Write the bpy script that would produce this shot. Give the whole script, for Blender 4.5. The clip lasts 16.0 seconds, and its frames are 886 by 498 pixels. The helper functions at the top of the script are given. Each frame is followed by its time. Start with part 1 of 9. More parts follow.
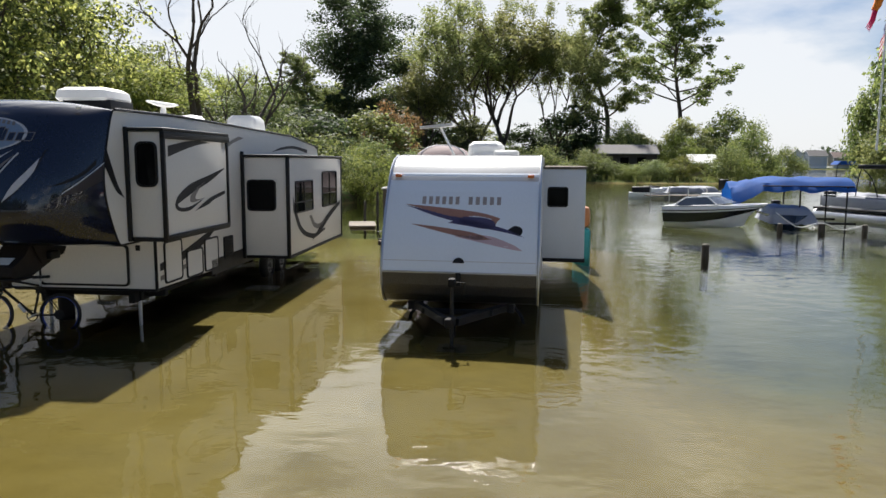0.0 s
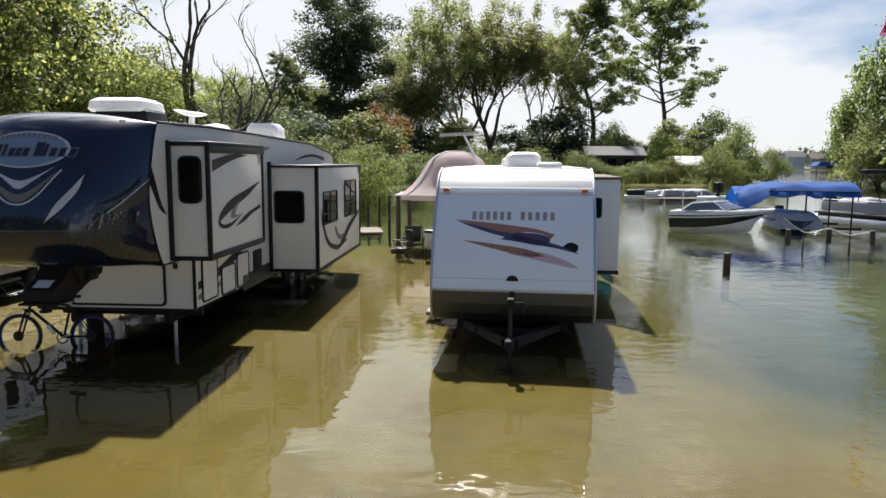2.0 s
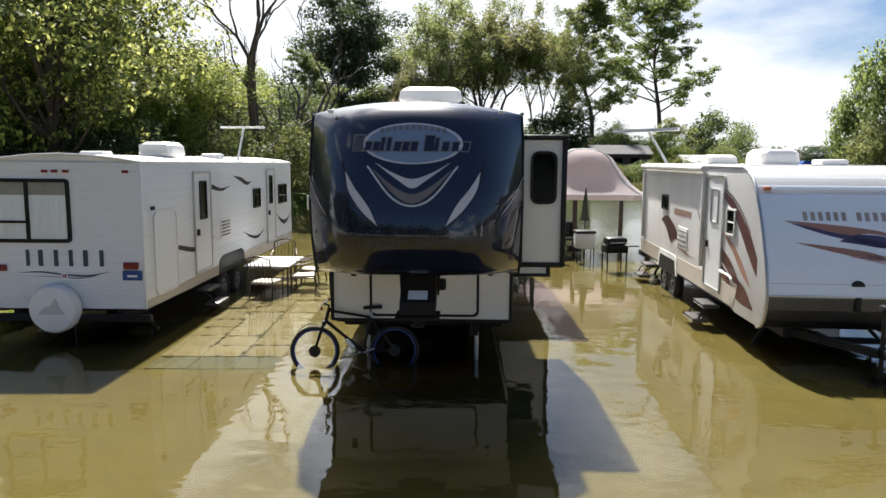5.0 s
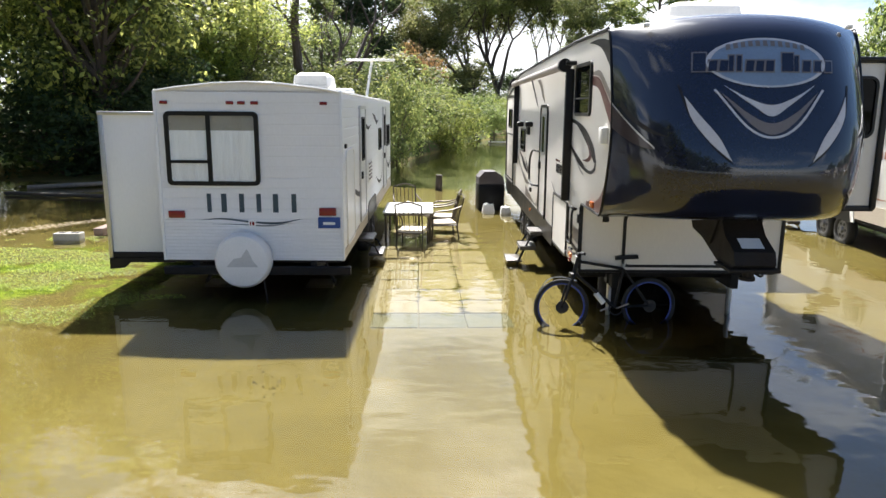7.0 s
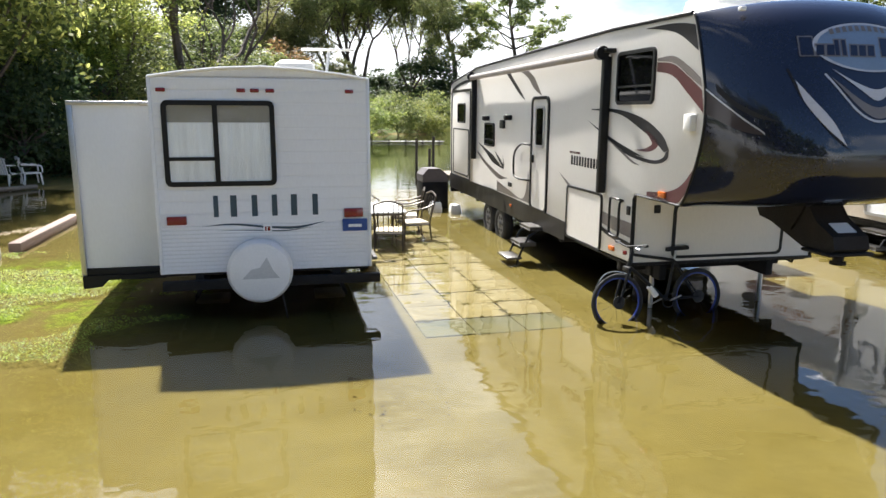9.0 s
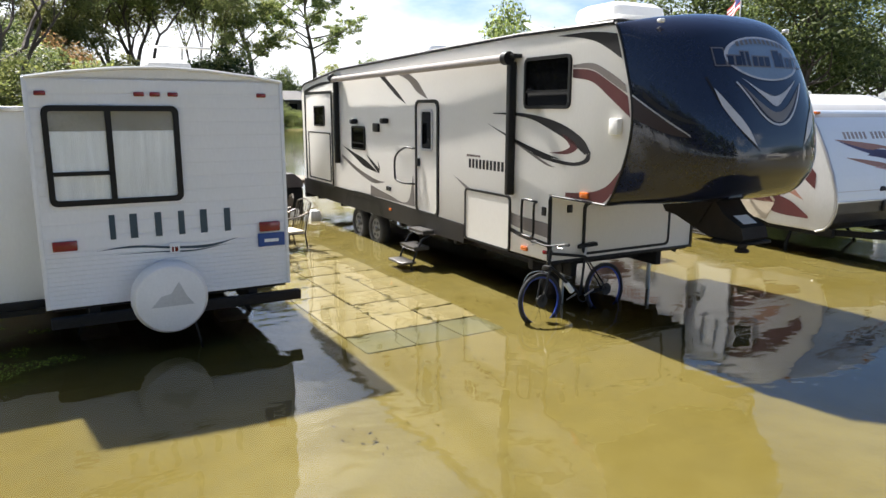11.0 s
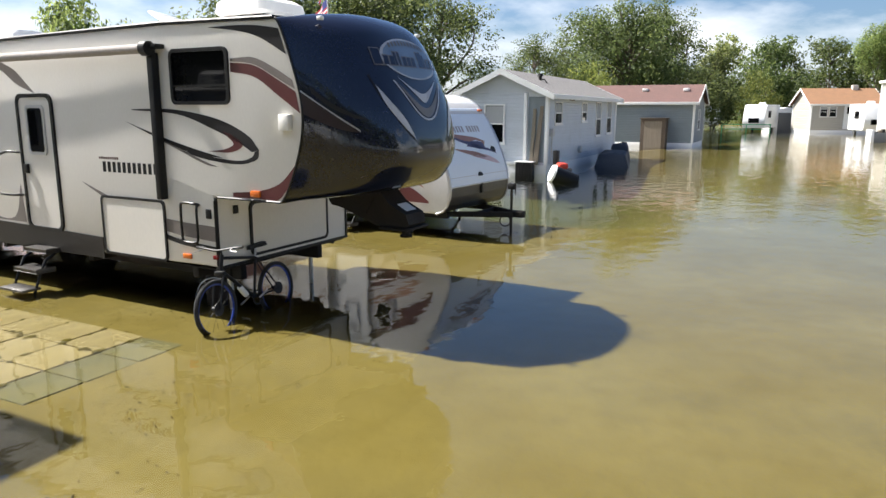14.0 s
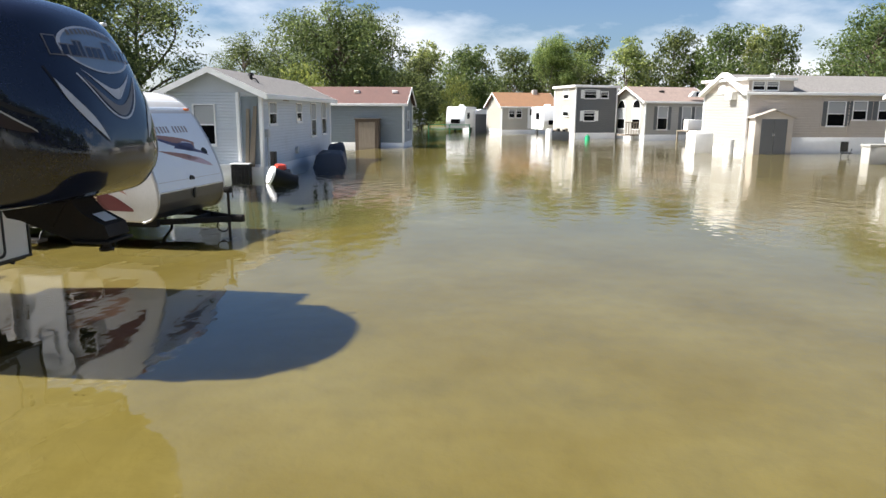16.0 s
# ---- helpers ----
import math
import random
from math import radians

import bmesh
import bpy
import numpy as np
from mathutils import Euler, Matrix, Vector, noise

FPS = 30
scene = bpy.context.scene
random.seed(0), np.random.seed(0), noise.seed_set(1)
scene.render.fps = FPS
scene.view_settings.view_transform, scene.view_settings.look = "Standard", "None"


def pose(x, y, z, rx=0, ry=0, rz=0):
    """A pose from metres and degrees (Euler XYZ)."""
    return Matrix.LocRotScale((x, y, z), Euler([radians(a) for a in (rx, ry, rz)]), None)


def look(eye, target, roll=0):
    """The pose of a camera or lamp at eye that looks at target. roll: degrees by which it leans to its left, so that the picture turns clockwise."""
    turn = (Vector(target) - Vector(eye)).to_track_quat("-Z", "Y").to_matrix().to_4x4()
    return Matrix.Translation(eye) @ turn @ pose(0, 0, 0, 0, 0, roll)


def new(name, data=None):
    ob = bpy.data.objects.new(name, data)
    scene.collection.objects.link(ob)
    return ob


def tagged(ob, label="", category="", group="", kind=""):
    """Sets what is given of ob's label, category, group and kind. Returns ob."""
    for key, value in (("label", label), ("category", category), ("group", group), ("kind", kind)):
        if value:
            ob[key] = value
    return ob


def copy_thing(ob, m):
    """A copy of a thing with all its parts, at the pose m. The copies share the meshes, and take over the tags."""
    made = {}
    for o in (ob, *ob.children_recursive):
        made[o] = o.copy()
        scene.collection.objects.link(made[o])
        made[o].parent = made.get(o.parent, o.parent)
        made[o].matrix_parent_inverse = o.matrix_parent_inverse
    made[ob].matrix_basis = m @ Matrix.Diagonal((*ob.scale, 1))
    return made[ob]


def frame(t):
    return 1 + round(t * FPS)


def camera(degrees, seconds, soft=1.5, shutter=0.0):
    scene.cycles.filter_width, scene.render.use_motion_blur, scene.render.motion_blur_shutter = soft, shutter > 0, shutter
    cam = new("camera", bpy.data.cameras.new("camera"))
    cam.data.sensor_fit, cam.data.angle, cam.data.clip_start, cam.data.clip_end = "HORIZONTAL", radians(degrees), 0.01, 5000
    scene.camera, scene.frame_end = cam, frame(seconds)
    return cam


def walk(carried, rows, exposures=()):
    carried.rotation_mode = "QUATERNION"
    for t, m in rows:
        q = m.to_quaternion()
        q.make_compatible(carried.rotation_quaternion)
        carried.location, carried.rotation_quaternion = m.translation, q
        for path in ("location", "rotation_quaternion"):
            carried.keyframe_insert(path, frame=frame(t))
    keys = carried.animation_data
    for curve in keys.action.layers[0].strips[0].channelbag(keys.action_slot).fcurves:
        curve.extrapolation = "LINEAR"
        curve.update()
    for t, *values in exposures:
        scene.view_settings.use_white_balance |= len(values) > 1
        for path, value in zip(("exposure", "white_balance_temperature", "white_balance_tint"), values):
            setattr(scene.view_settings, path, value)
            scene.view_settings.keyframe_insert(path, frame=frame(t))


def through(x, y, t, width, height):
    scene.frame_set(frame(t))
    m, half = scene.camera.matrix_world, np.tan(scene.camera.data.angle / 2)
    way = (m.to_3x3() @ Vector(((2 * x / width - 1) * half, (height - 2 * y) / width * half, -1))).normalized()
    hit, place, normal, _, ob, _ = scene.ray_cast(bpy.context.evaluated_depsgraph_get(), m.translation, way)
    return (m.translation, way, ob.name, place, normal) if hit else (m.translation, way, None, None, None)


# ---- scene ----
cam = camera(64.8, 16.0)
METRES, EYE, TILT, LEAN, TURN = 15.0, 2.65, 0.0, 0.0, 4.5
ROWS = [
    (0.0, 0.0, 0.0, 0.0, 0.04, -7.13, -0.3),
    (0.5, -0.0088, 0.0062, 0.0035, 0.07, -7.12, -0.3),
    (1.0, -0.0232, 0.0129, 0.0073, 0.11, -7.13, -0.31),
    (1.5, -0.0446, 0.0191, 0.0104, -1.06, -7.14, -0.3),
    (2.0, -0.0719, 0.0282, 0.0138, -1.54, -7.12, -0.33),
    (2.5, -0.1127, 0.0388, 0.0154, -1.48, -7.14, -0.33),
    (3.0, -0.1648, 0.0492, 0.0164, -1.41, -7.16, -0.35),
    (3.5, -0.2178, 0.0566, 0.0163, -1.36, -7.18, -0.37),
    (6.0, -0.5355, 0.148, 0.0022, -5.29, -7.24, -0.36),
    (6.5, -0.5866, 0.1721, -0.0016, -5.26, -11.33, -0.39),
    (7.0, -0.633, 0.1972, -0.0066, -5.25, -11.4, -0.4),
    (7.5, -0.6739, 0.2196, -0.01, -6.16, -11.43, -0.38),
    (8.0, -0.7116, 0.2374, -0.0136, -9.33, -11.38, -0.36),
    (8.5, -0.7447, 0.2532, -0.0155, -12.95, -11.33, -0.34),
    (9.0, -0.7769, 0.2698, -0.0169, -17.4, -11.26, -0.3),
    (11.5, -0.8676, 0.335, -0.0133, -37.27, -11.2, -0.11),
    (12.0, -0.8751, 0.344, -0.014, -41.31, -11.19, -0.1),
    (12.5, -0.8811, 0.3527, -0.0149, -48.46, -11.18, -0.02),
    (13.0, -0.8853, 0.3596, -0.0152, -54.82, -11.25, -0.11),
    (13.5, -0.8873, 0.3664, -0.0155, -60.19, -11.23, -0.24),
    (14.0, -0.8879, 0.3735, -0.0159, -66.46, -11.2, -0.17),
    (14.5, -0.8873, 0.3757, -0.0173, -73.5, -11.12, -0.13),
    (15.0, -0.8831, 0.3753, -0.0175, -79.89, -11.09, -0.22),
    (15.5, -0.8796, 0.3744, -0.018, -85.15, -11.05, -0.34),
    (16.0, -0.8785, 0.374, -0.018, -89.1, -11.0, -0.35),
]
walk(cam, [(t, pose(0, 0, EYE, TILT, LEAN, TURN) @ pose(METRES * x, METRES * y, METRES * z, 90 + pitch, roll, yaw)) for t, x, y, z, yaw, pitch, roll in ROWS],
     exposures=[(0.0, 0.83), (3.5, 0.95), (6.0, 1.33), (7.0, 1.67), (8.0, 1.77), (9.0, 1.7), (11.5, 1.57), (13.0, 1.52), (16.0, 1.33)])

# ---- daylight ----
SUN_EL, SUN_AZ = 51.2, -7.4   # degrees above the horizon; degrees from +y towards +x
world = bpy.data.worlds.new("sky")
scene.world = world
world.use_nodes = True
wt = world.node_tree
wt.nodes.clear()
w_out = wt.nodes.new("ShaderNodeOutputWorld")
w_bg = wt.nodes.new("ShaderNodeBackground")
w_bg.inputs["Strength"].default_value = 0.0445
w_sky = wt.nodes.new("ShaderNodeTexSky")
w_sky.sky_type = "NISHITA"
w_sky.sun_disc = False
w_sky.sun_elevation = radians(SUN_EL)
w_sky.sun_rotation = radians(SUN_AZ)
w_sky.air_density, w_sky.dust_density, w_sky.ozone_density = 1.0, 1.3, 2.5
# thin broken clouds
w_co = wt.nodes.new("ShaderNodeTexCoord")
w_map = wt.nodes.new("ShaderNodeMapping")
w_map.inputs["Scale"].default_value = (1.6, 1.6, 4.5)
w_no = wt.nodes.new("ShaderNodeTexNoise")
w_no.inputs["Scale"].default_value = 1.7
w_no.inputs["Detail"].default_value = 7.0
w_no.inputs["Roughness"].default_value = 0.55
w_rmp = wt.nodes.new("ShaderNodeMapRange")
w_rmp.inputs["From Min"].default_value = 0.46
w_rmp.inputs["From Max"].default_value = 0.66
w_mix = wt.nodes.new("ShaderNodeMixRGB")
# clouds shine brighter near the sun
w_sd = wt.nodes.new("ShaderNodeVectorMath")
w_sd.operation = "DOT_PRODUCT"
w_sd.inputs[1].default_value = (math.sin(radians(SUN_AZ)) * math.cos(radians(SUN_EL)), math.cos(radians(SUN_AZ)) * math.cos(radians(SUN_EL)), math.sin(radians(SUN_EL)))
wt.links.new(w_co.outputs["Generated"], w_sd.inputs[0])
w_glow = wt.nodes.new("ShaderNodeMapRange")
w_glow.inputs["From Min"].default_value, w_glow.inputs["From Max"].default_value = 0.78, 0.96
w_glow.inputs["To Min"].default_value, w_glow.inputs["To Max"].default_value = 0.84, 2.9
wt.links.new(w_sd.outputs["Value"], w_glow.inputs["Value"])
w_cloud = wt.nodes.new("ShaderNodeVectorMath")
w_cloud.operation = "SCALE"
w_cloud.inputs[0].default_value = (14.5, 14.7, 15.0)
wt.links.new(w_glow.outputs["Result"], w_cloud.inputs["Scale"])
wt.links.new(w_cloud.outputs["Vector"], w_mix.inputs[2])
w_mul = wt.nodes.new("ShaderNodeMath")
w_mul.operation = "MULTIPLY"
w_mul.inputs[1].default_value = 0.85
wt.links.new(w_co.outputs["Generated"], w_map.inputs["Vector"])
wt.links.new(w_map.outputs["Vector"], w_no.inputs["Vector"])
# the cloud thickens towards the sun's side of the sky
w_sep = wt.nodes.new("ShaderNodeVectorMath")
w_sep.operation = "DOT_PRODUCT"
w_sep.inputs[1].default_value = (-0.6, 0.8, 0.0)
wt.links.new(w_co.outputs["Generated"], w_sep.inputs[0])
w_side = wt.nodes.new("ShaderNodeMapRange")
w_side.inputs["From Min"].default_value, w_side.inputs["From Max"].default_value = 0.0, 0.8
w_side.inputs["To Min"].default_value, w_side.inputs["To Max"].default_value = -0.13, 0.14
wt.links.new(w_sep.outputs["Value"], w_side.inputs["Value"])
w_add = wt.nodes.new("ShaderNodeMath")
w_add.operation = "ADD"
wt.links.new(w_no.outputs["Fac"], w_add.inputs[0])
wt.links.new(w_side.outputs["Result"], w_add.inputs[1])
# haze low down, broken cloud higher up
w_up = wt.nodes.new("ShaderNodeSeparateXYZ")
wt.links.new(w_co.outputs["Generated"], w_up.inputs[0])
w_high = wt.nodes.new("ShaderNodeMapRange")
w_high.inputs["From Min"].default_value, w_high.inputs["From Max"].default_value = 0.1, 0.4
w_high.inputs["To Min"].default_value, w_high.inputs["To Max"].default_value = 0.1, -0.15
wt.links.new(w_up.outputs["Z"], w_high.inputs["Value"])
w_add2 = wt.nodes.new("ShaderNodeMath")
w_add2.operation = "ADD"
wt.links.new(w_add.outputs[0], w_add2.inputs[0])
wt.links.new(w_high.outputs["Result"], w_add2.inputs[1])
w_add3 = wt.nodes.new("ShaderNodeMath")
w_add3.operation = "MULTIPLY_ADD"
w_add3.inputs[1].default_value = 0.065
wt.links.new(w_glow.outputs["Result"], w_add3.inputs[0])
wt.links.new(w_add2.outputs[0], w_add3.inputs[2])
wt.links.new(w_add3.outputs[0], w_rmp.inputs["Value"])
wt.links.new(w_rmp.outputs["Result"], w_mul.inputs[0])
wt.links.new(w_mul.outputs["Value"], w_mix.inputs[0])
w_tint = wt.nodes.new("ShaderNodeMixRGB")
w_tint.blend_type = "MULTIPLY"
w_tint.inputs[0].default_value = 1.0
w_tint.inputs[2].default_value = (0.88, 1.0, 1.16, 1)
wt.links.new(w_sky.outputs["Color"], w_tint.inputs[1])
wt.links.new(w_tint.outputs["Color"], w_mix.inputs[1])
wt.links.new(w_mix.outputs["Color"], w_bg.inputs["Color"])
wt.links.new(w_bg.outputs["Background"], w_out.inputs["Surface"])

sun = new("sun", bpy.data.lights.new("sun", "SUN"))
sun.data.energy = 5.0
sun.data.angle = radians(1.2)
sun.data.color = (1.0, 0.96, 0.91)
SUN_DIR = Vector((math.sin(radians(SUN_AZ)) * math.cos(radians(SUN_EL)), math.cos(radians(SUN_AZ)) * math.cos(radians(SUN_EL)), math.sin(radians(SUN_EL))))
sun.matrix_world = look(SUN_DIR * 60, (0, 0, 0))

# ---- materials ----
def material(name, colour, rough=0.6, metal=0.0, vary=0.12, scale=3.0, fine=40.0, bump=0.0, bump_scale=60.0, coat=0.0, spec=0.5, by_object=0.0, stain=None, stain_amount=0.0, stain_scale=1.2, stretch=(1, 1, 1)):
    """A surface with colour variation at two scales, stains and fine relief."""
    m = bpy.data.materials.new(name)
    m.use_nodes = True
    t = m.node_tree
    b = t.nodes["Principled BSDF"]
    b.inputs["Metallic"].default_value = metal
    b.inputs["Specular IOR Level"].default_value = spec
    b.inputs["Coat Weight"].default_value = coat
    b.inputs["Coat Roughness"].default_value = 0.04
    co = t.nodes.new("ShaderNodeTexCoord")
    mp = t.nodes.new("ShaderNodeMapping")
    mp.inputs["Scale"].default_value = stretch
    t.links.new(co.outputs["Object"], mp.inputs["Vector"])
    big = t.nodes.new("ShaderNodeTexNoise")
    big.inputs["Scale"].default_value, big.inputs["Detail"].default_value = scale, 4.0
    small = t.nodes.new("ShaderNodeTexNoise")
    small.inputs["Scale"].default_value, small.inputs["Detail"].default_value = fine, 3.0
    t.links.new(mp.outputs["Vector"], big.inputs["Vector"])
    t.links.new(mp.outputs["Vector"], small.inputs["Vector"])
    add = t.nodes.new("ShaderNodeMath")
    add.operation = "ADD"
    t.links.new(big.outputs["Fac"], add.inputs[0])
    t.links.new(small.outputs["Fac"], add.inputs[1])
    rng = t.nodes.new("ShaderNodeMapRange")
    rng.inputs["From Min"].default_value, rng.inputs["From Max"].default_value = 0.6, 1.4
    rng.inputs["To Min"].default_value, rng.inputs["To Max"].default_value = 1 - vary, 1 + vary
    t.links.new(add.outputs[0], rng.inputs["Value"])
    hsv = t.nodes.new("ShaderNodeHueSaturation")
    hsv.inputs["Color"].default_value = (*colour, 1)
    value = rng.outputs["Result"]
    if by_object:
        inf = t.nodes.new("ShaderNodeObjectInfo")
        r2 = t.nodes.new("ShaderNodeMapRange")
        r2.inputs["To Min"].default_value, r2.inputs["To Max"].default_value = 1 - by_object, 1 + by_object
        t.links.new(inf.outputs["Random"], r2.inputs["Value"])
        mu = t.nodes.new("ShaderNodeMath")
        mu.operation = "MULTIPLY"
        t.links.new(value, mu.inputs[0])
        t.links.new(r2.outputs["Result"], mu.inputs[1])
        value = mu.outputs[0]
    t.links.new(value, hsv.inputs["Value"])
    colour_out = hsv.outputs["Color"]
    if stain:
        sn = t.nodes.new("ShaderNodeTexNoise")
        sn.inputs["Scale"].default_value, sn.inputs["Detail"].default_value = stain_scale, 6.0
        t.links.new(mp.outputs["Vector"], sn.inputs["Vector"])
        sr = t.nodes.new("ShaderNodeMapRange")
        sr.inputs["From Min"].default_value, sr.inputs["From Max"].default_value = 0.48, 0.72
        sr.inputs["To Max"].default_value = stain_amount
        t.links.new(sn.outputs["Fac"], sr.inputs["Value"])
        mx = t.nodes.new("ShaderNodeMixRGB")
        mx.inputs[2].default_value = (*stain, 1)
        t.links.new(sr.outputs["Result"], mx.inputs[0])
        t.links.new(colour_out, mx.inputs[1])
        colour_out = mx.outputs[0]
    t.links.new(colour_out, b.inputs["Base Color"])
    rr = t.nodes.new("ShaderNodeMapRange")
    rr.inputs["To Min"].default_value, rr.inputs["To Max"].default_value = max(0.0, rough * 0.8), min(1.0, rough * 1.25)
    t.links.new(big.outputs["Fac"], rr.inputs["Value"])
    t.links.new(rr.outputs["Result"], b.inputs["Roughness"])
    if bump:
        bn = t.nodes.new("ShaderNodeTexNoise")
        bn.inputs["Scale"].default_value, bn.inputs["Detail"].default_value = bump_scale, 4.0
        t.links.new(mp.outputs["Vector"], bn.inputs["Vector"])
        bp = t.nodes.new("ShaderNodeBump")
        bp.inputs["Strength"].default_value, bp.inputs["Distance"].default_value = bump, 0.02
        t.links.new(bn.outputs["Fac"], bp.inputs["Height"])
        t.links.new(bp.outputs["Normal"], b.inputs["Normal"])
    return m


def glass_dark(name, colour=(0.004, 0.0043, 0.0048), rough=0.03):
    m = material(name, colour, rough, vary=0.2, scale=1.5, spec=0.08)
    return m


def leaf_material(name, c1, c2, c3):
    m = bpy.data.materials.new(name)
    m.use_nodes = True
    t = m.node_tree
    t.nodes.clear()
    out = t.nodes.new("ShaderNodeOutputMaterial")
    geo = t.nodes.new("ShaderNodeNewGeometry")
    inf = t.nodes.new("ShaderNodeObjectInfo")
    ramp = t.nodes.new("ShaderNodeValToRGB")
    e = ramp.color_ramp.elements
    e[0].color, e[1].color = (*c1, 1), (*c3, 1)
    mid = e.new(0.5)
    mid.color = (*c2, 1)
    t.links.new(geo.outputs["Random Per Island"], ramp.inputs[0])
    hsv = t.nodes.new("ShaderNodeHueSaturation")
    r1 = t.nodes.new("ShaderNodeMapRange")
    r1.inputs["To Min"].default_value, r1.inputs["To Max"].default_value = 0.485, 0.515
    r2 = t.nodes.new("ShaderNodeMapRange")
    r2.inputs["To Min"].default_value, r2.inputs["To Max"].default_value = 0.8, 1.2
    t.links.new(inf.outputs["Random"], r1.inputs["Value"])
    t.links.new(inf.outputs["Random"], r2.inputs["Value"])
    t.links.new(r1.outputs["Result"], hsv.inputs["Hue"])
    t.links.new(r2.outputs["Result"], hsv.inputs["Value"])
    t.links.new(ramp.outputs["Color"], hsv.inputs["Color"])
    pb = t.nodes.new("ShaderNodeBsdfPrincipled")
    pb.inputs["Roughness"].default_value = 0.55
    pb.inputs["Specular IOR Level"].default_value = 0.35
    tr = t.nodes.new("ShaderNodeBsdfTranslucent")
    mix = t.nodes.new("ShaderNodeMixShader")
    mix.inputs[0].default_value = 0.5
    bright = t.nodes.new("ShaderNodeHueSaturation")
    bright.inputs["Value"].default_value = 2.3
    bright.inputs["Saturation"].default_value = 0.88
    bright.inputs["Hue"].default_value = 0.478
    t.links.new(hsv.outputs["Color"], bright.inputs["Color"])
    t.links.new(hsv.outputs["Color"], pb.inputs["Base Color"])
    t.links.new(bright.outputs["Color"], tr.inputs["Color"])
    t.links.new(pb.outputs[0], mix.inputs[1])
    t.links.new(tr.outputs[0], mix.inputs[2])
    t.links.new(mix.outputs[0], out.inputs["Surface"])
    return m


def water_material():
    m = bpy.data.materials.new("flood_water")
    m.use_nodes = True
    t = m.node_tree
    t.nodes.clear()
    out = t.nodes.new("ShaderNodeOutputMaterial")
    geo = t.nodes.new("ShaderNodeNewGeometry")
    mp = t.nodes.new("ShaderNodeMapping")
    mp.inputs["Scale"].default_value = (1.0, 1.35, 1.0)
    t.links.new(geo.outputs["Position"], mp.inputs["Vector"])
    n1 = t.nodes.new("ShaderNodeTexNoise")
    n1.inputs["Scale"].default_value, n1.inputs["Detail"].default_value = 1.7, 2.5
    n2 = t.nodes.new("ShaderNodeTexNoise")
    n2.inputs["Scale"].default_value, n2.inputs["Detail"].default_value = 6.5, 2.0
    n3 = t.nodes.new("ShaderNodeTexNoise")      # where a breeze ruffles the surface
    n3.inputs["Scale"].default_value, n3.inputs["Detail"].default_value = 0.13, 3.0
    for n in (n1, n2, n3):
        t.links.new(mp.outputs["Vector"], n.inputs["Vector"])
    r3 = t.nodes.new("ShaderNodeMapRange")
    r3.inputs["From Min"].default_value, r3.inputs["From Max"].default_value = 0.4, 0.68
    r3.inputs["To Min"].default_value, r3.inputs["To Max"].default_value = 0.03, 0.34
    t.links.new(n3.outputs["Fac"], r3.inputs["Value"])
    # the open lagoon and the lane are ruffled more than the water between the trailers
    sx = t.nodes.new("ShaderNodeSeparateXYZ")
    t.links.new(geo.outputs["Position"], sx.inputs[0])
    open_w = t.nodes.new("ShaderNodeMapRange")
    open_w.inputs["From Min"].default_value, open_w.inputs["From Max"].default_value = -2.0, 7.0
    open_w.inputs["To Min"].default_value, open_w.inputs["To Max"].default_value = 1.0, 3.6
    t.links.new(sx.outputs["X"], open_w.inputs["Value"])
    ruf = t.nodes.new("ShaderNodeMath")
    ruf.operation = "MULTIPLY"
    t.links.new(r3.outputs["Result"], ruf.inputs[0])
    t.links.new(open_w.outputs["Result"], ruf.inputs[1])
    m2 = t.nodes.new("ShaderNodeMath")
    m2.operation = "MULTIPLY"
    t.links.new(n2.outputs["Fac"], m2.inputs[0])
    t.links.new(ruf.outputs[0], m2.inputs[1])
    ad = t.nodes.new("ShaderNodeMath")
    ad.operation = "MULTIPLY_ADD"
    swell = t.nodes.new("ShaderNodeMapRange")
    swell.inputs["From Min"].default_value, swell.inputs["From Max"].default_value = 1.0, 3.6
    swell.inputs["To Min"].default_value, swell.inputs["To Max"].default_value = 1.0, 2.0
    t.links.new(open_w.outputs["Result"], swell.inputs["Value"])
    t.links.new(n1.outputs["Fac"], ad.inputs[0])
    t.links.new(swell.outputs["Result"], ad.inputs[1])
    t.links.new(m2.outputs[0], ad.inputs[2])
    bp = t.nodes.new("ShaderNodeBump")
    bp.inputs["Strength"].default_value, bp.inputs["Distance"].default_value = 0.5, WATER_BUMP
    t.links.new(ad.outputs[0], bp.inputs["Height"])
    fr = t.nodes.new("ShaderNodeFresnel")
    fr.inputs["IOR"].default_value = 1.45
    t.links.new(bp.outputs["Normal"], fr.inputs["Normal"])
    tr = t.nodes.new("ShaderNodeBsdfTransparent")
    tr.inputs["Color"].default_value = (0.92, 0.93, 0.84, 1)
    gl = t.nodes.new("ShaderNodeBsdfGlossy")
    gl.inputs["Roughness"].default_value = 0.03
    gl.inputs["Color"].default_value = (1, 1, 1, 1)
    t.links.new(bp.outputs["Normal"], gl.inputs["Normal"])
    mx = t.nodes.new("ShaderNodeMixShader")
    t.links.new(fr.outputs[0], mx.inputs[0])
    t.links.new(tr.outputs[0], mx.inputs[1])
    t.links.new(gl.outputs[0], mx.inputs[2])
    t.links.new(mx.outputs[0], out.inputs["Surface"])
    return m


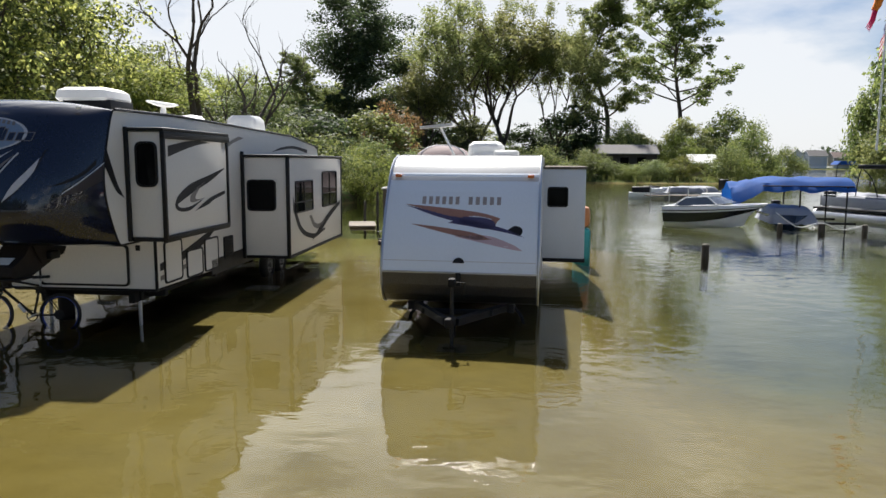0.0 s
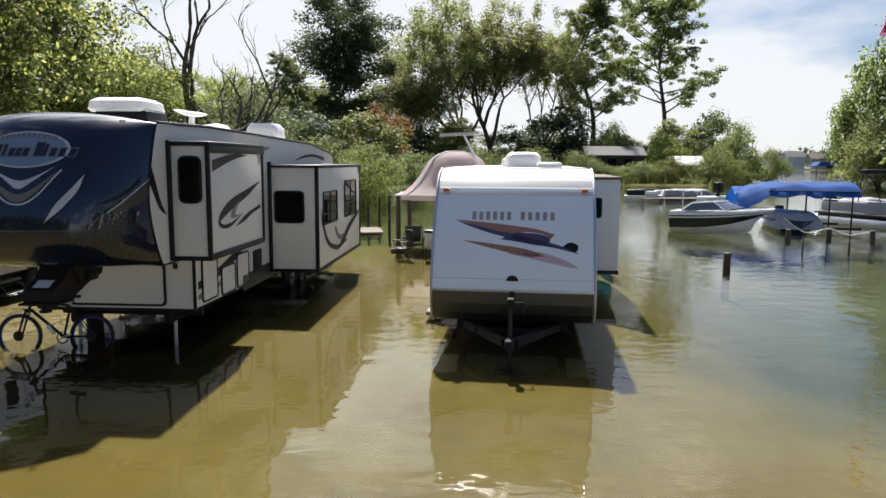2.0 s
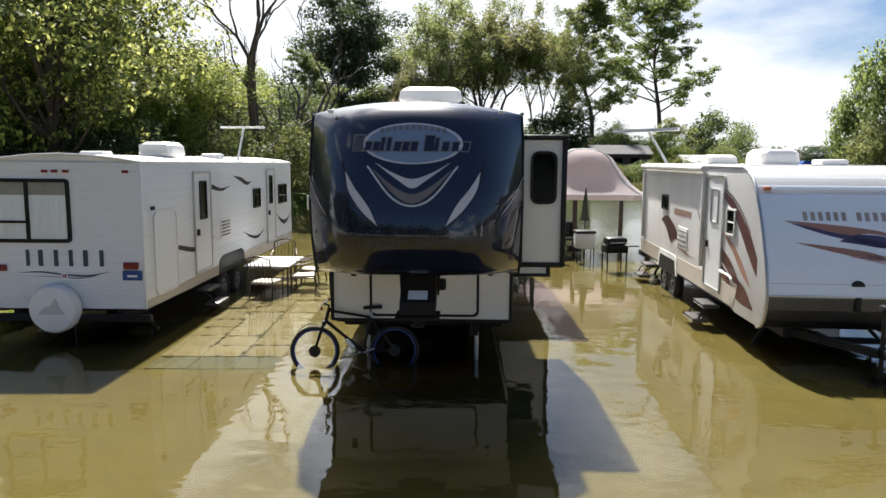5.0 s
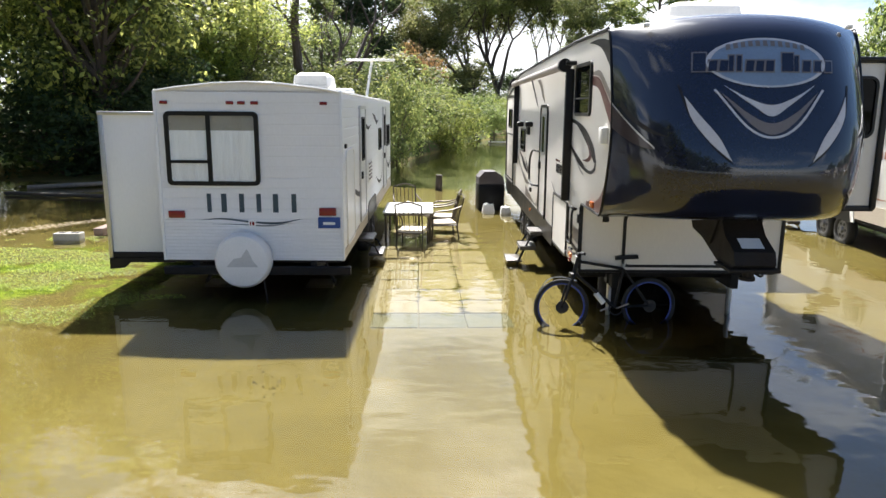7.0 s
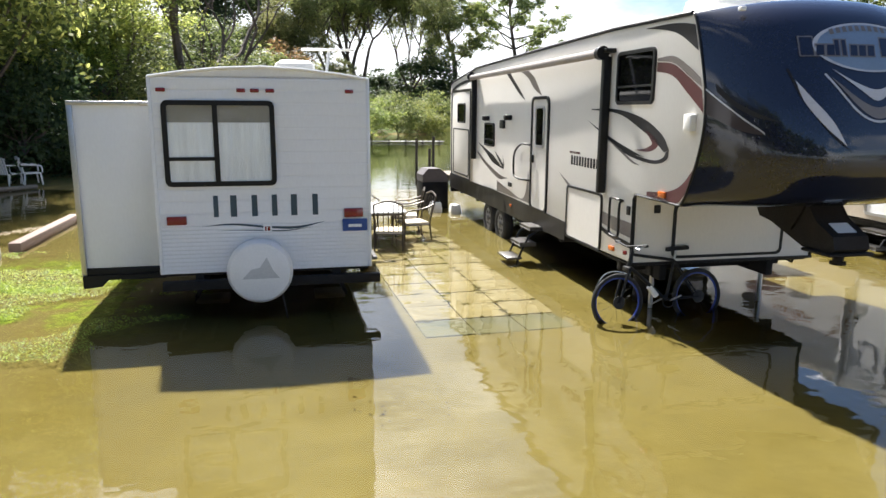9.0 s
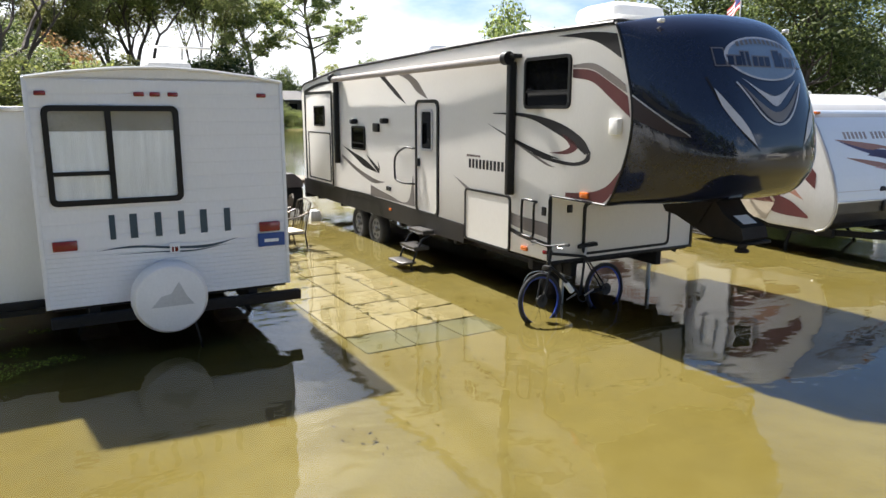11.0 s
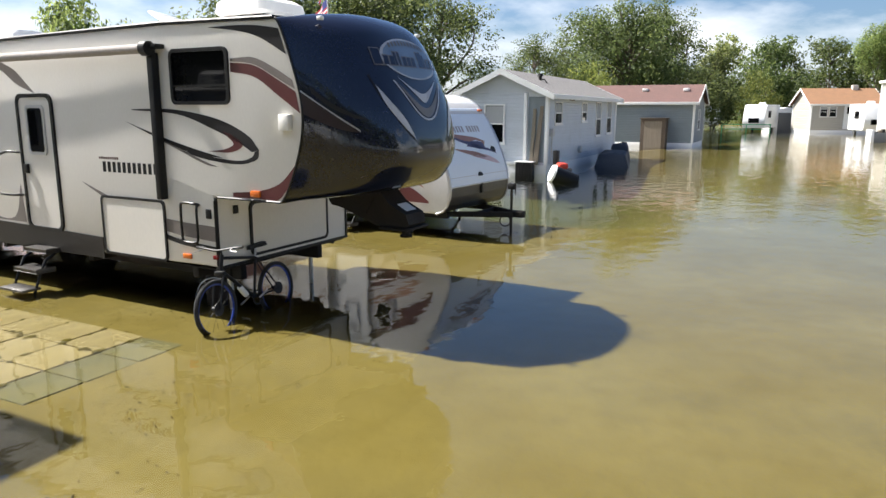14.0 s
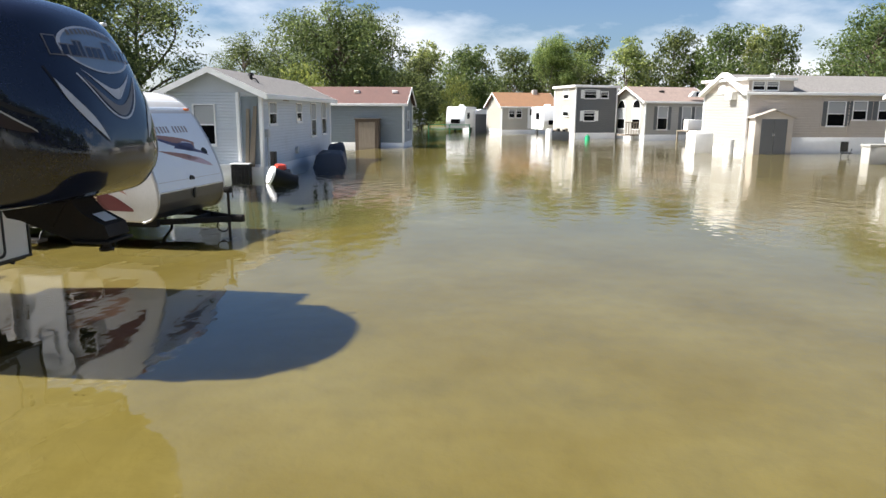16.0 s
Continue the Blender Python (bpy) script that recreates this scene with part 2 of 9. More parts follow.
def ground_material():
    """Ochre silt on the flooded lots, dark mud in the lagoon, grass and soil on the land above water."""
    m = bpy.data.materials.new("silt_and_grass")
    m.use_nodes = True
    t = m.node_tree
    b = t.nodes["Principled BSDF"]
    b.inputs["Roughness"].default_value = 0.95
    b.inputs["Specular IOR Level"].default_value = 0.1
    geo = t.nodes.new("ShaderNodeNewGeometry")
    sep = t.nodes.new("ShaderNodeSeparateXYZ")
    t.links.new(geo.outputs["Position"], sep.inputs[0])

    def noise_tex(scale, detail=5.0, rough=0.55):
        n = t.nodes.new("ShaderNodeTexNoise")
        n.inputs["Scale"].default_value, n.inputs["Detail"].default_value, n.inputs["Roughness"].default_value = scale, detail, rough
        t.links.new(geo.outputs["Position"], n.inputs["Vector"])
        return n.outputs["Fac"]

    def ramp(value, a, c, lo=0.0, hi=1.0):
        r = t.nodes.new("ShaderNodeMapRange")
        r.inputs["From Min"].default_value, r.inputs["From Max"].default_value = a, c
        r.inputs["To Min"].default_value, r.inputs["To Max"].default_value = lo, hi
        t.links.new(value, r.inputs["Value"])
        return r.outputs["Result"]

    def mix(f, a, c):
        n = t.nodes.new("ShaderNodeMixRGB")
        for i, v in ((0, f), (1, a), (2, c)):
            if isinstance(v, tuple):
                n.inputs[i].default_value = (*v, 1)
            elif isinstance(v, float):
                n.inputs[i].default_value = v
            else:
                t.links.new(v, n.inputs[i])
        return n.outputs[0]

    silt = mix(ramp(noise_tex(0.55), 0.35, 0.68), SILT_A, SILT_B)
    silt = mix(ramp(noise_tex(3.2, 3), 0.4, 0.8, 0, 0.22), silt, (0.06, 0.046, 0.012))
    silt = mix(ramp(noise_tex(1.1, 4, 0.6), 0.5, 0.78, 0, 0.36), silt, (0.045, 0.034, 0.01))
    grass = mix(ramp(noise_tex(6.0, 6), 0.35, 0.7), (0.025, 0.05, 0.008), (0.06, 0.10, 0.014))
    soil = mix(ramp(noise_tex(1.8, 7), 0.45, 0.6), grass, (0.07, 0.05, 0.025))
    mud = mix(ramp(noise_tex(0.4), 0.3, 0.7), (0.035, 0.042, 0.016), (0.075, 0.08, 0.03))
    wob = t.nodes.new("ShaderNodeMath")
    wob.operation = "MULTIPLY_ADD"
    t.links.new(noise_tex(1.2, 5), wob.inputs[0])
    wob.inputs[1].default_value = 0.2
    t.links.new(sep.outputs["Z"], wob.inputs[2])
    z = wob.outputs[0]
    c = mix(ramp(z, -0.75, -0.1), mud, silt)
    # green algae and drowned grass by the ribbed trailer
    dist = t.nodes.new("ShaderNodeVectorMath")
    dist.operation = "DISTANCE"
    dist.inputs[1].default_value = (-15.6, 13.2, -0.1)
    t.links.new(geo.outputs["Position"], dist.inputs[0])
    near = ramp(dist.outputs["Value"], 1.3, 3.1, 1.0, 0.0)
    patch = t.nodes.new("ShaderNodeMath")
    patch.operation = "MULTIPLY"
    t.links.new(near, patch.inputs[0])
    t.links.new(ramp(noise_tex(1.3, 6, 0.65), 0.45, 0.6), patch.inputs[1])
    c = mix(patch.outputs[0], c, mix(ramp(noise_tex(14.0, 5), 0.4, 0.65), (0.09, 0.13, 0.012), (0.26, 0.34, 0.03)))
    c = mix(ramp(z, 0.11, 0.23), c, soil)
    t.links.new(c, b.inputs["Base Color"])
    bp = t.nodes.new("ShaderNodeBump")
    bp.inputs["Strength"].default_value, bp.inputs["Distance"].default_value = 0.35, 0.04
    t.links.new(noise_tex(5.0, 4), bp.inputs["Height"])
    t.links.new(bp.outputs["Normal"], b.inputs["Normal"])
    return m


WATER_BUMP = 0.014
SILT_A, SILT_B = (0.133, 0.101, 0.0255), (0.176, 0.142, 0.054)
MAT_WATER = water_material()
MAT_GROUND = ground_material()
CREAM = material("cream_fibreglass", (0.675, 0.65, 0.6), 0.5, vary=0.04, scale=0.8, spec=0.25, stain=(0.56, 0.51, 0.42), stain_amount=0.12, stretch=(1, 1, 0.4))
WHITE = material("white_fibreglass", (0.76, 0.77, 0.78), 0.35, vary=0.04, scale=0.8, stain=(0.55, 0.52, 0.45), stain_amount=0.15, stretch=(1, 1, 0.35))
WHITE_OLD = material("weathered_white_fibreglass", (0.62, 0.61, 0.59), 0.45, vary=0.06, scale=0.9, spec=0.3, stain=(0.4, 0.36, 0.3), stain_amount=0.3, stretch=(1, 1, 0.3))
# white with the sky's light and blue put into the colour
WHITE_SKY_TINT = material("white_fibreglass_sky_tint", (0.8, 0.85, 0.9), 0.4, vary=0.03, scale=0.8, spec=0.4, stain=(0.6, 0.6, 0.58), stain_amount=0.12, stretch=(1, 1, 0.35))
ROOFMEM = material("white_roof_membrane", (0.78, 0.77, 0.74), 0.55, vary=0.08, stain=(0.4, 0.37, 0.32), stain_amount=0.25)
NAVY = material("navy_gel_coat", (0.006, 0.008, 0.022), 0.35, vary=0.1, scale=1.0, coat=1.0, spec=0.1)
NAVY.node_tree.nodes["Principled BSDF"].inputs["Coat Roughness"].default_value = 0.05
NAVY.node_tree.nodes["Principled BSDF"].inputs["Coat IOR"].default_value = 1.62
BLACK = material("black_trim", (0.007, 0.007, 0.0075), 0.45, vary=0.25, spec=0.3)
CHASSIS = material("dark_steel_chassis", (0.009, 0.0085, 0.008), 0.75, vary=0.4, scale=5, bump=0.3, spec=0.3, stain=(0.035, 0.018, 0.008), stain_amount=0.4)
SKIRT = material("charcoal_skirt", (0.018, 0.016, 0.0145), 0.45, vary=0.15, spec=0.3)
ALU = material("brushed_aluminium", (0.55, 0.55, 0.56), 0.33, metal=0.85, vary=0.1)
STEEL = material("dull_wheel_steel", (0.16, 0.16, 0.165), 0.5, metal=0.5, vary=0.15)
DIAMOND = material("diamond_plate", (0.11, 0.105, 0.1), 0.38, metal=0.9, vary=0.15, bump=0.4, bump_scale=45)
TANSKIRT = material("tan_lower_panel", (0.42, 0.36, 0.28), 0.5, vary=0.1)
WINDOW = glass_dark("tinted_window")
RUBBER = material("tyre_rubber", (0.018, 0.018, 0.018), 0.8, vary=0.3, bump=0.3)
PLASTIC_W = material("white_plastic", (0.78, 0.77, 0.74), 0.45, vary=0.06, stain=(0.5, 0.46, 0.38), stain_amount=0.2)
RED_LENS = material("red_lens", (0.2, 0.008, 0.012), 0.2, coat=0.5)
AMBER = material("amber_lens", (0.55, 0.13, 0.02), 0.2, coat=0.5)
AWNING = material("grey_awning_cloth", (0.3, 0.27, 0.25), 0.8, vary=0.15, stretch=(1, 6, 1))
GREY_DECAL = material("charcoal_decal", (0.018, 0.017, 0.018), 0.5, vary=0.15, spec=0.2)
SILVER_DECAL = material("silver_decal", (0.5, 0.5, 0.52), 0.28, vary=0.08)
TAUPE_DECAL = material("taupe_decal", (0.16, 0.14, 0.13), 0.35, vary=0.1)
MAROON_DARK = material("dark_plum_decal", (0.02, 0.009, 0.012), 0.3, vary=0.12, coat=0.5)
MAROON_DECAL = material("maroon_decal", (0.085, 0.022, 0.022), 0.35, vary=0.12)
TAN_DECAL = material("tan_decal", (0.34, 0.17, 0.12), 0.4, vary=0.15)
GREY_LETTER = material("faded_grey_brown_lettering", (0.34, 0.29, 0.27), 0.4, vary=0.15)
PINK_DECAL = material("faded_pink_decal", (0.58, 0.42, 0.44), 0.4, vary=0.1)
INDIGO_DECAL = material("indigo_decal", (0.07, 0.06, 0.13), 0.35, vary=0.1)
TEAL_DECAL = material("dark_teal_lettering", (0.03, 0.06, 0.085), 0.4, vary=0.1)
BLUE_PLATE = material("blue_plate", (0.015, 0.06, 0.24), 0.4)
WHITE_PAINT = material("white_paint", (0.8, 0.8, 0.79), 0.5, vary=0.05)
CURTAIN = material("white_curtain", (0.86, 0.87, 0.86), 0.9, vary=0.15, scale=2, stretch=(9, 1, 1))
BARK = material("bark", (0.085, 0.065, 0.05), 0.95, vary=0.4, scale=2, fine=14, bump=0.8, bump_scale=16, stretch=(1, 1, 0.25))
LEAF = leaf_material("leaf_green", (0.04, 0.068, 0.016), (0.088, 0.125, 0.028), (0.165, 0.2, 0.048))
LEAF_DEEP = leaf_material("leaf_deep_green", (0.026, 0.044, 0.012), (0.05, 0.074, 0.018), (0.1, 0.128, 0.032))
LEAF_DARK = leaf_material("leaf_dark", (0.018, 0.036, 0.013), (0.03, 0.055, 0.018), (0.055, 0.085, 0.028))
LEAF_OLIVE = leaf_material("leaf_olive", (0.075, 0.1, 0.028), (0.125, 0.15, 0.04), (0.19, 0.205, 0.06))
LEAF_RUST = leaf_material("leaf_rust", (0.06, 0.06, 0.016), (0.13, 0.09, 0.022), (0.2, 0.12, 0.03))
# sunlight and glints on the woods are put into the next two leaf colours
LEAF_SUN = leaf_material("leaf_green_sun_painted", (0.07, 0.115, 0.02), (0.15, 0.205, 0.032), (0.26, 0.31, 0.055))
LEAF_GLINT = leaf_material("leaf_green_painted_glints", (0.032, 0.054, 0.012), (0.085, 0.125, 0.024), (0.42, 0.48, 0.1))
LEAF_YELLOW = leaf_material("leaf_yellow_green", (0.055, 0.085, 0.012), (0.1, 0.135, 0.02), (0.16, 0.19, 0.032))
LEAF_WEED = leaf_material("duckweed", (0.05, 0.085, 0.008), (0.12, 0.18, 0.012), (0.22, 0.29, 0.025))
CONCRETE = material("concrete", (0.36, 0.34, 0.30), 0.9, vary=0.2, bump=0.4, by_object=0.1)
WOOD_GREY = material("weathered_wood", (0.2, 0.165, 0.125), 0.85, vary=0.25, scale=2, bump=0.4, stretch=(6, 6, 0.6), by_object=0.15)
PLANK_RED = material("reddish_timber", (0.24, 0.17, 0.14), 0.8, vary=0.25, scale=2, bump=0.4, stretch=(6, 0.6, 6))
WOOD_DARK = material("dark_wet_wood", (0.055, 0.042, 0.03), 0.75, vary=0.3, bump=0.4)
TAUPE_BLIND = material("taupe_blind", (0.3, 0.28, 0.24), 0.8)
PRINT_GREY = material("faded_grey_print", (0.52, 0.52, 0.5), 0.6)


def clear_pane():
    m = bpy.data.materials.new("clear_pane")
    m.use_nodes = True
    t = m.node_tree
    t.nodes.clear()
    out = t.nodes.new("ShaderNodeOutputMaterial")
    tr = t.nodes.new("ShaderNodeBsdfTransparent")
    tr.inputs["Color"].default_value = (0.95, 0.96, 0.96, 1)
    gl = t.nodes.new("ShaderNodeBsdfGlossy")
    gl.inputs["Roughness"].default_value = 0.02
    mx = t.nodes.new("ShaderNodeMixShader")
    mx.inputs[0].default_value = 0.06
    t.links.new(tr.outputs[0], mx.inputs[1])
    t.links.new(gl.outputs[0], mx.inputs[2])
    t.links.new(mx.outputs[0], out.inputs["Surface"])
    return m


PANE_CLEAR = clear_pane()


def thin_cloth(name, colour, through=0.4):
    """Fabric that lets some of the light through."""
    m = material(name, colour, 0.85, vary=0.1, bump=0.3, bump_scale=9)
    t = m.node_tree
    b = t.nodes["Principled BSDF"]
    tr = t.nodes.new("ShaderNodeBsdfTranslucent")
    tr.inputs["Color"].default_value = (*colour, 1)
    mx = t.nodes.new("ShaderNodeMixShader")
    mx.inputs[0].default_value = through
    t.links.new(b.outputs[0], mx.inputs[1])
    t.links.new(tr.outputs[0], mx.inputs[2])
    t.links.new(mx.outputs[0], t.nodes["Material Output"].inputs["Surface"])
    return m


# ---- building helpers ----
def bezier_line(points, n=8):
    """A smooth line through the points (Catmull-Rom)."""
    p = [Vector(q) for q in points]
    p = [2 * p[0] - p[1]] + p + [2 * p[-1] - p[-2]]
    out = []
    for i in range(1, len(p) - 2):
        a, b, c, d = p[i - 1], p[i], p[i + 1], p[i + 2]
        for k in range(n):
            s = k / n
            out.append(0.5 * (2 * b + (c - a) * s + (2 * a - 5 * b + 4 * c - d) * s * s + (3 * b - a - 3 * c + d) * s ** 3))
    out.append(p[-2])
    return out


class Shape:
    """Gathers vertices and faces of one part."""

    def __init__(self):
        self.v, self.f = [], []

    def add(self, verts, faces):
        n = len(self.v)
        self.v += [tuple(q) for q in verts]
        self.f += [tuple(i + n for i in f) for f in faces]
        return self

    def box(self, x0, x1, y0, y1, z0, z1):
        v = [(x, y, z) for z in (z0, z1) for y in (y0, y1) for x in (x0, x1)]
        return self.add(v, [(0, 2, 3, 1), (4, 5, 7, 6), (0, 1, 5, 4), (1, 3, 7, 5), (3, 2, 6, 7), (2, 0, 4, 6)])

    def rbox(self, x0, x1, y0, y1, z0, z1, r=0.02, seg=2):
        bm = bmesh.new()
        bmesh.ops.create_cube(bm, size=1)
        for q in bm.verts:
            q.co = Vector((x0 + (q.co.x + 0.5) * (x1 - x0), y0 + (q.co.y + 0.5) * (y1 - y0), z0 + (q.co.z + 0.5) * (z1 - z0)))
        r = min(r, abs(x1 - x0) * 0.45, abs(y1 - y0) * 0.45, abs(z1 - z0) * 0.45)
        bmesh.ops.bevel(bm, geom=bm.edges[:], offset=r, segments=seg, affect="EDGES", profile=0.5)
        bm.verts.ensure_lookup_table()
        bm.verts.index_update()
        self.add([q.co.copy() for q in bm.verts], [[q.index for q in f.verts] for f in bm.faces])
        bm.free()
        return self

    def cyl(self, p, q, r0, r1=None, n=12, caps=True):
        r1 = r0 if r1 is None else r1
        p, q = Vector(p), Vector(q)
        d = (q - p).normalized()
        a = d.orthogonal().normalized()
        b = d.cross(a)
        ring = [(math.cos(2 * math.pi * i / n), math.sin(2 * math.pi * i / n)) for i in range(n)]
        v = [p + (a * c + b * s) * r0 for c, s in ring] + [q + (a * c + b * s) * r1 for c, s in ring]
        f = [(i, (i + 1) % n, n + (i + 1) % n, n + i) for i in range(n)]
        if caps:
            f += [tuple(reversed(range(n))), tuple(range(n, 2 * n))]
        return self.add(v, f)

    def tube(self, points, r, n=6):
        pts = [Vector(q) for q in points]
        rr = r if isinstance(r, (list, tuple)) else [r] * len(pts)
        rings, prev = [], None
        for i, q in enumerate(pts):
            d = (pts[min(i + 1, len(pts) - 1)] - pts[max(i - 1, 0)]).normalized()
            a = d.orthogonal().normalized() if prev is None else (prev - d * prev.dot(d)).normalized()
            prev = a
            b = d.cross(a)
            rings.append([q + (a * math.cos(2 * math.pi * k / n) + b * math.sin(2 * math.pi * k / n)) * rr[i] for k in range(n)])
        v = [q for ring in rings for q in ring]
        f = []
        for i in range(len(rings) - 1):
            for k in range(n):
                f.append((i * n + k, i * n + (k + 1) % n, (i + 1) * n + (k + 1) % n, (i + 1) * n + k))
        f += [tuple(reversed(range(n))), tuple(range((len(rings) - 1) * n, len(rings) * n))]
        return self.add(v, f)

    def torus(self, centre, axis, R, r, n=28, k=8):
        c, ax = Vector(centre), Vector(axis).normalized()
        a = ax.orthogonal().normalized()
        b = ax.cross(a)
        v, f = [], []
        for i in range(n):
            o = a * math.cos(2 * math.pi * i / n) + b * math.sin(2 * math.pi * i / n)
            for j in range(k):
                v.append(c + o * (R + r * math.cos(2 * math.pi * j / k)) + ax * r * math.sin(2 * math.pi * j / k))
        for i in range(n):
            for j in range(k):
                f.append((i * k + j, ((i + 1) % n) * k + j, ((i + 1) % n) * k + (j + 1) % k, i * k + (j + 1) % k))
        return self.add(v, f)

    def prism(self, outline, at, depth):
        """A flat outline of (u, v) lifted into space by at(u, v, w), w from 0 to depth."""
        n = len(outline)
        v = [at(u, q, 0.0) for u, q in outline] + [at(u, q, depth) for u, q in outline]
        f = [tuple(reversed(range(n))), tuple(range(n, 2 * n))] + [(i, (i + 1) % n, n + (i + 1) % n, n + i) for i in range(n)]
        return self.add(v, f)

    def ring(self, outer, inner, at, depth):
        n = len(outer)
        v = [at(u, q, 0.0) for u, q in outer] + [at(u, q, 0.0) for u, q in inner] + [at(u, q, depth) for u, q in outer] + [at(u, q, depth) for u, q in inner]
        f = []
        for i in range(n):
            j = (i + 1) % n
            f += [(2 * n + i, 2 * n + j, 3 * n + j, 3 * n + i), (i, j, 2 * n + j, 2 * n + i), (n + j, n + i, 3 * n + i, 3 * n + j), (j, i, n + i, n + j)]
        return self.add(v, f)

    def blade(self, upper, lower, at, lift=0.005, n=8):
        """A painted graphic between two smooth lines, laid on the surface at(u, v, w)."""
        a, b = bezier_line([(*q, 0) for q in upper], n), bezier_line([(*q, 0) for q in lower], n)
        m = max(len(a), len(b))
        pick = lambda line, i: line[min(len(line) - 1, round(i * (len(line) - 1) / (m - 1)))]
        v = [at(pick(a, i).x, pick(a, i).y, lift) for i in range(m)] + [at(pick(b, i).x, pick(b, i).y, lift) for i in range(m)]
        return self.add(v, [(i, i + 1, m + i + 1, m + i) for i in range(m - 1)])

    def mesh(self, name, smooth=False):
        me = bpy.data.meshes.new(name)
        me.from_pydata([tuple(q) for q in self.v], [], self.f)
        bm = bmesh.new()
        bm.from_mesh(me)
        bmesh.ops.recalc_face_normals(bm, faces=bm.faces[:])
        bm.to_mesh(me)
        bm.free()
        if smooth:
            me.shade_smooth()
        me.update()
        return me


def smooth_by_angle(me, degrees=40):
    me.shade_smooth()
    bm = bmesh.new()
    bm.from_mesh(me)
    for e in bm.edges:
        e.smooth = e.is_manifold and e.calc_face_angle(0.0) < radians(degrees)
    bm.to_mesh(me)
    bm.free()


def part(name, shape, mat, parent, label="", smooth=True):
    """One mesh object under a thing or under a part."""
    me = shape.mesh(name) if isinstance(shape, Shape) else shape
    if smooth:
        smooth_by_angle(me)
    if not me.materials:
        me.materials.append(mat)
    ob = new(name, me)
    ob.parent = parent
    if label:
        ob["label"] = label
    return ob


def thing(name, m, label, category, group="", kind=""):
    ob = new(name)
    ob.matrix_world = m
    return tagged(ob, label, category, group, kind)


def solid(name, shape, mat, label, category, group="", kind="", m=None, smooth=True):
    """A thing that is one mesh."""
    ob = part(name, shape, mat, None, smooth=smooth)
    if m is not None:
        ob.matrix_world = m
    return tagged(ob, label, category, group, kind)


def rrect(u0, u1, v0, v1, r, n=4):
    r = min(r, (u1 - u0) * 0.49, (v1 - v0) * 0.49)
    out = []
    for cu, cv, a0 in ((u1 - r, v1 - r, 0), (u0 + r, v1 - r, 90), (u0 + r, v0 + r, 180), (u1 - r, v0 + r, 270)):
        for k in range(n + 1):
            a = radians(a0 + 90 * k / n)
            out.append((cu + r * math.cos(a), cv + r * math.sin(a)))
    return out


def on_x(x, sign=1):
    """The plane across x: u runs along y, v along z, w out of it."""
    return lambda u, v, w=0.0: (x + sign * w, u, v)


def on_y(y, sign=-1):
    return lambda u, v, w=0.0: (u, y + sign * w, v)


def framed_window(parent, at, u0, u1, v0, v1, r=0.06, bar=0.035, frame_mat=None, pane_mat=None, mullions=(), rails=(), name="window"):
    """A window with a raised frame, a pane behind it and its bars, in one plane of a wall."""
    w = part(name, Shape().ring(rrect(u0, u1, v0, v1, r), rrect(u0 + bar, u1 - bar, v0 + bar, v1 - bar, max(0.005, r - bar)), at, 0.03), frame_mat or BLACK, parent)
    part("pane", Shape().prism(rrect(u0 + bar * 0.8, u1 - bar * 0.8, v0 + bar * 0.8, v1 - bar * 0.8, r * 0.7), at, 0.012), pane_mat or WINDOW, w)
    for u in mullions:
        part("mullion", Shape().prism([(u - 0.015, v0 + bar), (u + 0.015, v0 + bar), (u + 0.015, v1 - bar), (u - 0.015, v1 - bar)], at, 0.026), frame_mat or BLACK, w)
    for q in rails:
        part("rail", Shape().prism([(u0 + bar, q - 0.012), (u1 - bar, q - 0.012), (u1 - bar, q + 0.012), (u0 + bar, q + 0.012)], at, 0.025), frame_mat or BLACK, w)
    return w


def profile_body(outline, x0, x1, chamfer=0.05):
    """A closed body of that outline in (y, z), drawn out from x0 to x1, with softened long edges."""
    bm = bmesh.new()
    a = [bm.verts.new((x0, y, z)) for y, z in outline]
    b = [bm.verts.new((x1, y, z)) for y, z in outline]
    n = len(outline)
    bm.faces.new(a)
    bm.faces.new(list(reversed(b)))
    for i in range(n):
        bm.faces.new((a[i], b[i], b[(i + 1) % n], a[(i + 1) % n]))
    bmesh.ops.recalc_face_normals(bm, faces=bm.faces[:])
    if chamfer:
        rim = [e for e in bm.edges if abs(e.verts[0].co.x - e.verts[1].co.x) < 1e-6]
        bmesh.ops.bevel(bm, geom=rim, offset=chamfer, segments=3, affect="EDGES", profile=0.5, clamp_overlap=True)
    me = bpy.data.meshes.new("body")
    bm.to_mesh(me)
    bm.free()
    return me


def wheel(parent, x, y, z, side, r=0.36):
    """A road wheel; side is -1 or 1 along x."""
    w = part("wheel", Shape().torus((x, y, z), (1, 0, 0), r - 0.09, 0.1, 28, 10), RUBBER, parent)
    s = Shape().cyl((x + side * 0.0, y, z), (x + side * 0.07, y, z), r - 0.14, r - 0.16, 24)
    s.cyl((x + side * 0.07, y, z), (x + side * 0.11, y, z), 0.07, 0.05, 12)
    part("rim", s, STEEL, w)
    for k in range(6):
        a = k * math.pi / 3
        part("lug", Shape().cyl((x + side * 0.068, y + 0.13 * math.cos(a), z + 0.13 * math.sin(a)), (x + side * 0.078, y + 0.13 * math.cos(a), z + 0.13 * math.sin(a)), 0.03, None, 8), BLACK, w)
    return w


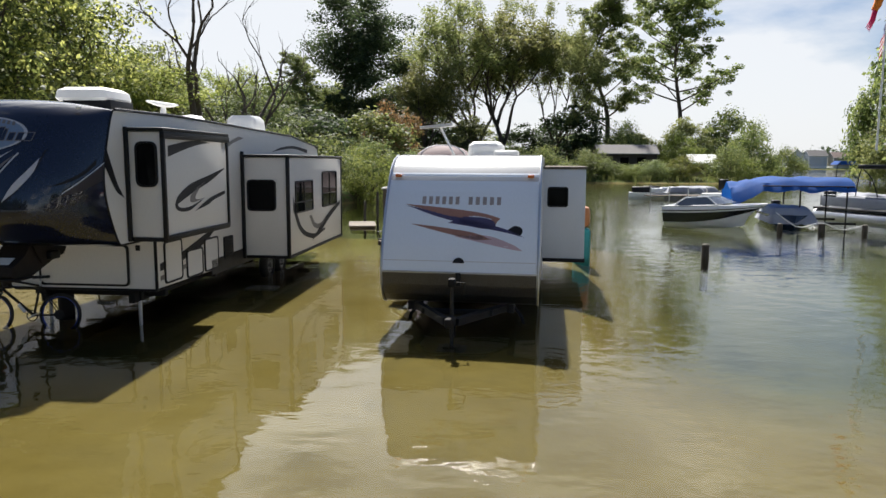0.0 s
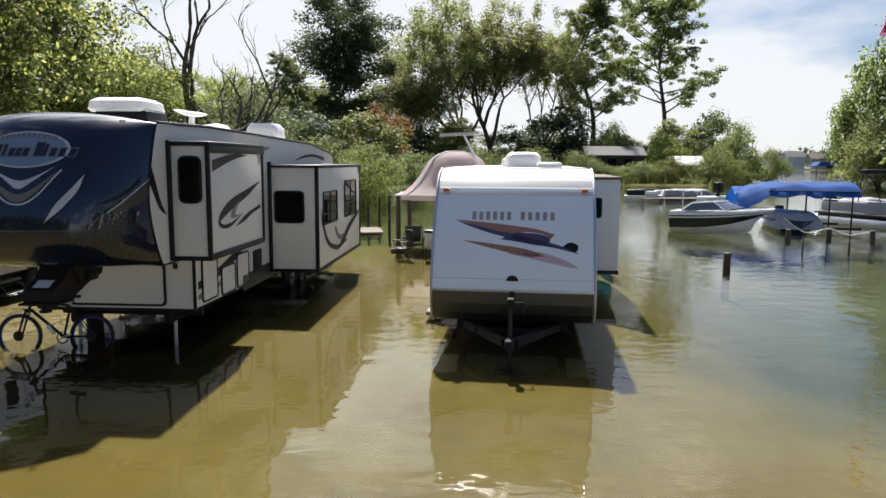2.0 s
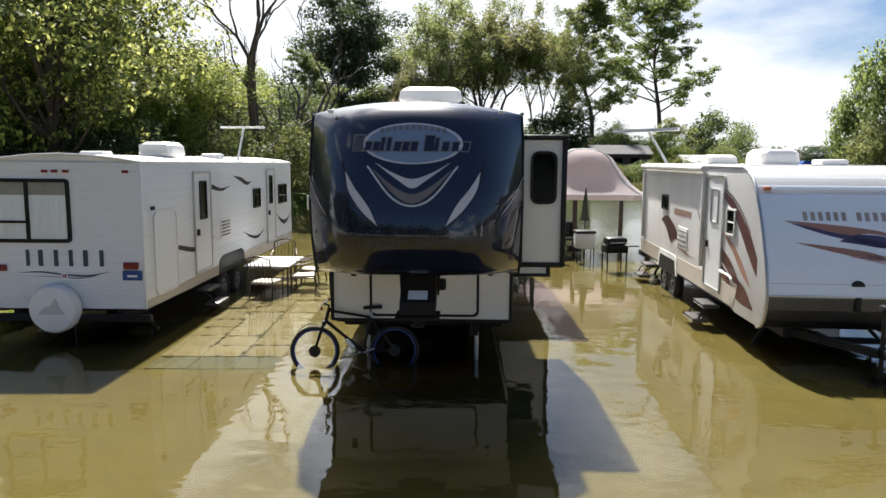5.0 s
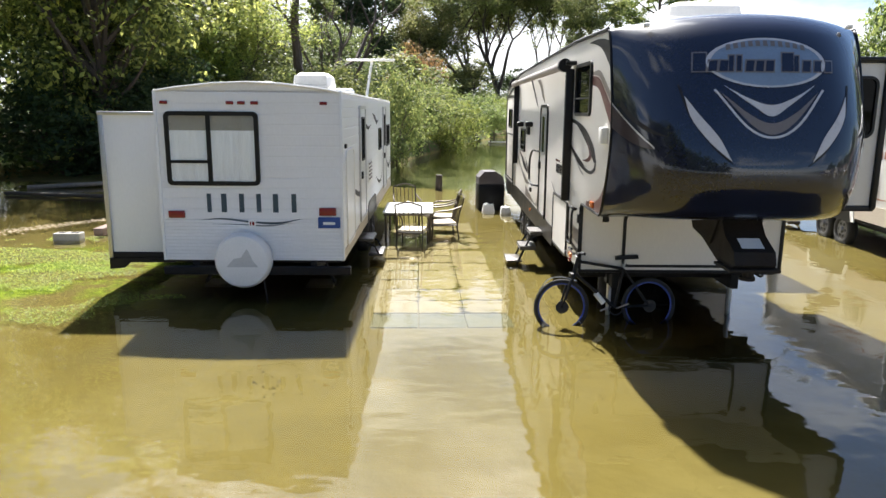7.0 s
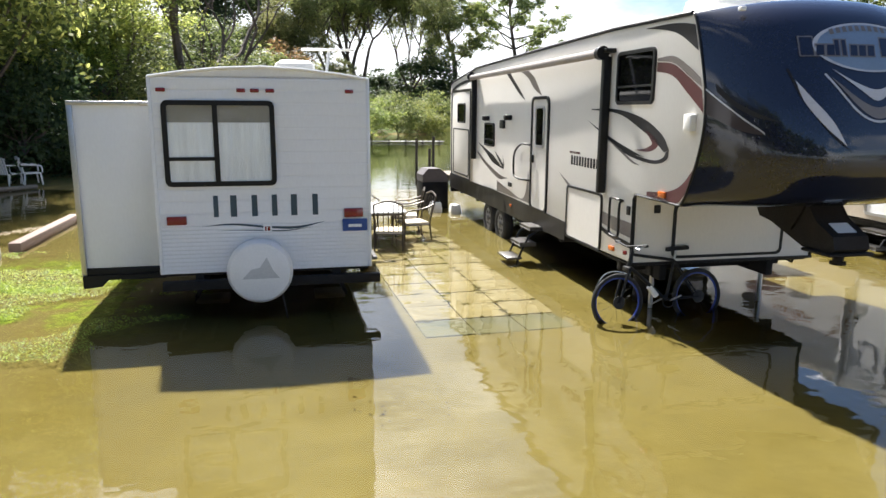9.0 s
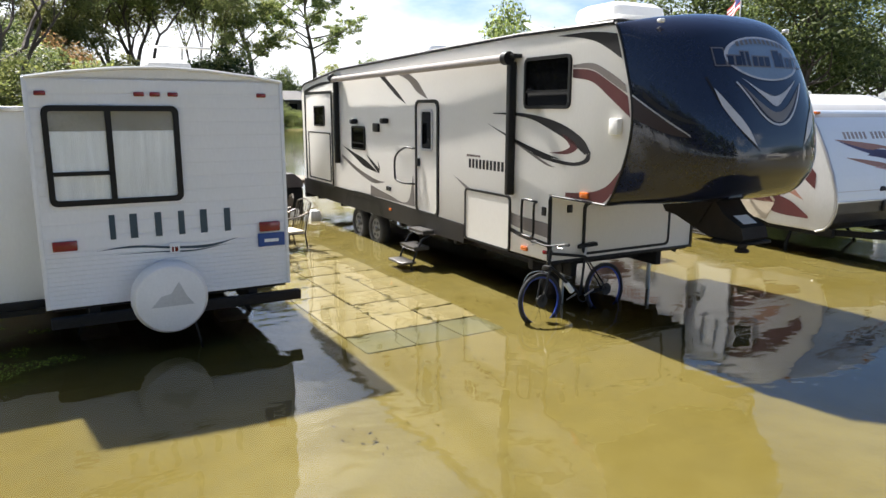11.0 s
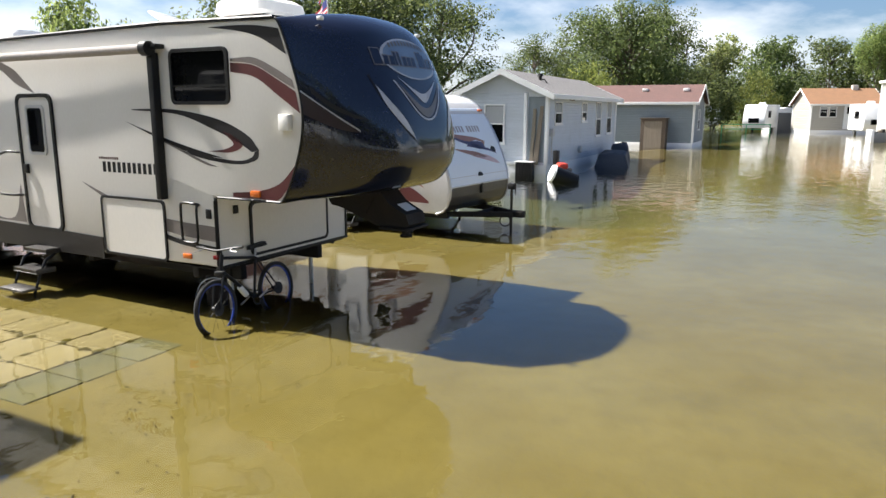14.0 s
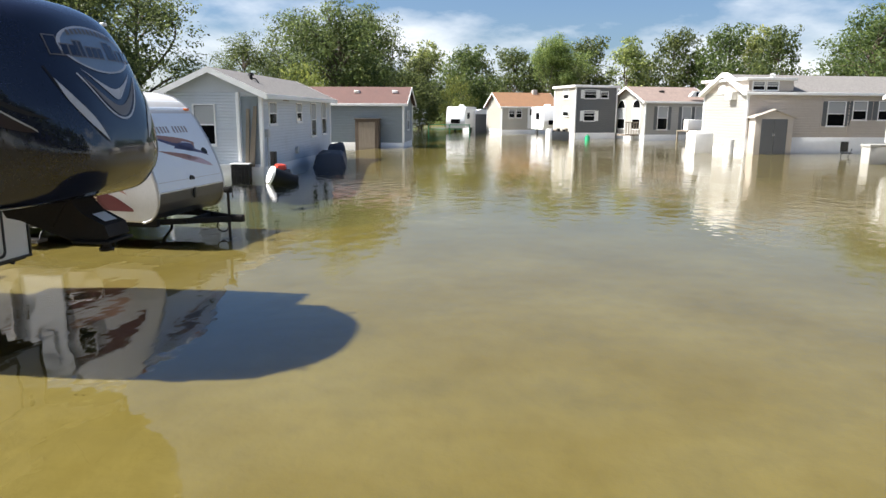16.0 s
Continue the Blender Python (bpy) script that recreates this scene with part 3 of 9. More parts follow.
def folding_steps(parent, x, y, side, z=0.46, width=0.62):
    """Two treads that hang out under a door."""
    s = part("step", Shape().rbox(x, x + side * 0.26, y - width / 2, y + width / 2, z - 0.05, z, 0.012), DIAMOND, parent)
    part("tread", Shape().rbox(x + side * 0.17, x + side * 0.42, y - width / 2, y + width / 2, z - 0.3, z - 0.25, 0.012), DIAMOND, parent)
    for k in (-1, 1):
        part("step_arm", Shape().tube([(x + side * 0.05, y + k * (width / 2 - 0.02), z - 0.02), (x + side * 0.28, y + k * (width / 2 - 0.02), z - 0.14), (x + side * 0.35, y + k * (width / 2 - 0.02), z - 0.28)], 0.018), BLACK, parent)
    return s


def air_conditioner(parent, x, y, z, w=0.7, d=0.95, h=0.3, ribs=False):
    bm_s = Shape()
    ring = []
    for k, (zz, g) in enumerate(((0, 0.03), (h * 0.2, 0), (h * 0.75, 0.02), (h, 0.1))):
        ring.append([(x + u, y + v, z + zz) for u, v in rrect(-w / 2 + g, w / 2 - g, -d / 2 + g, d / 2 - g, 0.1, 3)])
    n = len(ring[0])
    v = [q for r in ring for q in r]
    f = [(i * n + k, i * n + (k + 1) % n, (i + 1) * n + (k + 1) % n, (i + 1) * n + k) for i in range(3) for k in range(n)]
    f += [tuple(range(3 * n, 4 * n)), tuple(reversed(range(n)))]
    bm_s.add(v, f)
    ac = part("air_conditioner", bm_s, PLASTIC_W, parent, "white plastic rooftop air conditioner")
    if ribs:
        for k in range(9):
            yy = y - d / 2 + 0.12 + k * (d - 0.24) / 8
            part("louvre", Shape().rbox(x - w / 2 - 0.006, x - w / 2 + 0.01, yy - 0.02, yy + 0.02, z + 0.06, z + h * 0.7, 0.004), BLACK, ac)
    return ac


def bars_for_writing(parent, at, u0, u1, v0, v1, n, mat, name="lettering", slant=0.0, label=""):
    """Writing that stands as plain bars, one for each letter."""
    step = (u1 - u0) / n
    for k in range(n):
        a, b = u0 + k * step + step * 0.22, u0 + (k + 1) * step - step * 0.22
        part(name, Shape().prism([(a, v0), (b, v0), (b + slant, v1), (a + slant, v1)], at, 0.006), mat, parent, label)

# ---- ground and water ----
def smooth_step(a, b, v):
    s = min(1.0, max(0.0, (v - a) / (b - a)))
    return s * s * (3 - 2 * s)


def ground_height(x, y):
    lot = -0.065 + 0.02 * noise.noise((x * 0.25, y * 0.25, 0.3)) + 0.012 * noise.noise((x * 0.9, y * 0.9, 2.3))
    lagoon = smooth_step(0.5, 5.0, x - 0.12 * y + 1.5) * smooth_step(4.5, 13.0, y) * (1 - smooth_step(14, 22, x + 0.5 * (15 - y)))
    lagoon = max(lagoon, smooth_step(22.0, 30.0, y + 0.25 * x) * smooth_step(-16, -9, x))
    # the patio's bed lies a little deeper
    lot -= 0.006 * smooth_step(-10.9, -10.5, x) * (1 - smooth_step(-8.7, -8.3, x)) * smooth_step(10.0, 10.4, y) * (1 - smooth_step(18.1, 18.6, y))
    z = lot - 0.9 * lagoon
    # grassy bank by the woods
    z += 0.03 * max(0.0, 1 - math.hypot(x + 15.6, y - 13.2) / 3.2)
    z += (0.13 + 0.07 * noise.noise((x * 0.4, y * 0.4, 7.0))) * smooth_step(-15.0, -19.0, x) * smooth_step(23.0, 28.0, y + 0.3 * (x + 20))
    # far banks
    edge = float(np.interp(x, (-30, -15, -11.5, -9, -4, 3, 8), (31, 32, 34, 44, 64, 74, 92)))
    shore = smooth_step(edge, edge + 3.5, y) * (1 - smooth_step(8.0, 12.0, x)) * 0.8
    far = smooth_step(92.0, 100.0, y) * (1 - smooth_step(27.0, 37.0, x)) + smooth_step(300, 330, y)
    east = smooth_step(112.0, 135.0, x) * (1 - smooth_step(90, 120, y)) + smooth_step(62, 80, x) * smooth_step(24, 32, y) * (1 - smooth_step(80, 90, y))
    z += (1.55 + lagoon * 0.4) * min(1.0, max(shore, far, east))
    return max(-1.3, z)


def graded(lo, hi, step, reach):
    mid = list(np.arange(lo, hi + 0.01, step))
    tail, d, v = [], step, 0.0
    while v < reach:
        d *= 1.28
        v += d
        tail.append(v)
    return [lo - q for q in reversed(tail)] + mid + [hi + q for q in tail]


def sheet(xs, ys, height):
    s = Shape()
    s.v = [(x, y, height(x, y)) for y in ys for x in xs]
    n = len(xs)
    s.f = [(j * n + i, j * n + i + 1, (j + 1) * n + i + 1, (j + 1) * n + i) for j in range(len(ys) - 1) for i in range(n - 1)]
    return s


solid("ground", sheet(graded(-26, 20, 0.5, 3500), graded(0, 44, 0.5, 3500), ground_height), MAT_GROUND,
      "flooded sandy ground with silt and a grassy bank", "ground", kind="structure")
solid("water", sheet([-3400, -60, -20, 20, 60, 140, 3400], [-3400, -40, 0, 40, 120, 300, 3400], lambda x, y: 0.0), MAT_WATER,
      "shallow clear flood water over yellow silt", "water", kind="structure", smooth=False)

# ---- navy and cream fifth-wheel camper ----
HG = thing("fifth_wheel_camper", pose(-6.65, 10.6, 0, 0, 0, -0.6), "cream fifth-wheel camper with glossy navy front cap, standing in water", "camper")
HW = 1.25

# centre line of the cap from the roof to its underside (y, z), and its seam with the side walls
CAP_LINE = bezier_line([(-1.0, 3.42, 0), (-1.35, 3.47, 0), (-1.66, 3.33, 0), (-1.87, 3.02, 0), (-2.02, 2.66, 0), (-2.11, 2.38, 0), (-2.17, 2.15, 0), (-2.19, 1.95, 0), (-2.12, 1.76, 0), (-1.85, 1.53, 0), (-1.0, 1.41, 0)], 5)
SEAM_LINE = bezier_line([(-1.0, 3.34, 0), (-1.04, 3.33, 0), (-1.12, 3.18, 0), (-1.22, 2.9, 0), (-1.31, 2.6, 0), (-1.34, 2.36, 0), (-1.32, 2.14, 0), (-1.26, 1.92, 0), (-1.17, 1.7, 0), (-1.08, 1.52, 0), (-1.0, 1.42, 0)], 5)


def cap_point(s, i):
    w = abs(s) ** (2.2 + 1.7 * min(1.0, i / 24))
    a, b = CAP_LINE[i], SEAM_LINE[i]
    wz = abs(s) ** 2.2
    return (s * HW, a.x * (1 - w) + b.x * w, a.y * (1 - wz) + b.y * wz)


def on_cap(u, v, w=0.0):
    """The cap's surface at a place across (u) and a height (v), w proud of it."""
    s = max(-1, min(1, u / HW))
    pts = [cap_point(s, i) for i in range(8, 36)]
    y = np.interp(v, [q[2] for q in reversed(pts)], [q[1] for q in reversed(pts)])
    return (u, float(y) - w, v)


def build_cap():
    sh = Shape()
    ns, nv = 32, len(CAP_LINE)
    for k in range(ns + 1):
        s = -1 + 2 * k / ns
        s = math.copysign(abs(s) ** 0.75, s)
        for i in range(nv):
            sh.v.append(cap_point(s, i))
    for k in range(ns):
        for i in range(nv - 1):
            sh.f.append((k * nv + i, (k + 1) * nv + i, (k + 1) * nv + i + 1, k * nv + i + 1))
    return part("front_cap", sh, NAVY, HG, "glossy navy moulded front cap")


HG_CAP = build_cap()
for k in (-1, 1):
    blade_, line_ = Shape(), Shape()
    for q in range(11):
        g = q / 10
        s_ = 1.0 - 0.23 * g
        z_ = 2.49 - 0.3 * g - 0.04 * math.sin(math.pi * g)
        h_ = 0.115 * (1 - g) ** 0.8
        for sh_, up, low in ((blade_, h_, -h_), (line_, h_ + 0.016, h_ - 0.004)):
            for dz in (up, low):
                x_, y_, v_ = on_cap(k * s_ * HW, z_ + dz, 0.007)
                sh_.v.append((x_ * 1.006, y_, v_))
    for sh_, mat_, name_ in ((blade_, MAROON_DARK, "swoosh"), (line_, ALU, "swoosh_edge")):
        sh_.f = [(2 * q, 2 * q + 1, 2 * q + 3, 2 * q + 2) for q in range(10)]
        part(name_, sh_, mat_, HG_CAP)
HL, HR = on_x(-HW, -1), on_x(HW, 1)


def arc(cu, cv, ru, rv, a0, a1, n=14):
    return [(cu + ru * math.cos(radians(a0 + (a1 - a0) * k / n)), cv + rv * math.sin(radians(a0 + (a1 - a0) * k / n))) for k in range(n + 1)]


def cap_badge():
    # oval badge, its rim and the bars of the lettering
    oval = arc(0.0, 2.98, 0.52, 0.215, 0, 360, 40)[:-1]
    s = Shape()
    for k in range(40):
        a, b = oval[k], oval[(k + 1) % 40]
        for j in range(3):
            f0, f1 = j / 3, (j + 1) / 3
            g = lambda q, f: on_cap(q[0] * f, 2.98 + (q[1] - 2.98) * f, 0.006)
            s.add([g(a, f0), g(b, f0), g(b, f1), g(a, f1)], [(0, 1, 2, 3)])
    badge = part("badge", s, BADGE_BLUE, HG_CAP, "oval blue-grey badge")
    s = Shape()
    for k in range(40):
        a, b = oval[k], oval[(k + 1) % 40]
        g = lambda q, f: on_cap(q[0] * f, 2.98 + (q[1] - 2.98) * f, 0.008)
        s.add([g(a, 0.97), g(b, 0.97), g(b, 1.05), g(a, 1.05)], [(0, 1, 2, 3)])
    part("badge_rim", s, SILVER_DECAL, HG_CAP)
    s, hi = Shape(), Shape()
    letters = [-0.66, -0.535, -0.44, -0.36, -0.29, -0.21, -0.12, -0.03, 0.12, 0.23, 0.31, 0.42, 0.53]
    for k, u in enumerate(letters):
        tall = 0.165 if k in (0, 8) else (0.14 if k in (3, 4, 9) else 0.095)
        wide = 0.105 if k in (0, 8) else 0.07
        if k in (3, 4, 9):
            wide = 0.04
        s = Shape()
        s.add([on_cap(u, 2.9, 0.011), on_cap(u + wide, 2.9, 0.011), on_cap(u + wide + 0.02, 2.9 + tall, 0.011), on_cap(u + 0.02, 2.9 + tall, 0.011)], [(0, 1, 2, 3)])
        part("letter_bar", s, NAVY, HG_CAP, "dark bar of lettering")
        hi = Shape()
        hi.add([on_cap(u - 0.012, 2.888, 0.009), on_cap(u + wide + 0.012, 2.888, 0.009), on_cap(u + wide + 0.032, 2.912 + tall, 0.009), on_cap(u + 0.008, 2.912 + tall, 0.009)], [(0, 1, 2, 3)])
        part("letter_edge", hi, TAUPE_DECAL, HG_CAP)
    for k in range(11):
        u = -0.36 + k * 0.068
        s = Shape()
        s.add([on_cap(u, 3.08 + 0.05 * (1 - (u / 0.4) ** 2), 0.011), on_cap(u + 0.04, 3.08 + 0.05 * (1 - ((u + 0.04) / 0.4) ** 2), 0.011), on_cap(u + 0.04, 3.13 + 0.05 * (1 - ((u + 0.04) / 0.4) ** 2), 0.011), on_cap(u, 3.13 + 0.05 * (1 - (u / 0.4) ** 2), 0.011)], [(0, 1, 2, 3)])
        part("small_letter_bar", s, TAUPE_DECAL, HG_CAP)
    for k in (-1, 1):
        # slim silver fang and its grey shadow line
        at = lambda u, v, w=0.0, k=k: on_cap(k * u, v, w)
        part("fang", Shape().blade([(0.74, 2.68), (0.69, 2.47), (0.54, 2.26), (0.36, 2.1)], [(0.74, 2.68), (0.62, 2.5), (0.47, 2.31), (0.36, 2.1)], at, 0.007), SILVER_DECAL, HG_CAP, "silver blade graphic")
        part("fang_line", Shape().blade([(0.79, 2.78), (0.70, 2.48), (0.5, 2.2), (0.3, 2.04)], [(0.77, 2.78), (0.68, 2.47), (0.485, 2.21), (0.3, 2.04)], at, 0.005), GREY_DECAL, HG_CAP)
    part("chevron", Shape().blade([(-0.42, 2.78), (-0.2, 2.66), (0.0, 2.60), (0.2, 2.66), (0.42, 2.78)], [(-0.42, 2.78), (-0.16, 2.59), (0.0, 2.5), (0.16, 2.59), (0.42, 2.78)], on_cap, 0.007), SILVER_DECAL, HG_CAP, "silver chevron graphic")
    part("chevron_shade", Shape().blade([(-0.45, 2.72), (-0.2, 2.52), (0.0, 2.44), (0.2, 2.52), (0.45, 2.72)], [(-0.45, 2.72), (-0.2, 2.44), (0.0, 2.34), (0.2, 2.44), (0.45, 2.72)], on_cap, 0.006), TAUPE_DECAL, HG_CAP)
    part("chevron_rim", Shape().blade([(-0.48, 2.74), (-0.22, 2.42), (0.0, 2.325), (0.22, 2.42), (0.48, 2.74)], [(-0.5, 2.73), (-0.23, 2.4), (0.0, 2.305), (0.23, 2.4), (0.5, 2.73)], on_cap, 0.006), SILVER_DECAL, HG_CAP)
    for k in (-1, 1):
        at = lambda u, v, w=0.0, k=k: on_cap(k * u, v, w)
        part("corner_graphic", Shape().blade([(1.2, 2.66), (1.12, 2.5), (1.0, 2.38), (0.86, 2.3)], [(1.2, 2.58), (1.12, 2.44), (1.0, 2.34), (0.86, 2.3)], at, 0.006), GREY_DECAL, HG_CAP)
        part("clearance_light", Shape().rbox(k * 0.98 - 0.03, k * 0.98 + 0.03, -1.42, -1.36, 3.33, 3.37, 0.01), PLASTIC_W, HG_CAP)


BADGE_BLUE = material("badge_blue_grey", (0.17, 0.24, 0.34), 0.3, vary=0.1)
cap_badge()

# side walls, roof and lower box in one profile
part("body", profile_body([(q.x, q.y) for q in SEAM_LINE[2::3]] + [(-1.0, 1.42), (0.0, 1.42), (0.0, 0.6), (3.0, 0.56), (9.7, 0.56), (9.75, 2.75), (9.66, 3.0), (9.4, 3.06), (7.15, 3.27), (3, 3.345), (0.7, 3.375)], -HW, HW, 0.03), CREAM, HG, "cream fibreglass walls")
# roof: membrane and dark gutter edges
roof_line = [(-1.0, 3.36), (0.7, 3.388), (3.0, 3.358), (7.15, 3.283), (9.4, 3.073), (9.68, 3.0)]
s = Shape()
for (y0, z0), (y1, z1) in zip(roof_line, roof_line[1:]):
    s.add([(-1.2, y0, z0), (1.2, y0, z0), (1.2, y1, z1), (-1.2, y1, z1), (-0.6, y0, z0 + 0.05), (0.6, y0, z0 + 0.05), (0.6, y1, z1 + 0.05), (-0.6, y1, z1 + 0.05)],
          [(0, 4, 7, 3), (4, 5, 6, 7), (5, 1, 2, 6), (0, 1, 5, 4), (3, 7, 6, 2)])
part("roof", s, ROOFMEM, HG, "white membrane roof")
for k in (-1, 1):
    part("gutter", Shape().tube([(k * (HW + 0.008), q[0], q[1] - 0.005) for q in roof_line], 0.022), BLACK, HG)
    part("corner_trim", Shape().tube([(k * (HW + 0.002), q.x, q.y) for q in SEAM_LINE[1::2]], 0.014), BLACK, HG)
    part("under_trim", Shape().tube([(k * (HW + 0.004), -1.0, 1.43), (k * (HW + 0.004), -0.05, 1.43), (k * (HW + 0.004), 0.0, 1.38), (k * (HW + 0.004), 0.0, 0.62)], 0.014), BLACK, HG)
    part("skirt", Shape().prism([(2.05, 0.5), (9.68, 0.5), (9.68, 0.84), (5.0, 0.84), (2.05, 0.78)], on_x(k * (HW + 0.002), k), 0.012), SKIRT, HG, "charcoal lower skirt")
    part("chassis_rail", Shape().rbox(k * 0.75 - 0.05, k * 0.75 + 0.05, 0.1, 9.65, 0.34, 0.56, 0.01), CHASSIS, HG)
    for y in (5.51, 6.38):
        wheel(HG, k * 1.12, y, 0.2, k, 0.36)
    part("wheel_arch", Shape().blade([(4.95, 0.5), (5.05, 0.72), (5.3, 0.84), (5.95, 0.86), (6.6, 0.84), (6.85, 0.72), (6.95, 0.5)], [(5.03, 0.5), (5.12, 0.68), (5.35, 0.77), (5.95, 0.78), (6.55, 0.77), (6.78, 0.68), (6.87, 0.5)], on_x(k * HW, k), 0.025), BLACK, HG)
    part("wheel_well", Shape().prism([(5.05, 0.5), (6.85, 0.5), (6.7, 0.77), (5.2, 0.77)], on_x(k * HW, k), 0.018), BLACK, HG)
for y in (0.5, 2.5, 4.5, 7.5, 9.0):
    part("cross_member", Shape().rbox(-1.15, 1.15, y - 0.05, y + 0.05, 0.4, 0.56, 0.01), CHASSIS, HG)
part("underbelly", Shape().box(-1.2, 1.2, 0.03, 9.65, 0.545, 0.558), CHASSIS, HG)
part("rear_bumper", Shape().rbox(-1.2, 1.2, 9.78, 9.9, 0.36, 0.48, 0.01), CHASSIS, HG)

# front face of the lower box: hatch, latch, black edges
FB = on_y(0.0)
hatch = part("front_hatch", Shape().prism(rrect(-0.7, 0.78, 0.66, 1.3, 0.07), FB, 0.018), CREAM, HG, "cream front storage hatch")
part("hatch_trim", Shape().ring(rrect(-0.72, 0.8, 0.64, 1.32, 0.08), rrect(-0.685, 0.765, 0.675, 1.285, 0.06), FB, 0.026), BLACK, hatch)
part("box_edge", Shape().rbox(-1.26, 1.26, -0.02, 0.03, 0.57, 0.605, 0.008), BLACK, HG)
for k in (-1, 1):
    part("box_edge", Shape().rbox(k * 1.235 - 0.016, k * 1.235 + 0.016, -0.016, 0.016, 0.6, 1.42, 0.006), BLACK, HG)
part("outlet_cover", Shape().rbox(-0.98, -0.9, -0.02, 0.005, 1.2, 1.3, 0.008), BLACK, HG)
part("outlet_cover", Shape().rbox(0.92, 0.99, -0.02, 0.005, 1.22, 1.31, 0.008), BLACK, HG)
# kingpin box under the cap
# a slanting beam that ends in a plate with the king pin
s = Shape().prism([(-1.5, 1.52), (-0.8, 1.43), (-0.84, 1.3), (-1.5, 1.06), (-1.86, 1.04), (-1.94, 1.1), (-1.9, 1.22), (-1.66, 1.34)], on_x(-0.15, 1), 0.4)
pin = part("pin_box", s, CHASSIS, HG, "black steel hitch pin box")
part("king_pin", Shape().cyl((0.05, -1.78, 1.05), (0.05, -1.78, 0.94), 0.05, None, 12).cyl((0.05, -1.78, 0.95), (0.05, -1.78, 0.92), 0.075, None, 12), CHASSIS, pin)
part("sticker", Shape().add([(-0.06, -1.72, 1.325), (0.16, -1.72, 1.325), (0.16, -1.86, 1.25), (-0.06, -1.86, 1.25)], [(0, 1, 2, 3)]), WHITE_PAINT, pin)
part("capture_plate", Shape().rbox(-0.2, 0.3, -1.95, -1.55, 1.03, 1.06, 0.008), CHASSIS, pin)
part("brake_cable_box", Shape().rbox(0.27, 0.36, -1.25, -1.05, 1.24, 1.36, 0.02), BLACK, pin)
for k in (-1, 1):
    part("pin_flange", Shape().prism([(-1.55, 1.52), (-0.75, 1.43), (-0.85, 1.28), (-1.35, 1.2)], on_x(0.05 + k * 0.21, k), 0.02), CHASSIS, pin)
    leg = part("landing_leg", Shape().cyl((k * 0.78, 0.3, -0.3), (k * 0.78, 0.3, 0.5), 0.03, None, 12), ALU, HG, "bright steel landing leg")
    part("leg_sleeve", Shape().rbox(k * 0.78 - 0.045, k * 0.78 + 0.045, 0.255, 0.345, 0.36, 0.62, 0.008), CHASSIS, leg)
    part("leg_foot", Shape().rbox(k * 0.78 - 0.11, k * 0.78 + 0.11, 0.19, 0.41, -0.32, -0.29, 0.006), SKIRT, leg)
part("gas_bottle", Shape().cyl((-0.72, 0.62, -0.25), (-0.72, 0.62, 0.4), 0.13, None, 16), CHASSIS, HG)
part("power_cord", Shape().tube(bezier_line([(0.95, 0.15, 0.58), (1.08, 0.12, 0.5), (1.16, 0.2, 0.57)], 6), 0.015), BLACK, HG)

# door side (left of the camper)
framed_window(HG, HL, -0.34, 0.57, 2.47, 3.09, 0.08, 0.04, rails=(2.68,))
door = part("door", Shape().prism(rrect(2.87, 3.61, 0.8, 2.59, 0.1), HL, 0.012), CREAM, HG, "cream entry door")
part("door_frame", Shape().ring(rrect(2.84, 3.64, 0.77, 2.62, 0.12), rrect(2.89, 3.59, 0.82, 2.57, 0.09), HL, 0.028), BLACK, door)
part("door_window", Shape().prism(rrect(3.06, 3.4, 1.84, 2.44, 0.05), HL, 0.022), WINDOW, door)
part("window_trim", Shape().ring(rrect(3.03, 3.43, 1.81, 2.47, 0.06), rrect(3.07, 3.39, 1.85, 2.43, 0.04), HL, 0.03), ALU, door)
part("door_handle", Shape().rbox(-HW - 0.05, -HW - 0.01, 3.48, 3.56, 1.55, 1.68, 0.01), BLACK, door)
s = Shape().tube(bezier_line([(-HW - 0.02, 3.68, 1.83), (-HW - 0.1, 3.85, 1.84), (-HW - 0.1, 4.15, 1.74), (-HW - 0.1, 4.28, 1.6), (-HW - 0.1, 4.28, 1.34), (-HW - 0.1, 4.2, 1.26), (-HW - 0.1, 3.9, 1.24), (-HW - 0.02, 3.68, 1.24)], 6), 0.018)
part("grab_rail", s, BLACK, HG, "black folding grab rail")
part("grab_handle", Shape().tube(bezier_line([(-HW, 0.26, 1.32), (-HW - 0.06, 0.28, 1.34), (-HW - 0.06, 0.46, 1.34), (-HW - 0.06, 0.5, 1.28), (-HW - 0.06, 0.5, 0.95), (-HW - 0.06, 0.46, 0.88), (-HW - 0.06, 0.28, 0.88), (-HW - 0.06, 0.24, 0.95), (-HW - 0.06, 0.24, 1.28), (-HW, 0.26, 1.32)], 5), 0.016), BLACK, HG)
cmp_l = part("storage_door", Shape().prism(rrect(0.85, 2.0, 0.6, 1.32, 0.06), HL, 0.014), CREAM, HG)
part("storage_trim", Shape().ring(rrect(0.83, 2.02, 0.58, 1.34, 0.07), rrect(0.86, 1.99, 0.61, 1.31, 0.05), HL, 0.024), BLACK, cmp_l)
framed_window(HG, HL, 5.82, 6.5, 1.69, 2.15, 0.06, 0.035, rails=(1.82,))
for u, v in ((6.25, 2.24), (4.78, 2.27)):
    lamp = part("porch_light", Shape().rbox(-HW - 0.14, -HW, u - 0.07, u + 0.07, v - 0.05, v + 0.05, 0.03), BLACK, HG, "black porch speaker lamp")
part("outside_box", Shape().rbox(-HW - 0.05, -HW, 5.12, 5.38, 2.06, 2.22, 0.02), BLACK, HG)
part("junction_box", Shape().rbox(-HW - 0.07, -HW, -1.2, -1.06, 2.2, 2.37, 0.015), PLASTIC_W, HG)
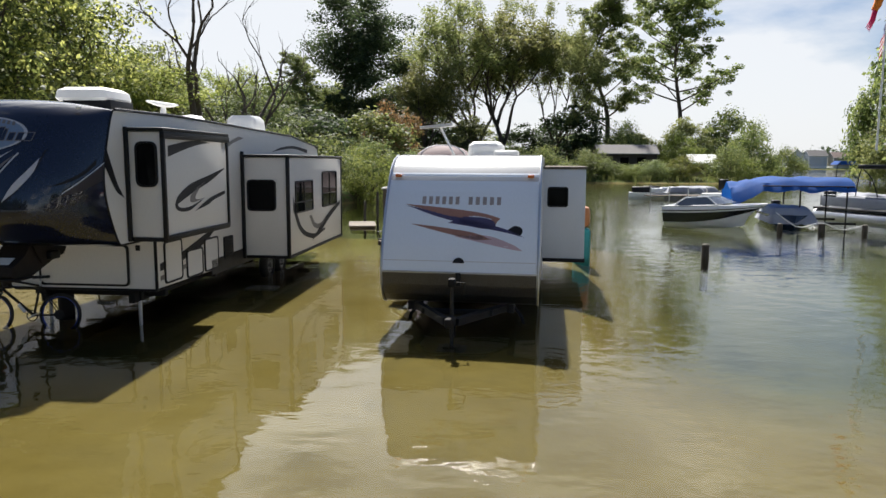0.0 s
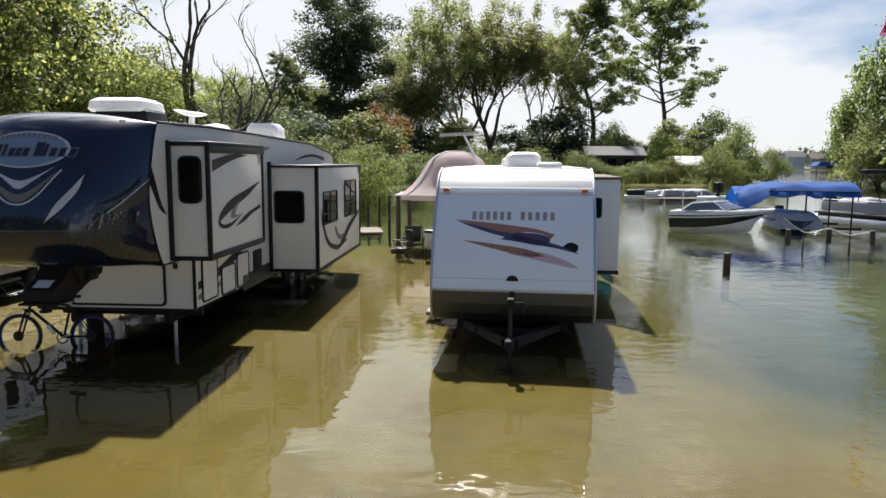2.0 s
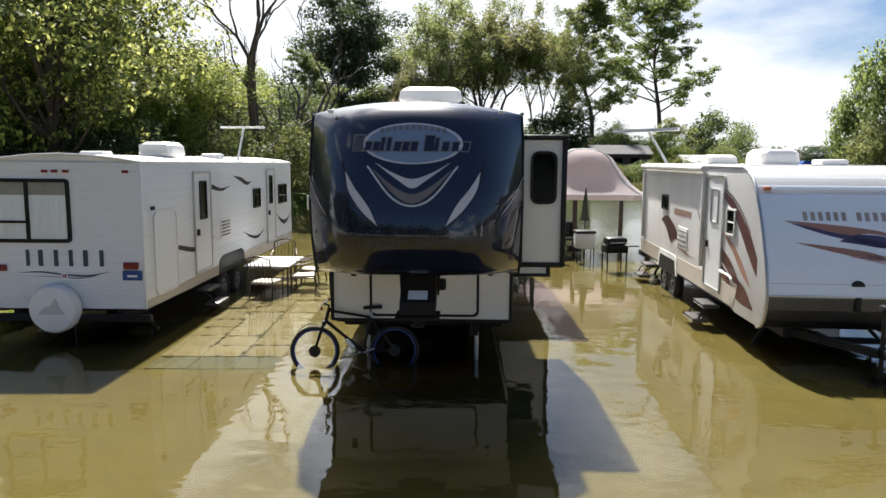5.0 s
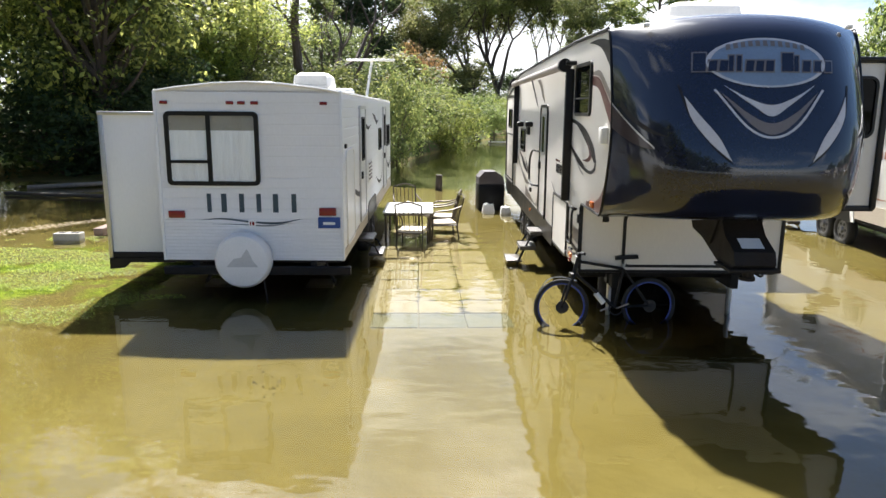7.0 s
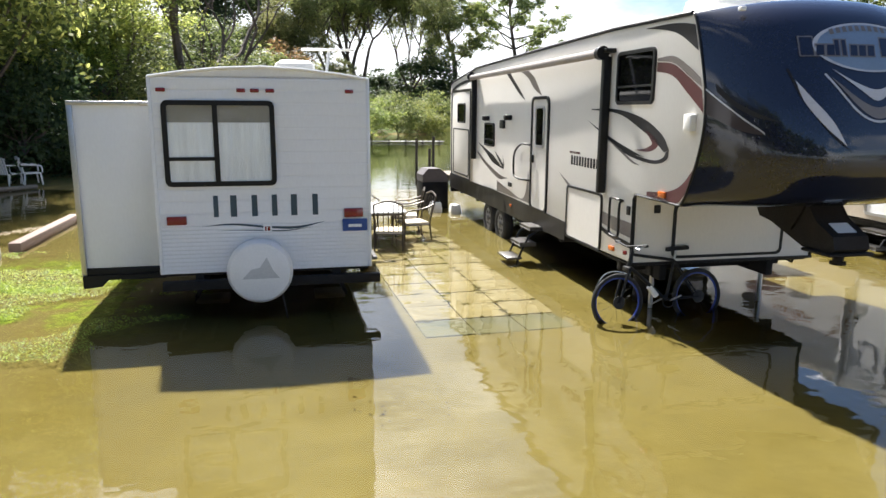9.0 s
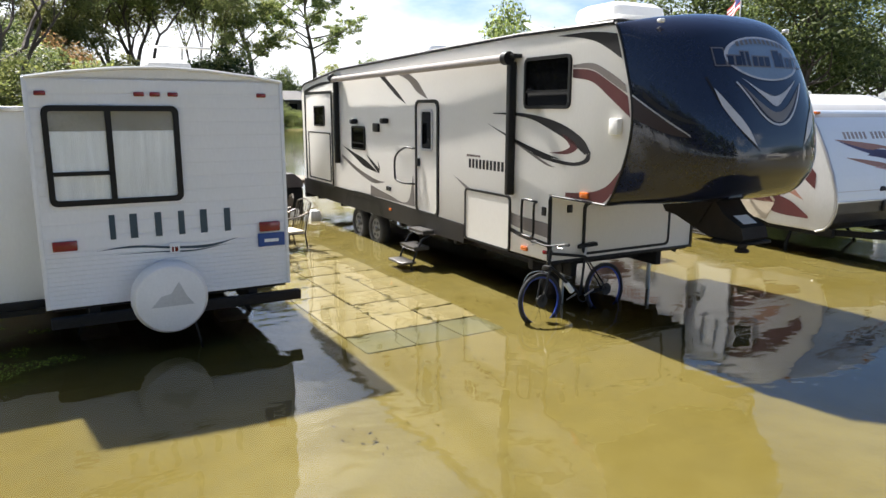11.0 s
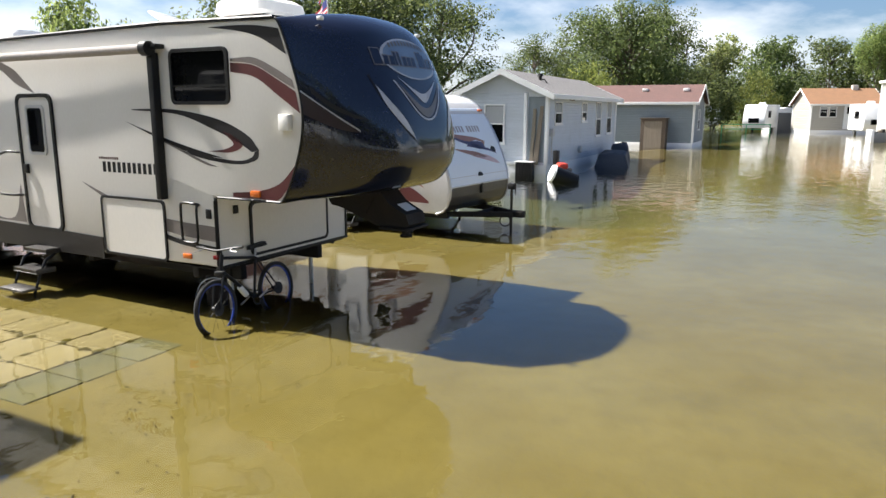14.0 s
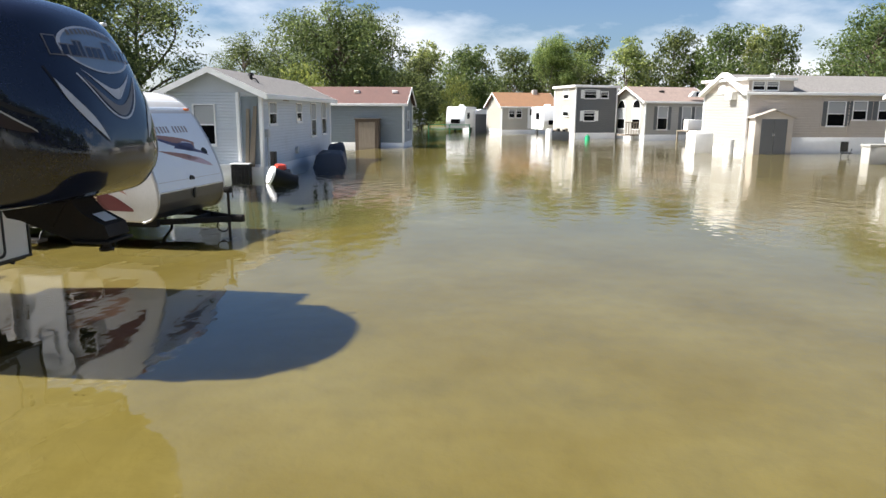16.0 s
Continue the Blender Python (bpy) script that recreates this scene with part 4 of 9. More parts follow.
part("marker_light", Shape().rbox(-HW - 0.03, -HW, -0.72, -0.58, 1.47, 1.54, 0.01), AMBER, HG)
part("marker_light", Shape().rbox(-HW - 0.03, -HW, 0.42, 0.56, 0.66, 0.72, 0.01), AMBER, HG)
part("marker_light", Shape().rbox(-HW - 0.03, -HW, 4.62, 4.72, 0.66, 0.71, 0.01), AMBER, HG)
part("vent_cap", Shape().rbox(-HW - 0.03, -HW, 4.65, 4.83, 1.02, 1.1, 0.01), BLACK, HG)
part("key_lock", Shape().rbox(-HW - 0.02, -HW, 0.06, 0.14, 1.17, 1.28, 0.008), BLACK, HG)
# rear slide-out of the door side
sl = part("slide_room", Shape().rbox(-HW - 0.06, -HW + 0.1, 7.5, 9.3, 0.84, 2.83, 0.02), CREAM, HG)
SLP = on_x(-HW - 0.06, -1)
part("slide_trim", Shape().ring(rrect(7.48, 9.32, 0.82, 2.86, 0.03), rrect(7.54, 9.26, 0.88, 2.8, 0.02), SLP, 0.014), BLACK, sl)
framed_window(sl, SLP, 7.95, 8.62, 2.11, 2.55, 0.05, 0.03)
part("panel_trim", Shape().ring(rrect(7.62, 9.1, 0.92, 1.98, 0.05), rrect(7.65, 9.07, 0.95, 1.95, 0.04), SLP, 0.014), BLACK, sl)
# rolled awning with its two arms
aw = part("awning_roll", Shape().cyl((-HW - 0.13, 0.8, 3.1), (-HW - 0.13, 7.25, 3.07), 0.055, None, 14), AWNING, HG, "rolled grey awning")
for y in (0.8, 7.24):
    part("awning_cap", Shape().cyl((-HW - 0.13, y - 0.05, 3.1), (-HW - 0.13, y + 0.05, 3.1), 0.085, None, 14), BLACK, aw)
    part("awning_arm", Shape().rbox(-HW - 0.11, -HW - 0.005, y - 0.045, y + 0.045, 1.36, 3.06, 0.015), BLACK, aw)
    part("awning_bracket", Shape().rbox(-HW - 0.13, -HW - 0.0, y - 0.15, y + 0.06, 3.1, 3.15, 0.01), BLACK, aw)
folding_steps(HG, -HW + 0.05, 3.24, -1, 0.55, 0.52)
part("lower_step", Shape().rbox(-HW - 0.6, -HW - 0.34, 2.98, 3.5, 0.03, 0.07, 0.012), DIAMOND, HG)
for k in (-1, 1):
    part("step_leg", Shape().tube([(-HW - 0.3, 3.24 + k * 0.24, 0.28), (-HW - 0.42, 3.24 + k * 0.24, 0.0), (-HW - 0.44, 3.24 + k * 0.24, -0.28)], 0.018), BLACK, HG)

# painted graphics of the door side
def graphics(parent, at, strokes, name="graphic"):
    for upper, lower, mat in strokes:
        part(name, Shape().blade(upper, lower, at, 0.005), mat, parent)


graphics(HG, HL, [
    ([(-0.36, 2.92), (-0.7, 2.88), (-1.0, 2.74), (-1.26, 2.6)], [(-0.36, 2.82), (-0.7, 2.76), (-1.0, 2.58), (-1.31, 2.38)], MAROON_DECAL),
    ([(-0.36, 2.96), (-0.7, 2.96), (-1.0, 2.84), (-1.22, 2.72)], [(-0.36, 2.93), (-0.7, 2.89), (-1.0, 2.75), (-1.25, 2.63)], TAUPE_DECAL),
    ([(1.3, 2.42), (0.6, 2.42), (-0.1, 2.32), (-0.55, 2.15), (-0.72, 1.99)], [(1.3, 2.41), (0.5, 2.36), (-0.05, 2.2), (-0.42, 2.06), (-0.62, 1.96)], GREY_DECAL),
    ([(-0.72, 1.99), (-0.68, 1.88), (-0.4, 1.82), (0.1, 1.86), (0.5, 1.95)], [(-0.66, 1.97), (-0.6, 1.9), (-0.38, 1.86), (0.1, 1.9), (0.5, 1.95)], GREY_DECAL),
    ([(-0.2, 2.19), (-0.42, 2.1), (-0.48, 2.02), (-0.3, 1.95), (0.05, 1.95)], [(-0.2, 2.16), (-0.32, 2.08), (-0.34, 2.03), (-0.2, 1.98), (0.05, 1.95)], MAROON_DECAL),
    ([(1.45, 2.28), (0.8, 2.1), (0.3, 1.98), (-0.2, 1.88)], [(1.45, 2.28), (0.8, 2.06), (0.3, 1.92), (-0.2, 1.88)], GREY_DECAL),
    ([(1.0, 2.12), (0.5, 1.97), (0.1, 1.83), (-0.1, 1.78)], [(1.0, 2.12), (0.5, 1.94), (0.1, 1.8), (-0.1, 1.78)], TAUPE_DECAL),
    ([(2.4, 1.5), (1.6, 1.26), (0.8, 1.12), (0.0, 1.08)], [(2.4, 1.5), (1.6, 1.16), (0.8, 0.96), (0.0, 0.9)], TAUPE_DECAL),
    ([(2.0, 1.3), (1.4, 1.08), (0.7, 0.9), (0.0, 0.84)], [(2.0, 1.3), (1.4, 1.03), (0.7, 0.84), (0.0, 0.78)], GREY_DECAL),
    ([(-0.3, 1.5), (-0.7, 1.54), (-1.0, 1.64), (-1.22, 1.84)], [(-0.3, 1.45), (-0.7, 1.45), (-0.95, 1.45), (-1.1, 1.58)], MAROON_DECAL),
    ([(7.1, 1.75), (6.4, 1.62), (5.8, 1.5), (5.2, 1.3)], [(7.1, 1.75), (6.4, 1.54), (5.9, 1.38), (5.2, 1.3)], GREY_DECAL),
    ([(7.1, 1.56), (6.3, 1.34), (5.4, 1.18), (4.9, 1.16)], [(7.1, 1.5), (6.3, 1.26), (5.5, 1.1), (4.9, 1.16)], TAUPE_DECAL),
    ([(5.8, 1.62), (5.45, 1.5), (5.15, 1.38), (5.25, 1.56)], [(5.6, 1.5), (5.45, 1.42), (5.2, 1.3), (5.18, 1.34)], GREY_DECAL),
    ([(4.3, 3.05), (3.9, 2.93), (3.6, 2.75), (3.2, 2.62)], [(3.9, 3.05), (3.6, 2.93), (3.4, 2.78), (3.2, 2.62)], TAUPE_DECAL),
    ([(5.3, 3.14), (4.9, 2.95), (4.4, 2.7), (4.0, 2.55)], [(5.0, 3.12), (4.7, 2.95), (4.3, 2.74), (4.0, 2.55)], GREY_DECAL),
    ([(5.6, 1.05), (4.8, 0.95), (4.0, 0.9), (3.75, 1.4)], [(5.6, 0.85), (4.8, 0.85), (4.0, 0.85), (3.7, 0.85)], TAUPE_DECAL),
    ([(9.5, 2.9), (8.9, 3.0), (8.1, 3.06), (7.3, 3.02)], [(9.5, 2.82), (8.9, 2.93), (8.1, 3.0), (7.3, 3.02)], GREY_DECAL),
    ([(9.2, 1.6), (8.9, 1.2), (8.3, 0.95), (7.7, 0.9)], [(9.2, 1.42), (8.9, 1.1), (8.3, 0.88), (7.7, 0.86)], GREY_DECAL),
    ([(-0.05, 3.3), (-0.5, 3.3), (-0.8, 3.28), (-1.06, 3.24)], [(-0.05, 3.3), (-0.5, 3.24), (-0.8, 3.16), (-1.15, 2.98)], GREY_DECAL),
])
bars_for_writing(HG, HL, 0.82, 1.95, 1.64, 1.77, 12, GREY_DECAL, label="dark bars of model lettering")
bars_for_writing(HG, HL, 1.62, 2.0, 1.8, 1.83, 9, MAROON_DECAL, "small_lettering")

# slide-outs of the other side
s1 = part("slide_room", Shape().rbox(HW - 0.1, 1.82, -0.75, 1.55, 1.52, 3.06, 0.015), CREAM, HG, "cream slide-out room with black edges")
for a, b, c, d in ((-0.78, 1.58, 3.04, 3.1), (-0.78, 1.58, 1.48, 1.55)):
    part("slide_edge", Shape().rbox(1.79, 1.85, a, b, c, d, 0.008), BLACK, s1)
for y in (-0.76, 1.55):
    part("slide_edge", Shape().rbox(1.79, 1.85, y - 0.03, y + 0.03, 1.5, 3.08, 0.008), BLACK, s1)
part("slide_flange", Shape().rbox(HW + 0.005, HW + 0.06, -0.81, -0.755, 1.46, 3.13, 0.01), BLACK, s1)
part("slide_flange", Shape().rbox(HW + 0.005, HW + 0.06, 1.555, 1.62, 1.46, 3.13, 0.01), BLACK, s1)
part("slide_topper", Shape().rbox(HW + 0.0, 1.86, -0.8, 1.6, 3.065, 3.12, 0.02), BLACK, s1)
part("slide_fascia", Shape().rbox(1.8, 1.865, -0.8, 1.6, 2.96, 3.065, 0.01), BLACK, s1)
part("slide_floor", Shape().rbox(HW - 0.05, 1.84, -0.77, 1.57, 1.46, 1.52, 0.01), BLACK, s1)
S1F, S1S = on_y(-0.75), on_x(1.82, 1)
framed_window(s1, S1F, 1.4, 1.73, 2.26, 2.92, 0.1, 0.03)
graphics(s1, S1S, [
    ([(-0.62, 2.86), (0.0, 2.94), (0.45, 2.96), (0.85, 2.94)], [(-0.62, 2.7), (0.0, 2.83), (0.45, 2.9), (0.85, 2.94)], GREY_DECAL),
    ([(1.42, 2.52), (0.68, 2.39), (0.07, 2.28), (-0.34, 2.12), (-0.46, 1.99)], [(1.42, 2.5), (0.8, 2.3), (0.25, 2.17), (-0.1, 2.07), (-0.37, 1.99)], GREY_DECAL),
    ([(-0.46, 1.99), (-0.42, 1.92), (-0.25, 1.87), (0.07, 1.88), (0.58, 2.04)], [(-0.37, 1.99), (-0.33, 1.95), (-0.2, 1.925), (0.1, 1.94), (0.58, 2.04)], GREY_DECAL),
    ([(0.62, 2.31), (0.26, 2.2), (0.06, 2.08), (0.12, 1.99), (0.58, 2.04)], [(0.62, 2.3), (0.36, 2.17), (0.25, 2.08), (0.28, 2.03), (0.58, 2.04)], TAUPE_DECAL),
    ([(1.42, 2.13), (0.9, 2.05), (0.6, 1.98), (0.22, 1.85)], [(1.42, 2.07), (0.95, 1.99), (0.7, 1.92), (0.22, 1.85)], GREY_DECAL),
])
s2 = part("slide_room", Shape().rbox(HW - 0.1, 2.25, 3.72, 8.35, 0.66, 2.72, 0.015), CREAM, HG, "long cream slide-out room with black edges")
part("slide_topper", Shape().rbox(HW, 2.3, 3.66, 8.4, 2.725, 2.78, 0.02), BLACK, s2)
part("slide_floor", Shape().rbox(HW - 0.05, 2.28, 3.7, 8.37, 0.6, 0.66, 0.01), BLACK, s2)
for y in (3.715, 8.355):
    part("slide_edge", Shape().rbox(2.2, 2.275, y - 0.03, y + 0.03, 0.62, 2.76, 0.008), BLACK, s2)
part("slide_flange", Shape().rbox(HW + 0.005, HW + 0.07, 3.64, 3.7, 0.6, 2.84, 0.01), BLACK, s2)
S2F, S2S = on_y(3.72), on_x(2.25, 1)
framed_window(s2, S2F, 1.36, 1.98, 1.6, 2.26, 0.09, 0.03)
framed_window(s2, S2S, 4.15, 5.5, 1.52, 2.22, 0.06, 0.03, mullions=(4.82,), rails=(1.75,))
framed_window(s2, S2S, 6.35, 7.8, 1.52, 2.4, 0.06, 0.03, mullions=(7.07,), rails=(1.85,))
graphics(s2, S2S, [
    ([(8.2, 1.6), (7.2, 1.4), (6.2, 1.1), (5.4, 0.8)], [(8.2, 1.5), (7.2, 1.25), (6.2, 0.95), (5.4, 0.8)], GREY_DECAL),
    ([(4.0, 1.9), (4.6, 1.2), (5.6, 0.95), (6.6, 1.0)], [(4.0, 1.6), (4.5, 1.1), (5.5, 0.85), (6.6, 0.95)], GREY_DECAL),
    ([(5.2, 1.4), (5.6, 1.1), (6.2, 1.05), (6.8, 1.3)], [(5.4, 1.4), (5.7, 1.2), (6.2, 1.15), (6.8, 1.3)], TAUPE_DECAL),
])
for y0, y1, z0, z1 in ((0.26, 0.85, 0.66, 1.32), (1.05, 1.66, 0.62, 1.08), (1.78, 2.36, 0.62, 1.2)):
    d = part("storage_door", Shape().prism(rrect(y0, y1, z0, z1, 0.06), HR, 0.014), CREAM, HG)
    part("storage_trim", Shape().ring(rrect(y0 - 0.02, y1 + 0.02, z0 - 0.02, z1 + 0.02, 0.07), rrect(y0 + 0.012, y1 - 0.012, z0 + 0.012, z1 - 0.012, 0.05), HR, 0.022), BLACK, d)
part("vent_grille", Shape().prism(rrect(2.65, 3.1, 0.72, 1.16, 0.04), HR, 0.025), BLACK, HG)
for k in range(6):
    part("vent_slat", Shape().rbox(HW + 0.02, HW + 0.035, 2.69, 3.06, 0.77 + k * 0.06, 0.79 + k * 0.06, 0.004), SKIRT, HG)
graphics(HG, HR, [
    ([(-1.24, 2.8), (-1.1, 2.5), (-1.0, 2.3), (-0.84, 2.1)], [(-1.3, 2.55), (-1.16, 2.35), (-1.04, 2.2), (-0.84, 2.1)], GREY_DECAL),
    ([(0.1, 1.0), (0.9, 1.1), (1.8, 1.3), (2.6, 1.5)], [(0.1, 0.88), (0.9, 0.95), (1.8, 1.15), (2.6, 1.5)], GREY_DECAL),
    ([(0.1, 0.8), (0.9, 0.86), (1.8, 1.02), (2.5, 1.2)], [(0.1, 0.72), (0.9, 0.78), (1.8, 0.94), (2.5, 1.2)], TAUPE_DECAL),
    ([(2.2, 2.6), (2.6, 2.85), (3.2, 3.05), (3.6, 3.14)], [(2.2, 2.6), (2.7, 2.8), (3.3, 3.0), (3.9, 3.12)], TAUPE_DECAL),
    ([(5.6, 2.85), (6.4, 2.98), (7.4, 3.03), (8.6, 2.96)], [(5.6, 2.85), (6.4, 2.92), (7.4, 2.96), (8.6, 2.86)], GREY_DECAL),
])
part("marker_light", Shape().rbox(HW, HW + 0.03, 1.7, 1.8, 1.85, 1.95, 0.01), BLACK, HG)
part("stabiliser", Shape().rbox(1.3, 1.95, 3.55, 3.95, -0.25, -0.02, 0.02), CONCRETE, HG)
# roof fittings
air_conditioner(HG, 0.11, 0.42, 3.575, 0.86, 0.85, 0.21)
part("air_conditioner_base", Shape().rbox(-0.22, 0.58, 0.08, 0.76, 3.38, 3.59, 0.02), BLACK, HG)
air_conditioner(HG, 0.44, 6.2, 3.32, 0.74, 0.8, 0.4)
AX, AY = 0.28, 2.35
ant = part("antenna", Shape().cyl((AX, AY, 3.36), (AX + 0.02, AY, 3.66), 0.07, 0.045, 12), PLASTIC_W, HG, "white winged roof antenna")
wing = Shape()
for k in range(9):
    q = k / 4 - 1
    zc, hw, th = 3.69 + 0.03 * abs(q) ** 1.5 - 0.04 * q, 0.1 - 0.055 * q * q, 0.05 - 0.034 * q * q
    wing.v += [(AX + 0.3 * q, AY + hw * math.cos(g), zc + th * math.sin(g)) for g in np.linspace(0, 2 * math.pi, 8, endpoint=False)]
wing.f = [(k * 8 + i, k * 8 + (i + 1) % 8, k * 8 + 8 + (i + 1) % 8, k * 8 + 8 + i) for k in range(8) for i in range(8)] + [tuple(range(8)), tuple(range(71, 63, -1))]
part("antenna_wing", wing, PLASTIC_W, ant)
part("antenna_base", Shape().cyl((AX, AY, 3.36), (AX, AY, 3.44), 0.2, 0.13, 16), PLASTIC_W, ant)
dome = Shape()
for k, (r, z) in enumerate(((0.32, 3.34), (0.31, 3.47), (0.22, 3.56), (0.02, 3.59))):
    dome.v += [(0.2 + r * math.cos(a), 3.7 + r * math.sin(a), z) for a in np.linspace(0, 2 * math.pi, 18, endpoint=False)]
dome.f = [(k * 18 + i, k * 18 + (i + 1) % 18, (k + 1) * 18 + (i + 1) % 18, (k + 1) * 18 + i) for k in range(3) for i in range(18)]
part("roof_vent", dome, PLASTIC_W, HG, "white roof vent cover")

# ---- white travel trailer with a sloping front ----
ST = thing("travel_trailer", pose(-0.6, 10.62, 0, 0, 0, -4.0), "white travel trailer with sloping front and faded stripes, in water", "camper")
SW = 1.23
ST_FRONT = [(0.34, 0.42), (0.19, 0.47), (0.08, 0.58), (0.02, 0.74), (0.0, 0.92), (0.03, 1.12), (0.12, 1.4), (0.3, 1.8), (0.49, 2.14), (0.66, 2.38), (0.82, 2.55), (1.02, 2.67), (1.35, 2.75)]
part("body", profile_body(ST_FRONT + [(8.6, 2.75), (8.7, 2.6), (8.7, 0.5), (1.6, 0.5), (1.3, 0.42)], -SW, SW, 0.045), WHITE_OLD, ST, "weathered white fibreglass walls")


def on_slope(u, v, w=0.0):
    """The sloping front: u across, v the height."""
    return (u, float(np.interp(v, [q[1] for q in ST_FRONT], [q[0] for q in ST_FRONT])) - w, v)


def slope_strip(z0, z1, mat, name, lift, x0=-SW + 0.03, x1=SW - 0.03, label=""):
    s = Shape()
    zs = np.linspace(z0, z1, 14)
    for a, b in zip(zs, zs[1:]):
        s.add([on_slope(x0, a, lift), on_slope(x1, a, lift), on_slope(x1, b, lift), on_slope(x0, b, lift)], [(0, 1, 2, 3)])
    return part(name, s, mat, ST, label)


# the front alone gets the colour with skylight painted in
slope_strip(0.95, 2.72, WHITE_SKY_TINT, "front_skin", 0.004, label="smooth white front panel with painted blue skylight")
slope_strip(0.43, 0.95, DIAMOND, "rock_guard", 0.006, label="diamond-plate rock guard")
part("trim_bar", Shape().rbox(-SW - 0.005, SW + 0.005, -0.02, 0.01, 0.935, 0.965, 0.006), ALU, ST)
for k in (-1, 1):
    part("corner_trim", Shape().tube([(k * (SW - 0.012), y - 0.006, z) for y, z in ST_FRONT], 0.022), ALU, ST)
    part("marker_light", Shape().rbox(k * 1.07 - 0.05, k * 1.07 + 0.05, 0.62, 0.7, 2.4, 2.45, 0.012), AMBER, ST, "amber marker light")
    part("roof_trim", Shape().tube([(k * (SW - 0.002), 1.2, 2.72), (k * (SW - 0.002), 8.6, 2.745)], 0.018), ALU, ST)
bars_for_writing(ST, on_slope, -0.66, -0.02, 1.98, 2.1, 6, GREY_LETTER, label="faded bars of model lettering")
bars_for_writing(ST, on_slope, 0.08, 0.64, 1.98, 2.1, 5, GREY_LETTER, "lettering_end")
graphics(ST, on_slope, [
    ([(-0.92, 1.98), (-0.3, 1.93), (0.3, 1.86), (0.62, 1.78)], [(-0.92, 1.98), (-0.3, 1.83), (0.3, 1.72), (0.55, 1.7)], TAN_DECAL),
    ([(-0.9, 1.965), (-0.4, 1.86), (0.2, 1.74), (0.7, 1.62), (1.0, 1.5)], [(-0.9, 1.965), (-0.4, 1.8), (0.2, 1.66), (0.7, 1.57), (1.0, 1.5)], INDIGO_DECAL),
    ([(0.05, 1.8), (0.4, 1.78), (0.55, 1.7), (0.5, 1.62)], [(-0.2, 1.7), (0.1, 1.66), (0.35, 1.62), (0.5, 1.62)], INDIGO_DECAL),
    ([(-0.8, 1.68), (-0.3, 1.63), (0.2, 1.56), (0.5, 1.46)], [(-0.8, 1.68), (-0.3, 1.56), (0.2, 1.46), (0.5, 1.46)], TAN_DECAL),
    ([(-0.1, 1.5), (0.4, 1.52), (0.8, 1.4), (0.98, 1.3)], [(-0.1, 1.5), (0.4, 1.4), (0.8, 1.32), (0.98, 1.3)], PINK_DECAL),
    ([(0.75, 1.62), (0.85, 1.67), (0.95, 1.64), (0.97, 1.58)], [(0.75, 1.6), (0.85, 1.55), (0.93, 1.53), (0.97, 1.58)], GREY_DECAL),
])
part("emblem", Shape().prism(arc(0.0, 1.1, 0.09, 0.08, 0, 180, 10), on_slope, 0.02), GREY_DECAL, ST, "grey emblem")
part("tongue_cover", Shape().rbox(-0.04, 0.04, -0.03, 0.0, 0.75, 0.95, 0.01), BLACK, ST)
# frame, hitch and jack
for k in (-1, 1):
    part("chassis_rail", Shape().rbox(k * 0.8 - 0.05, k * 0.8 + 0.05, 0.3, 8.7, 0.28, 0.44, 0.01), CHASSIS, ST)
    part("tongue_beam", Shape().tube([(k * 0.8, 0.5, 0.36), (k * 0.07, -0.78, 0.36)], 0.075, 4), CHASSIS, ST)
    for y in (5.35, 6.12):
        wheel(ST, k * 1.12, y, 0.2, k, 0.35)
    part("wheel_skirt", Shape().prism([(4.85, 0.42), (6.62, 0.42), (6.55, 0.75), (6.4, 0.83), (5.1, 0.83), (4.93, 0.75)], on_x(k * SW, k), 0.02), PLASTIC_W, ST)
    part("wheel_well", Shape().prism([(4.95, 0.4), (6.52, 0.4), (6.4, 0.72), (5.08, 0.72)], on_x(k * SW, k), 0.024), BLACK, ST)
    part("lower_panel", Shape().prism([(1.35, 0.5), (8.65, 0.5), (8.65, 0.82), (1.2, 0.82)], on_x(k * SW, k), 0.01), TANSKIRT, ST, "tan lower side panel")
    part("stabiliser", Shape().tube([(k * 0.7, 1.2, 0.34), (k * 0.95, 1.1, 0.05), (k * 1.05, 1.05, -0.28)], 0.03, 5), CHASSIS, ST)
    part("stabiliser", Shape().tube([(k * 0.8, 7.9, 0.34), (k * 1.0, 7.9, 0.05), (k * 1.05, 7.9, -0.28)], 0.03, 5), CHASSIS, ST)
part("underbelly", Shape().box(-1.18, 1.18, 0.3, 8.65, 0.43, 0.46), CHASSIS, ST)
jack = part("tongue_jack", Shape().cyl((0, -0.7, -0.02), (0, -0.7, 0.95), 0.028, None, 10), SKIRT, ST, "black tongue jack")
part("jack_head", Shape().rbox(-0.05, 0.05, -0.78, -0.62, 0.86, 0.98, 0.02), CHASSIS, jack)
part("jack_crank", Shape().tube([(0.05, -0.7, 0.92), (0.18, -0.7, 0.92), (0.18, -0.7, 0.74)], 0.012), CHASSIS, jack)
part("jack_foot", Shape().rbox(-0.12, 0.12, -0.8, -0.6, -0.05, -0.01, 0.01), CHASSIS, jack)
part("coupler", Shape().rbox(-0.07, 0.07, -1.0, -0.7, 0.3, 0.44, 0.03), CHASSIS, ST)
part("chain", Shape().torus((0.02, -0.55, 0.2), (1, 0.2, 0), 0.11, 0.014, 14, 5), CHASSIS, ST)
part("cross_bar", Shape().rbox(-0.55, 0.55, -0.12, -0.04, 0.32, 0.4, 0.01), CHASSIS, ST)
part("jack_block", Shape().rbox(-0.22, 0.22, -0.9, -0.5, -0.3, -0.05, 0.02), WOOD_DARK, ST)
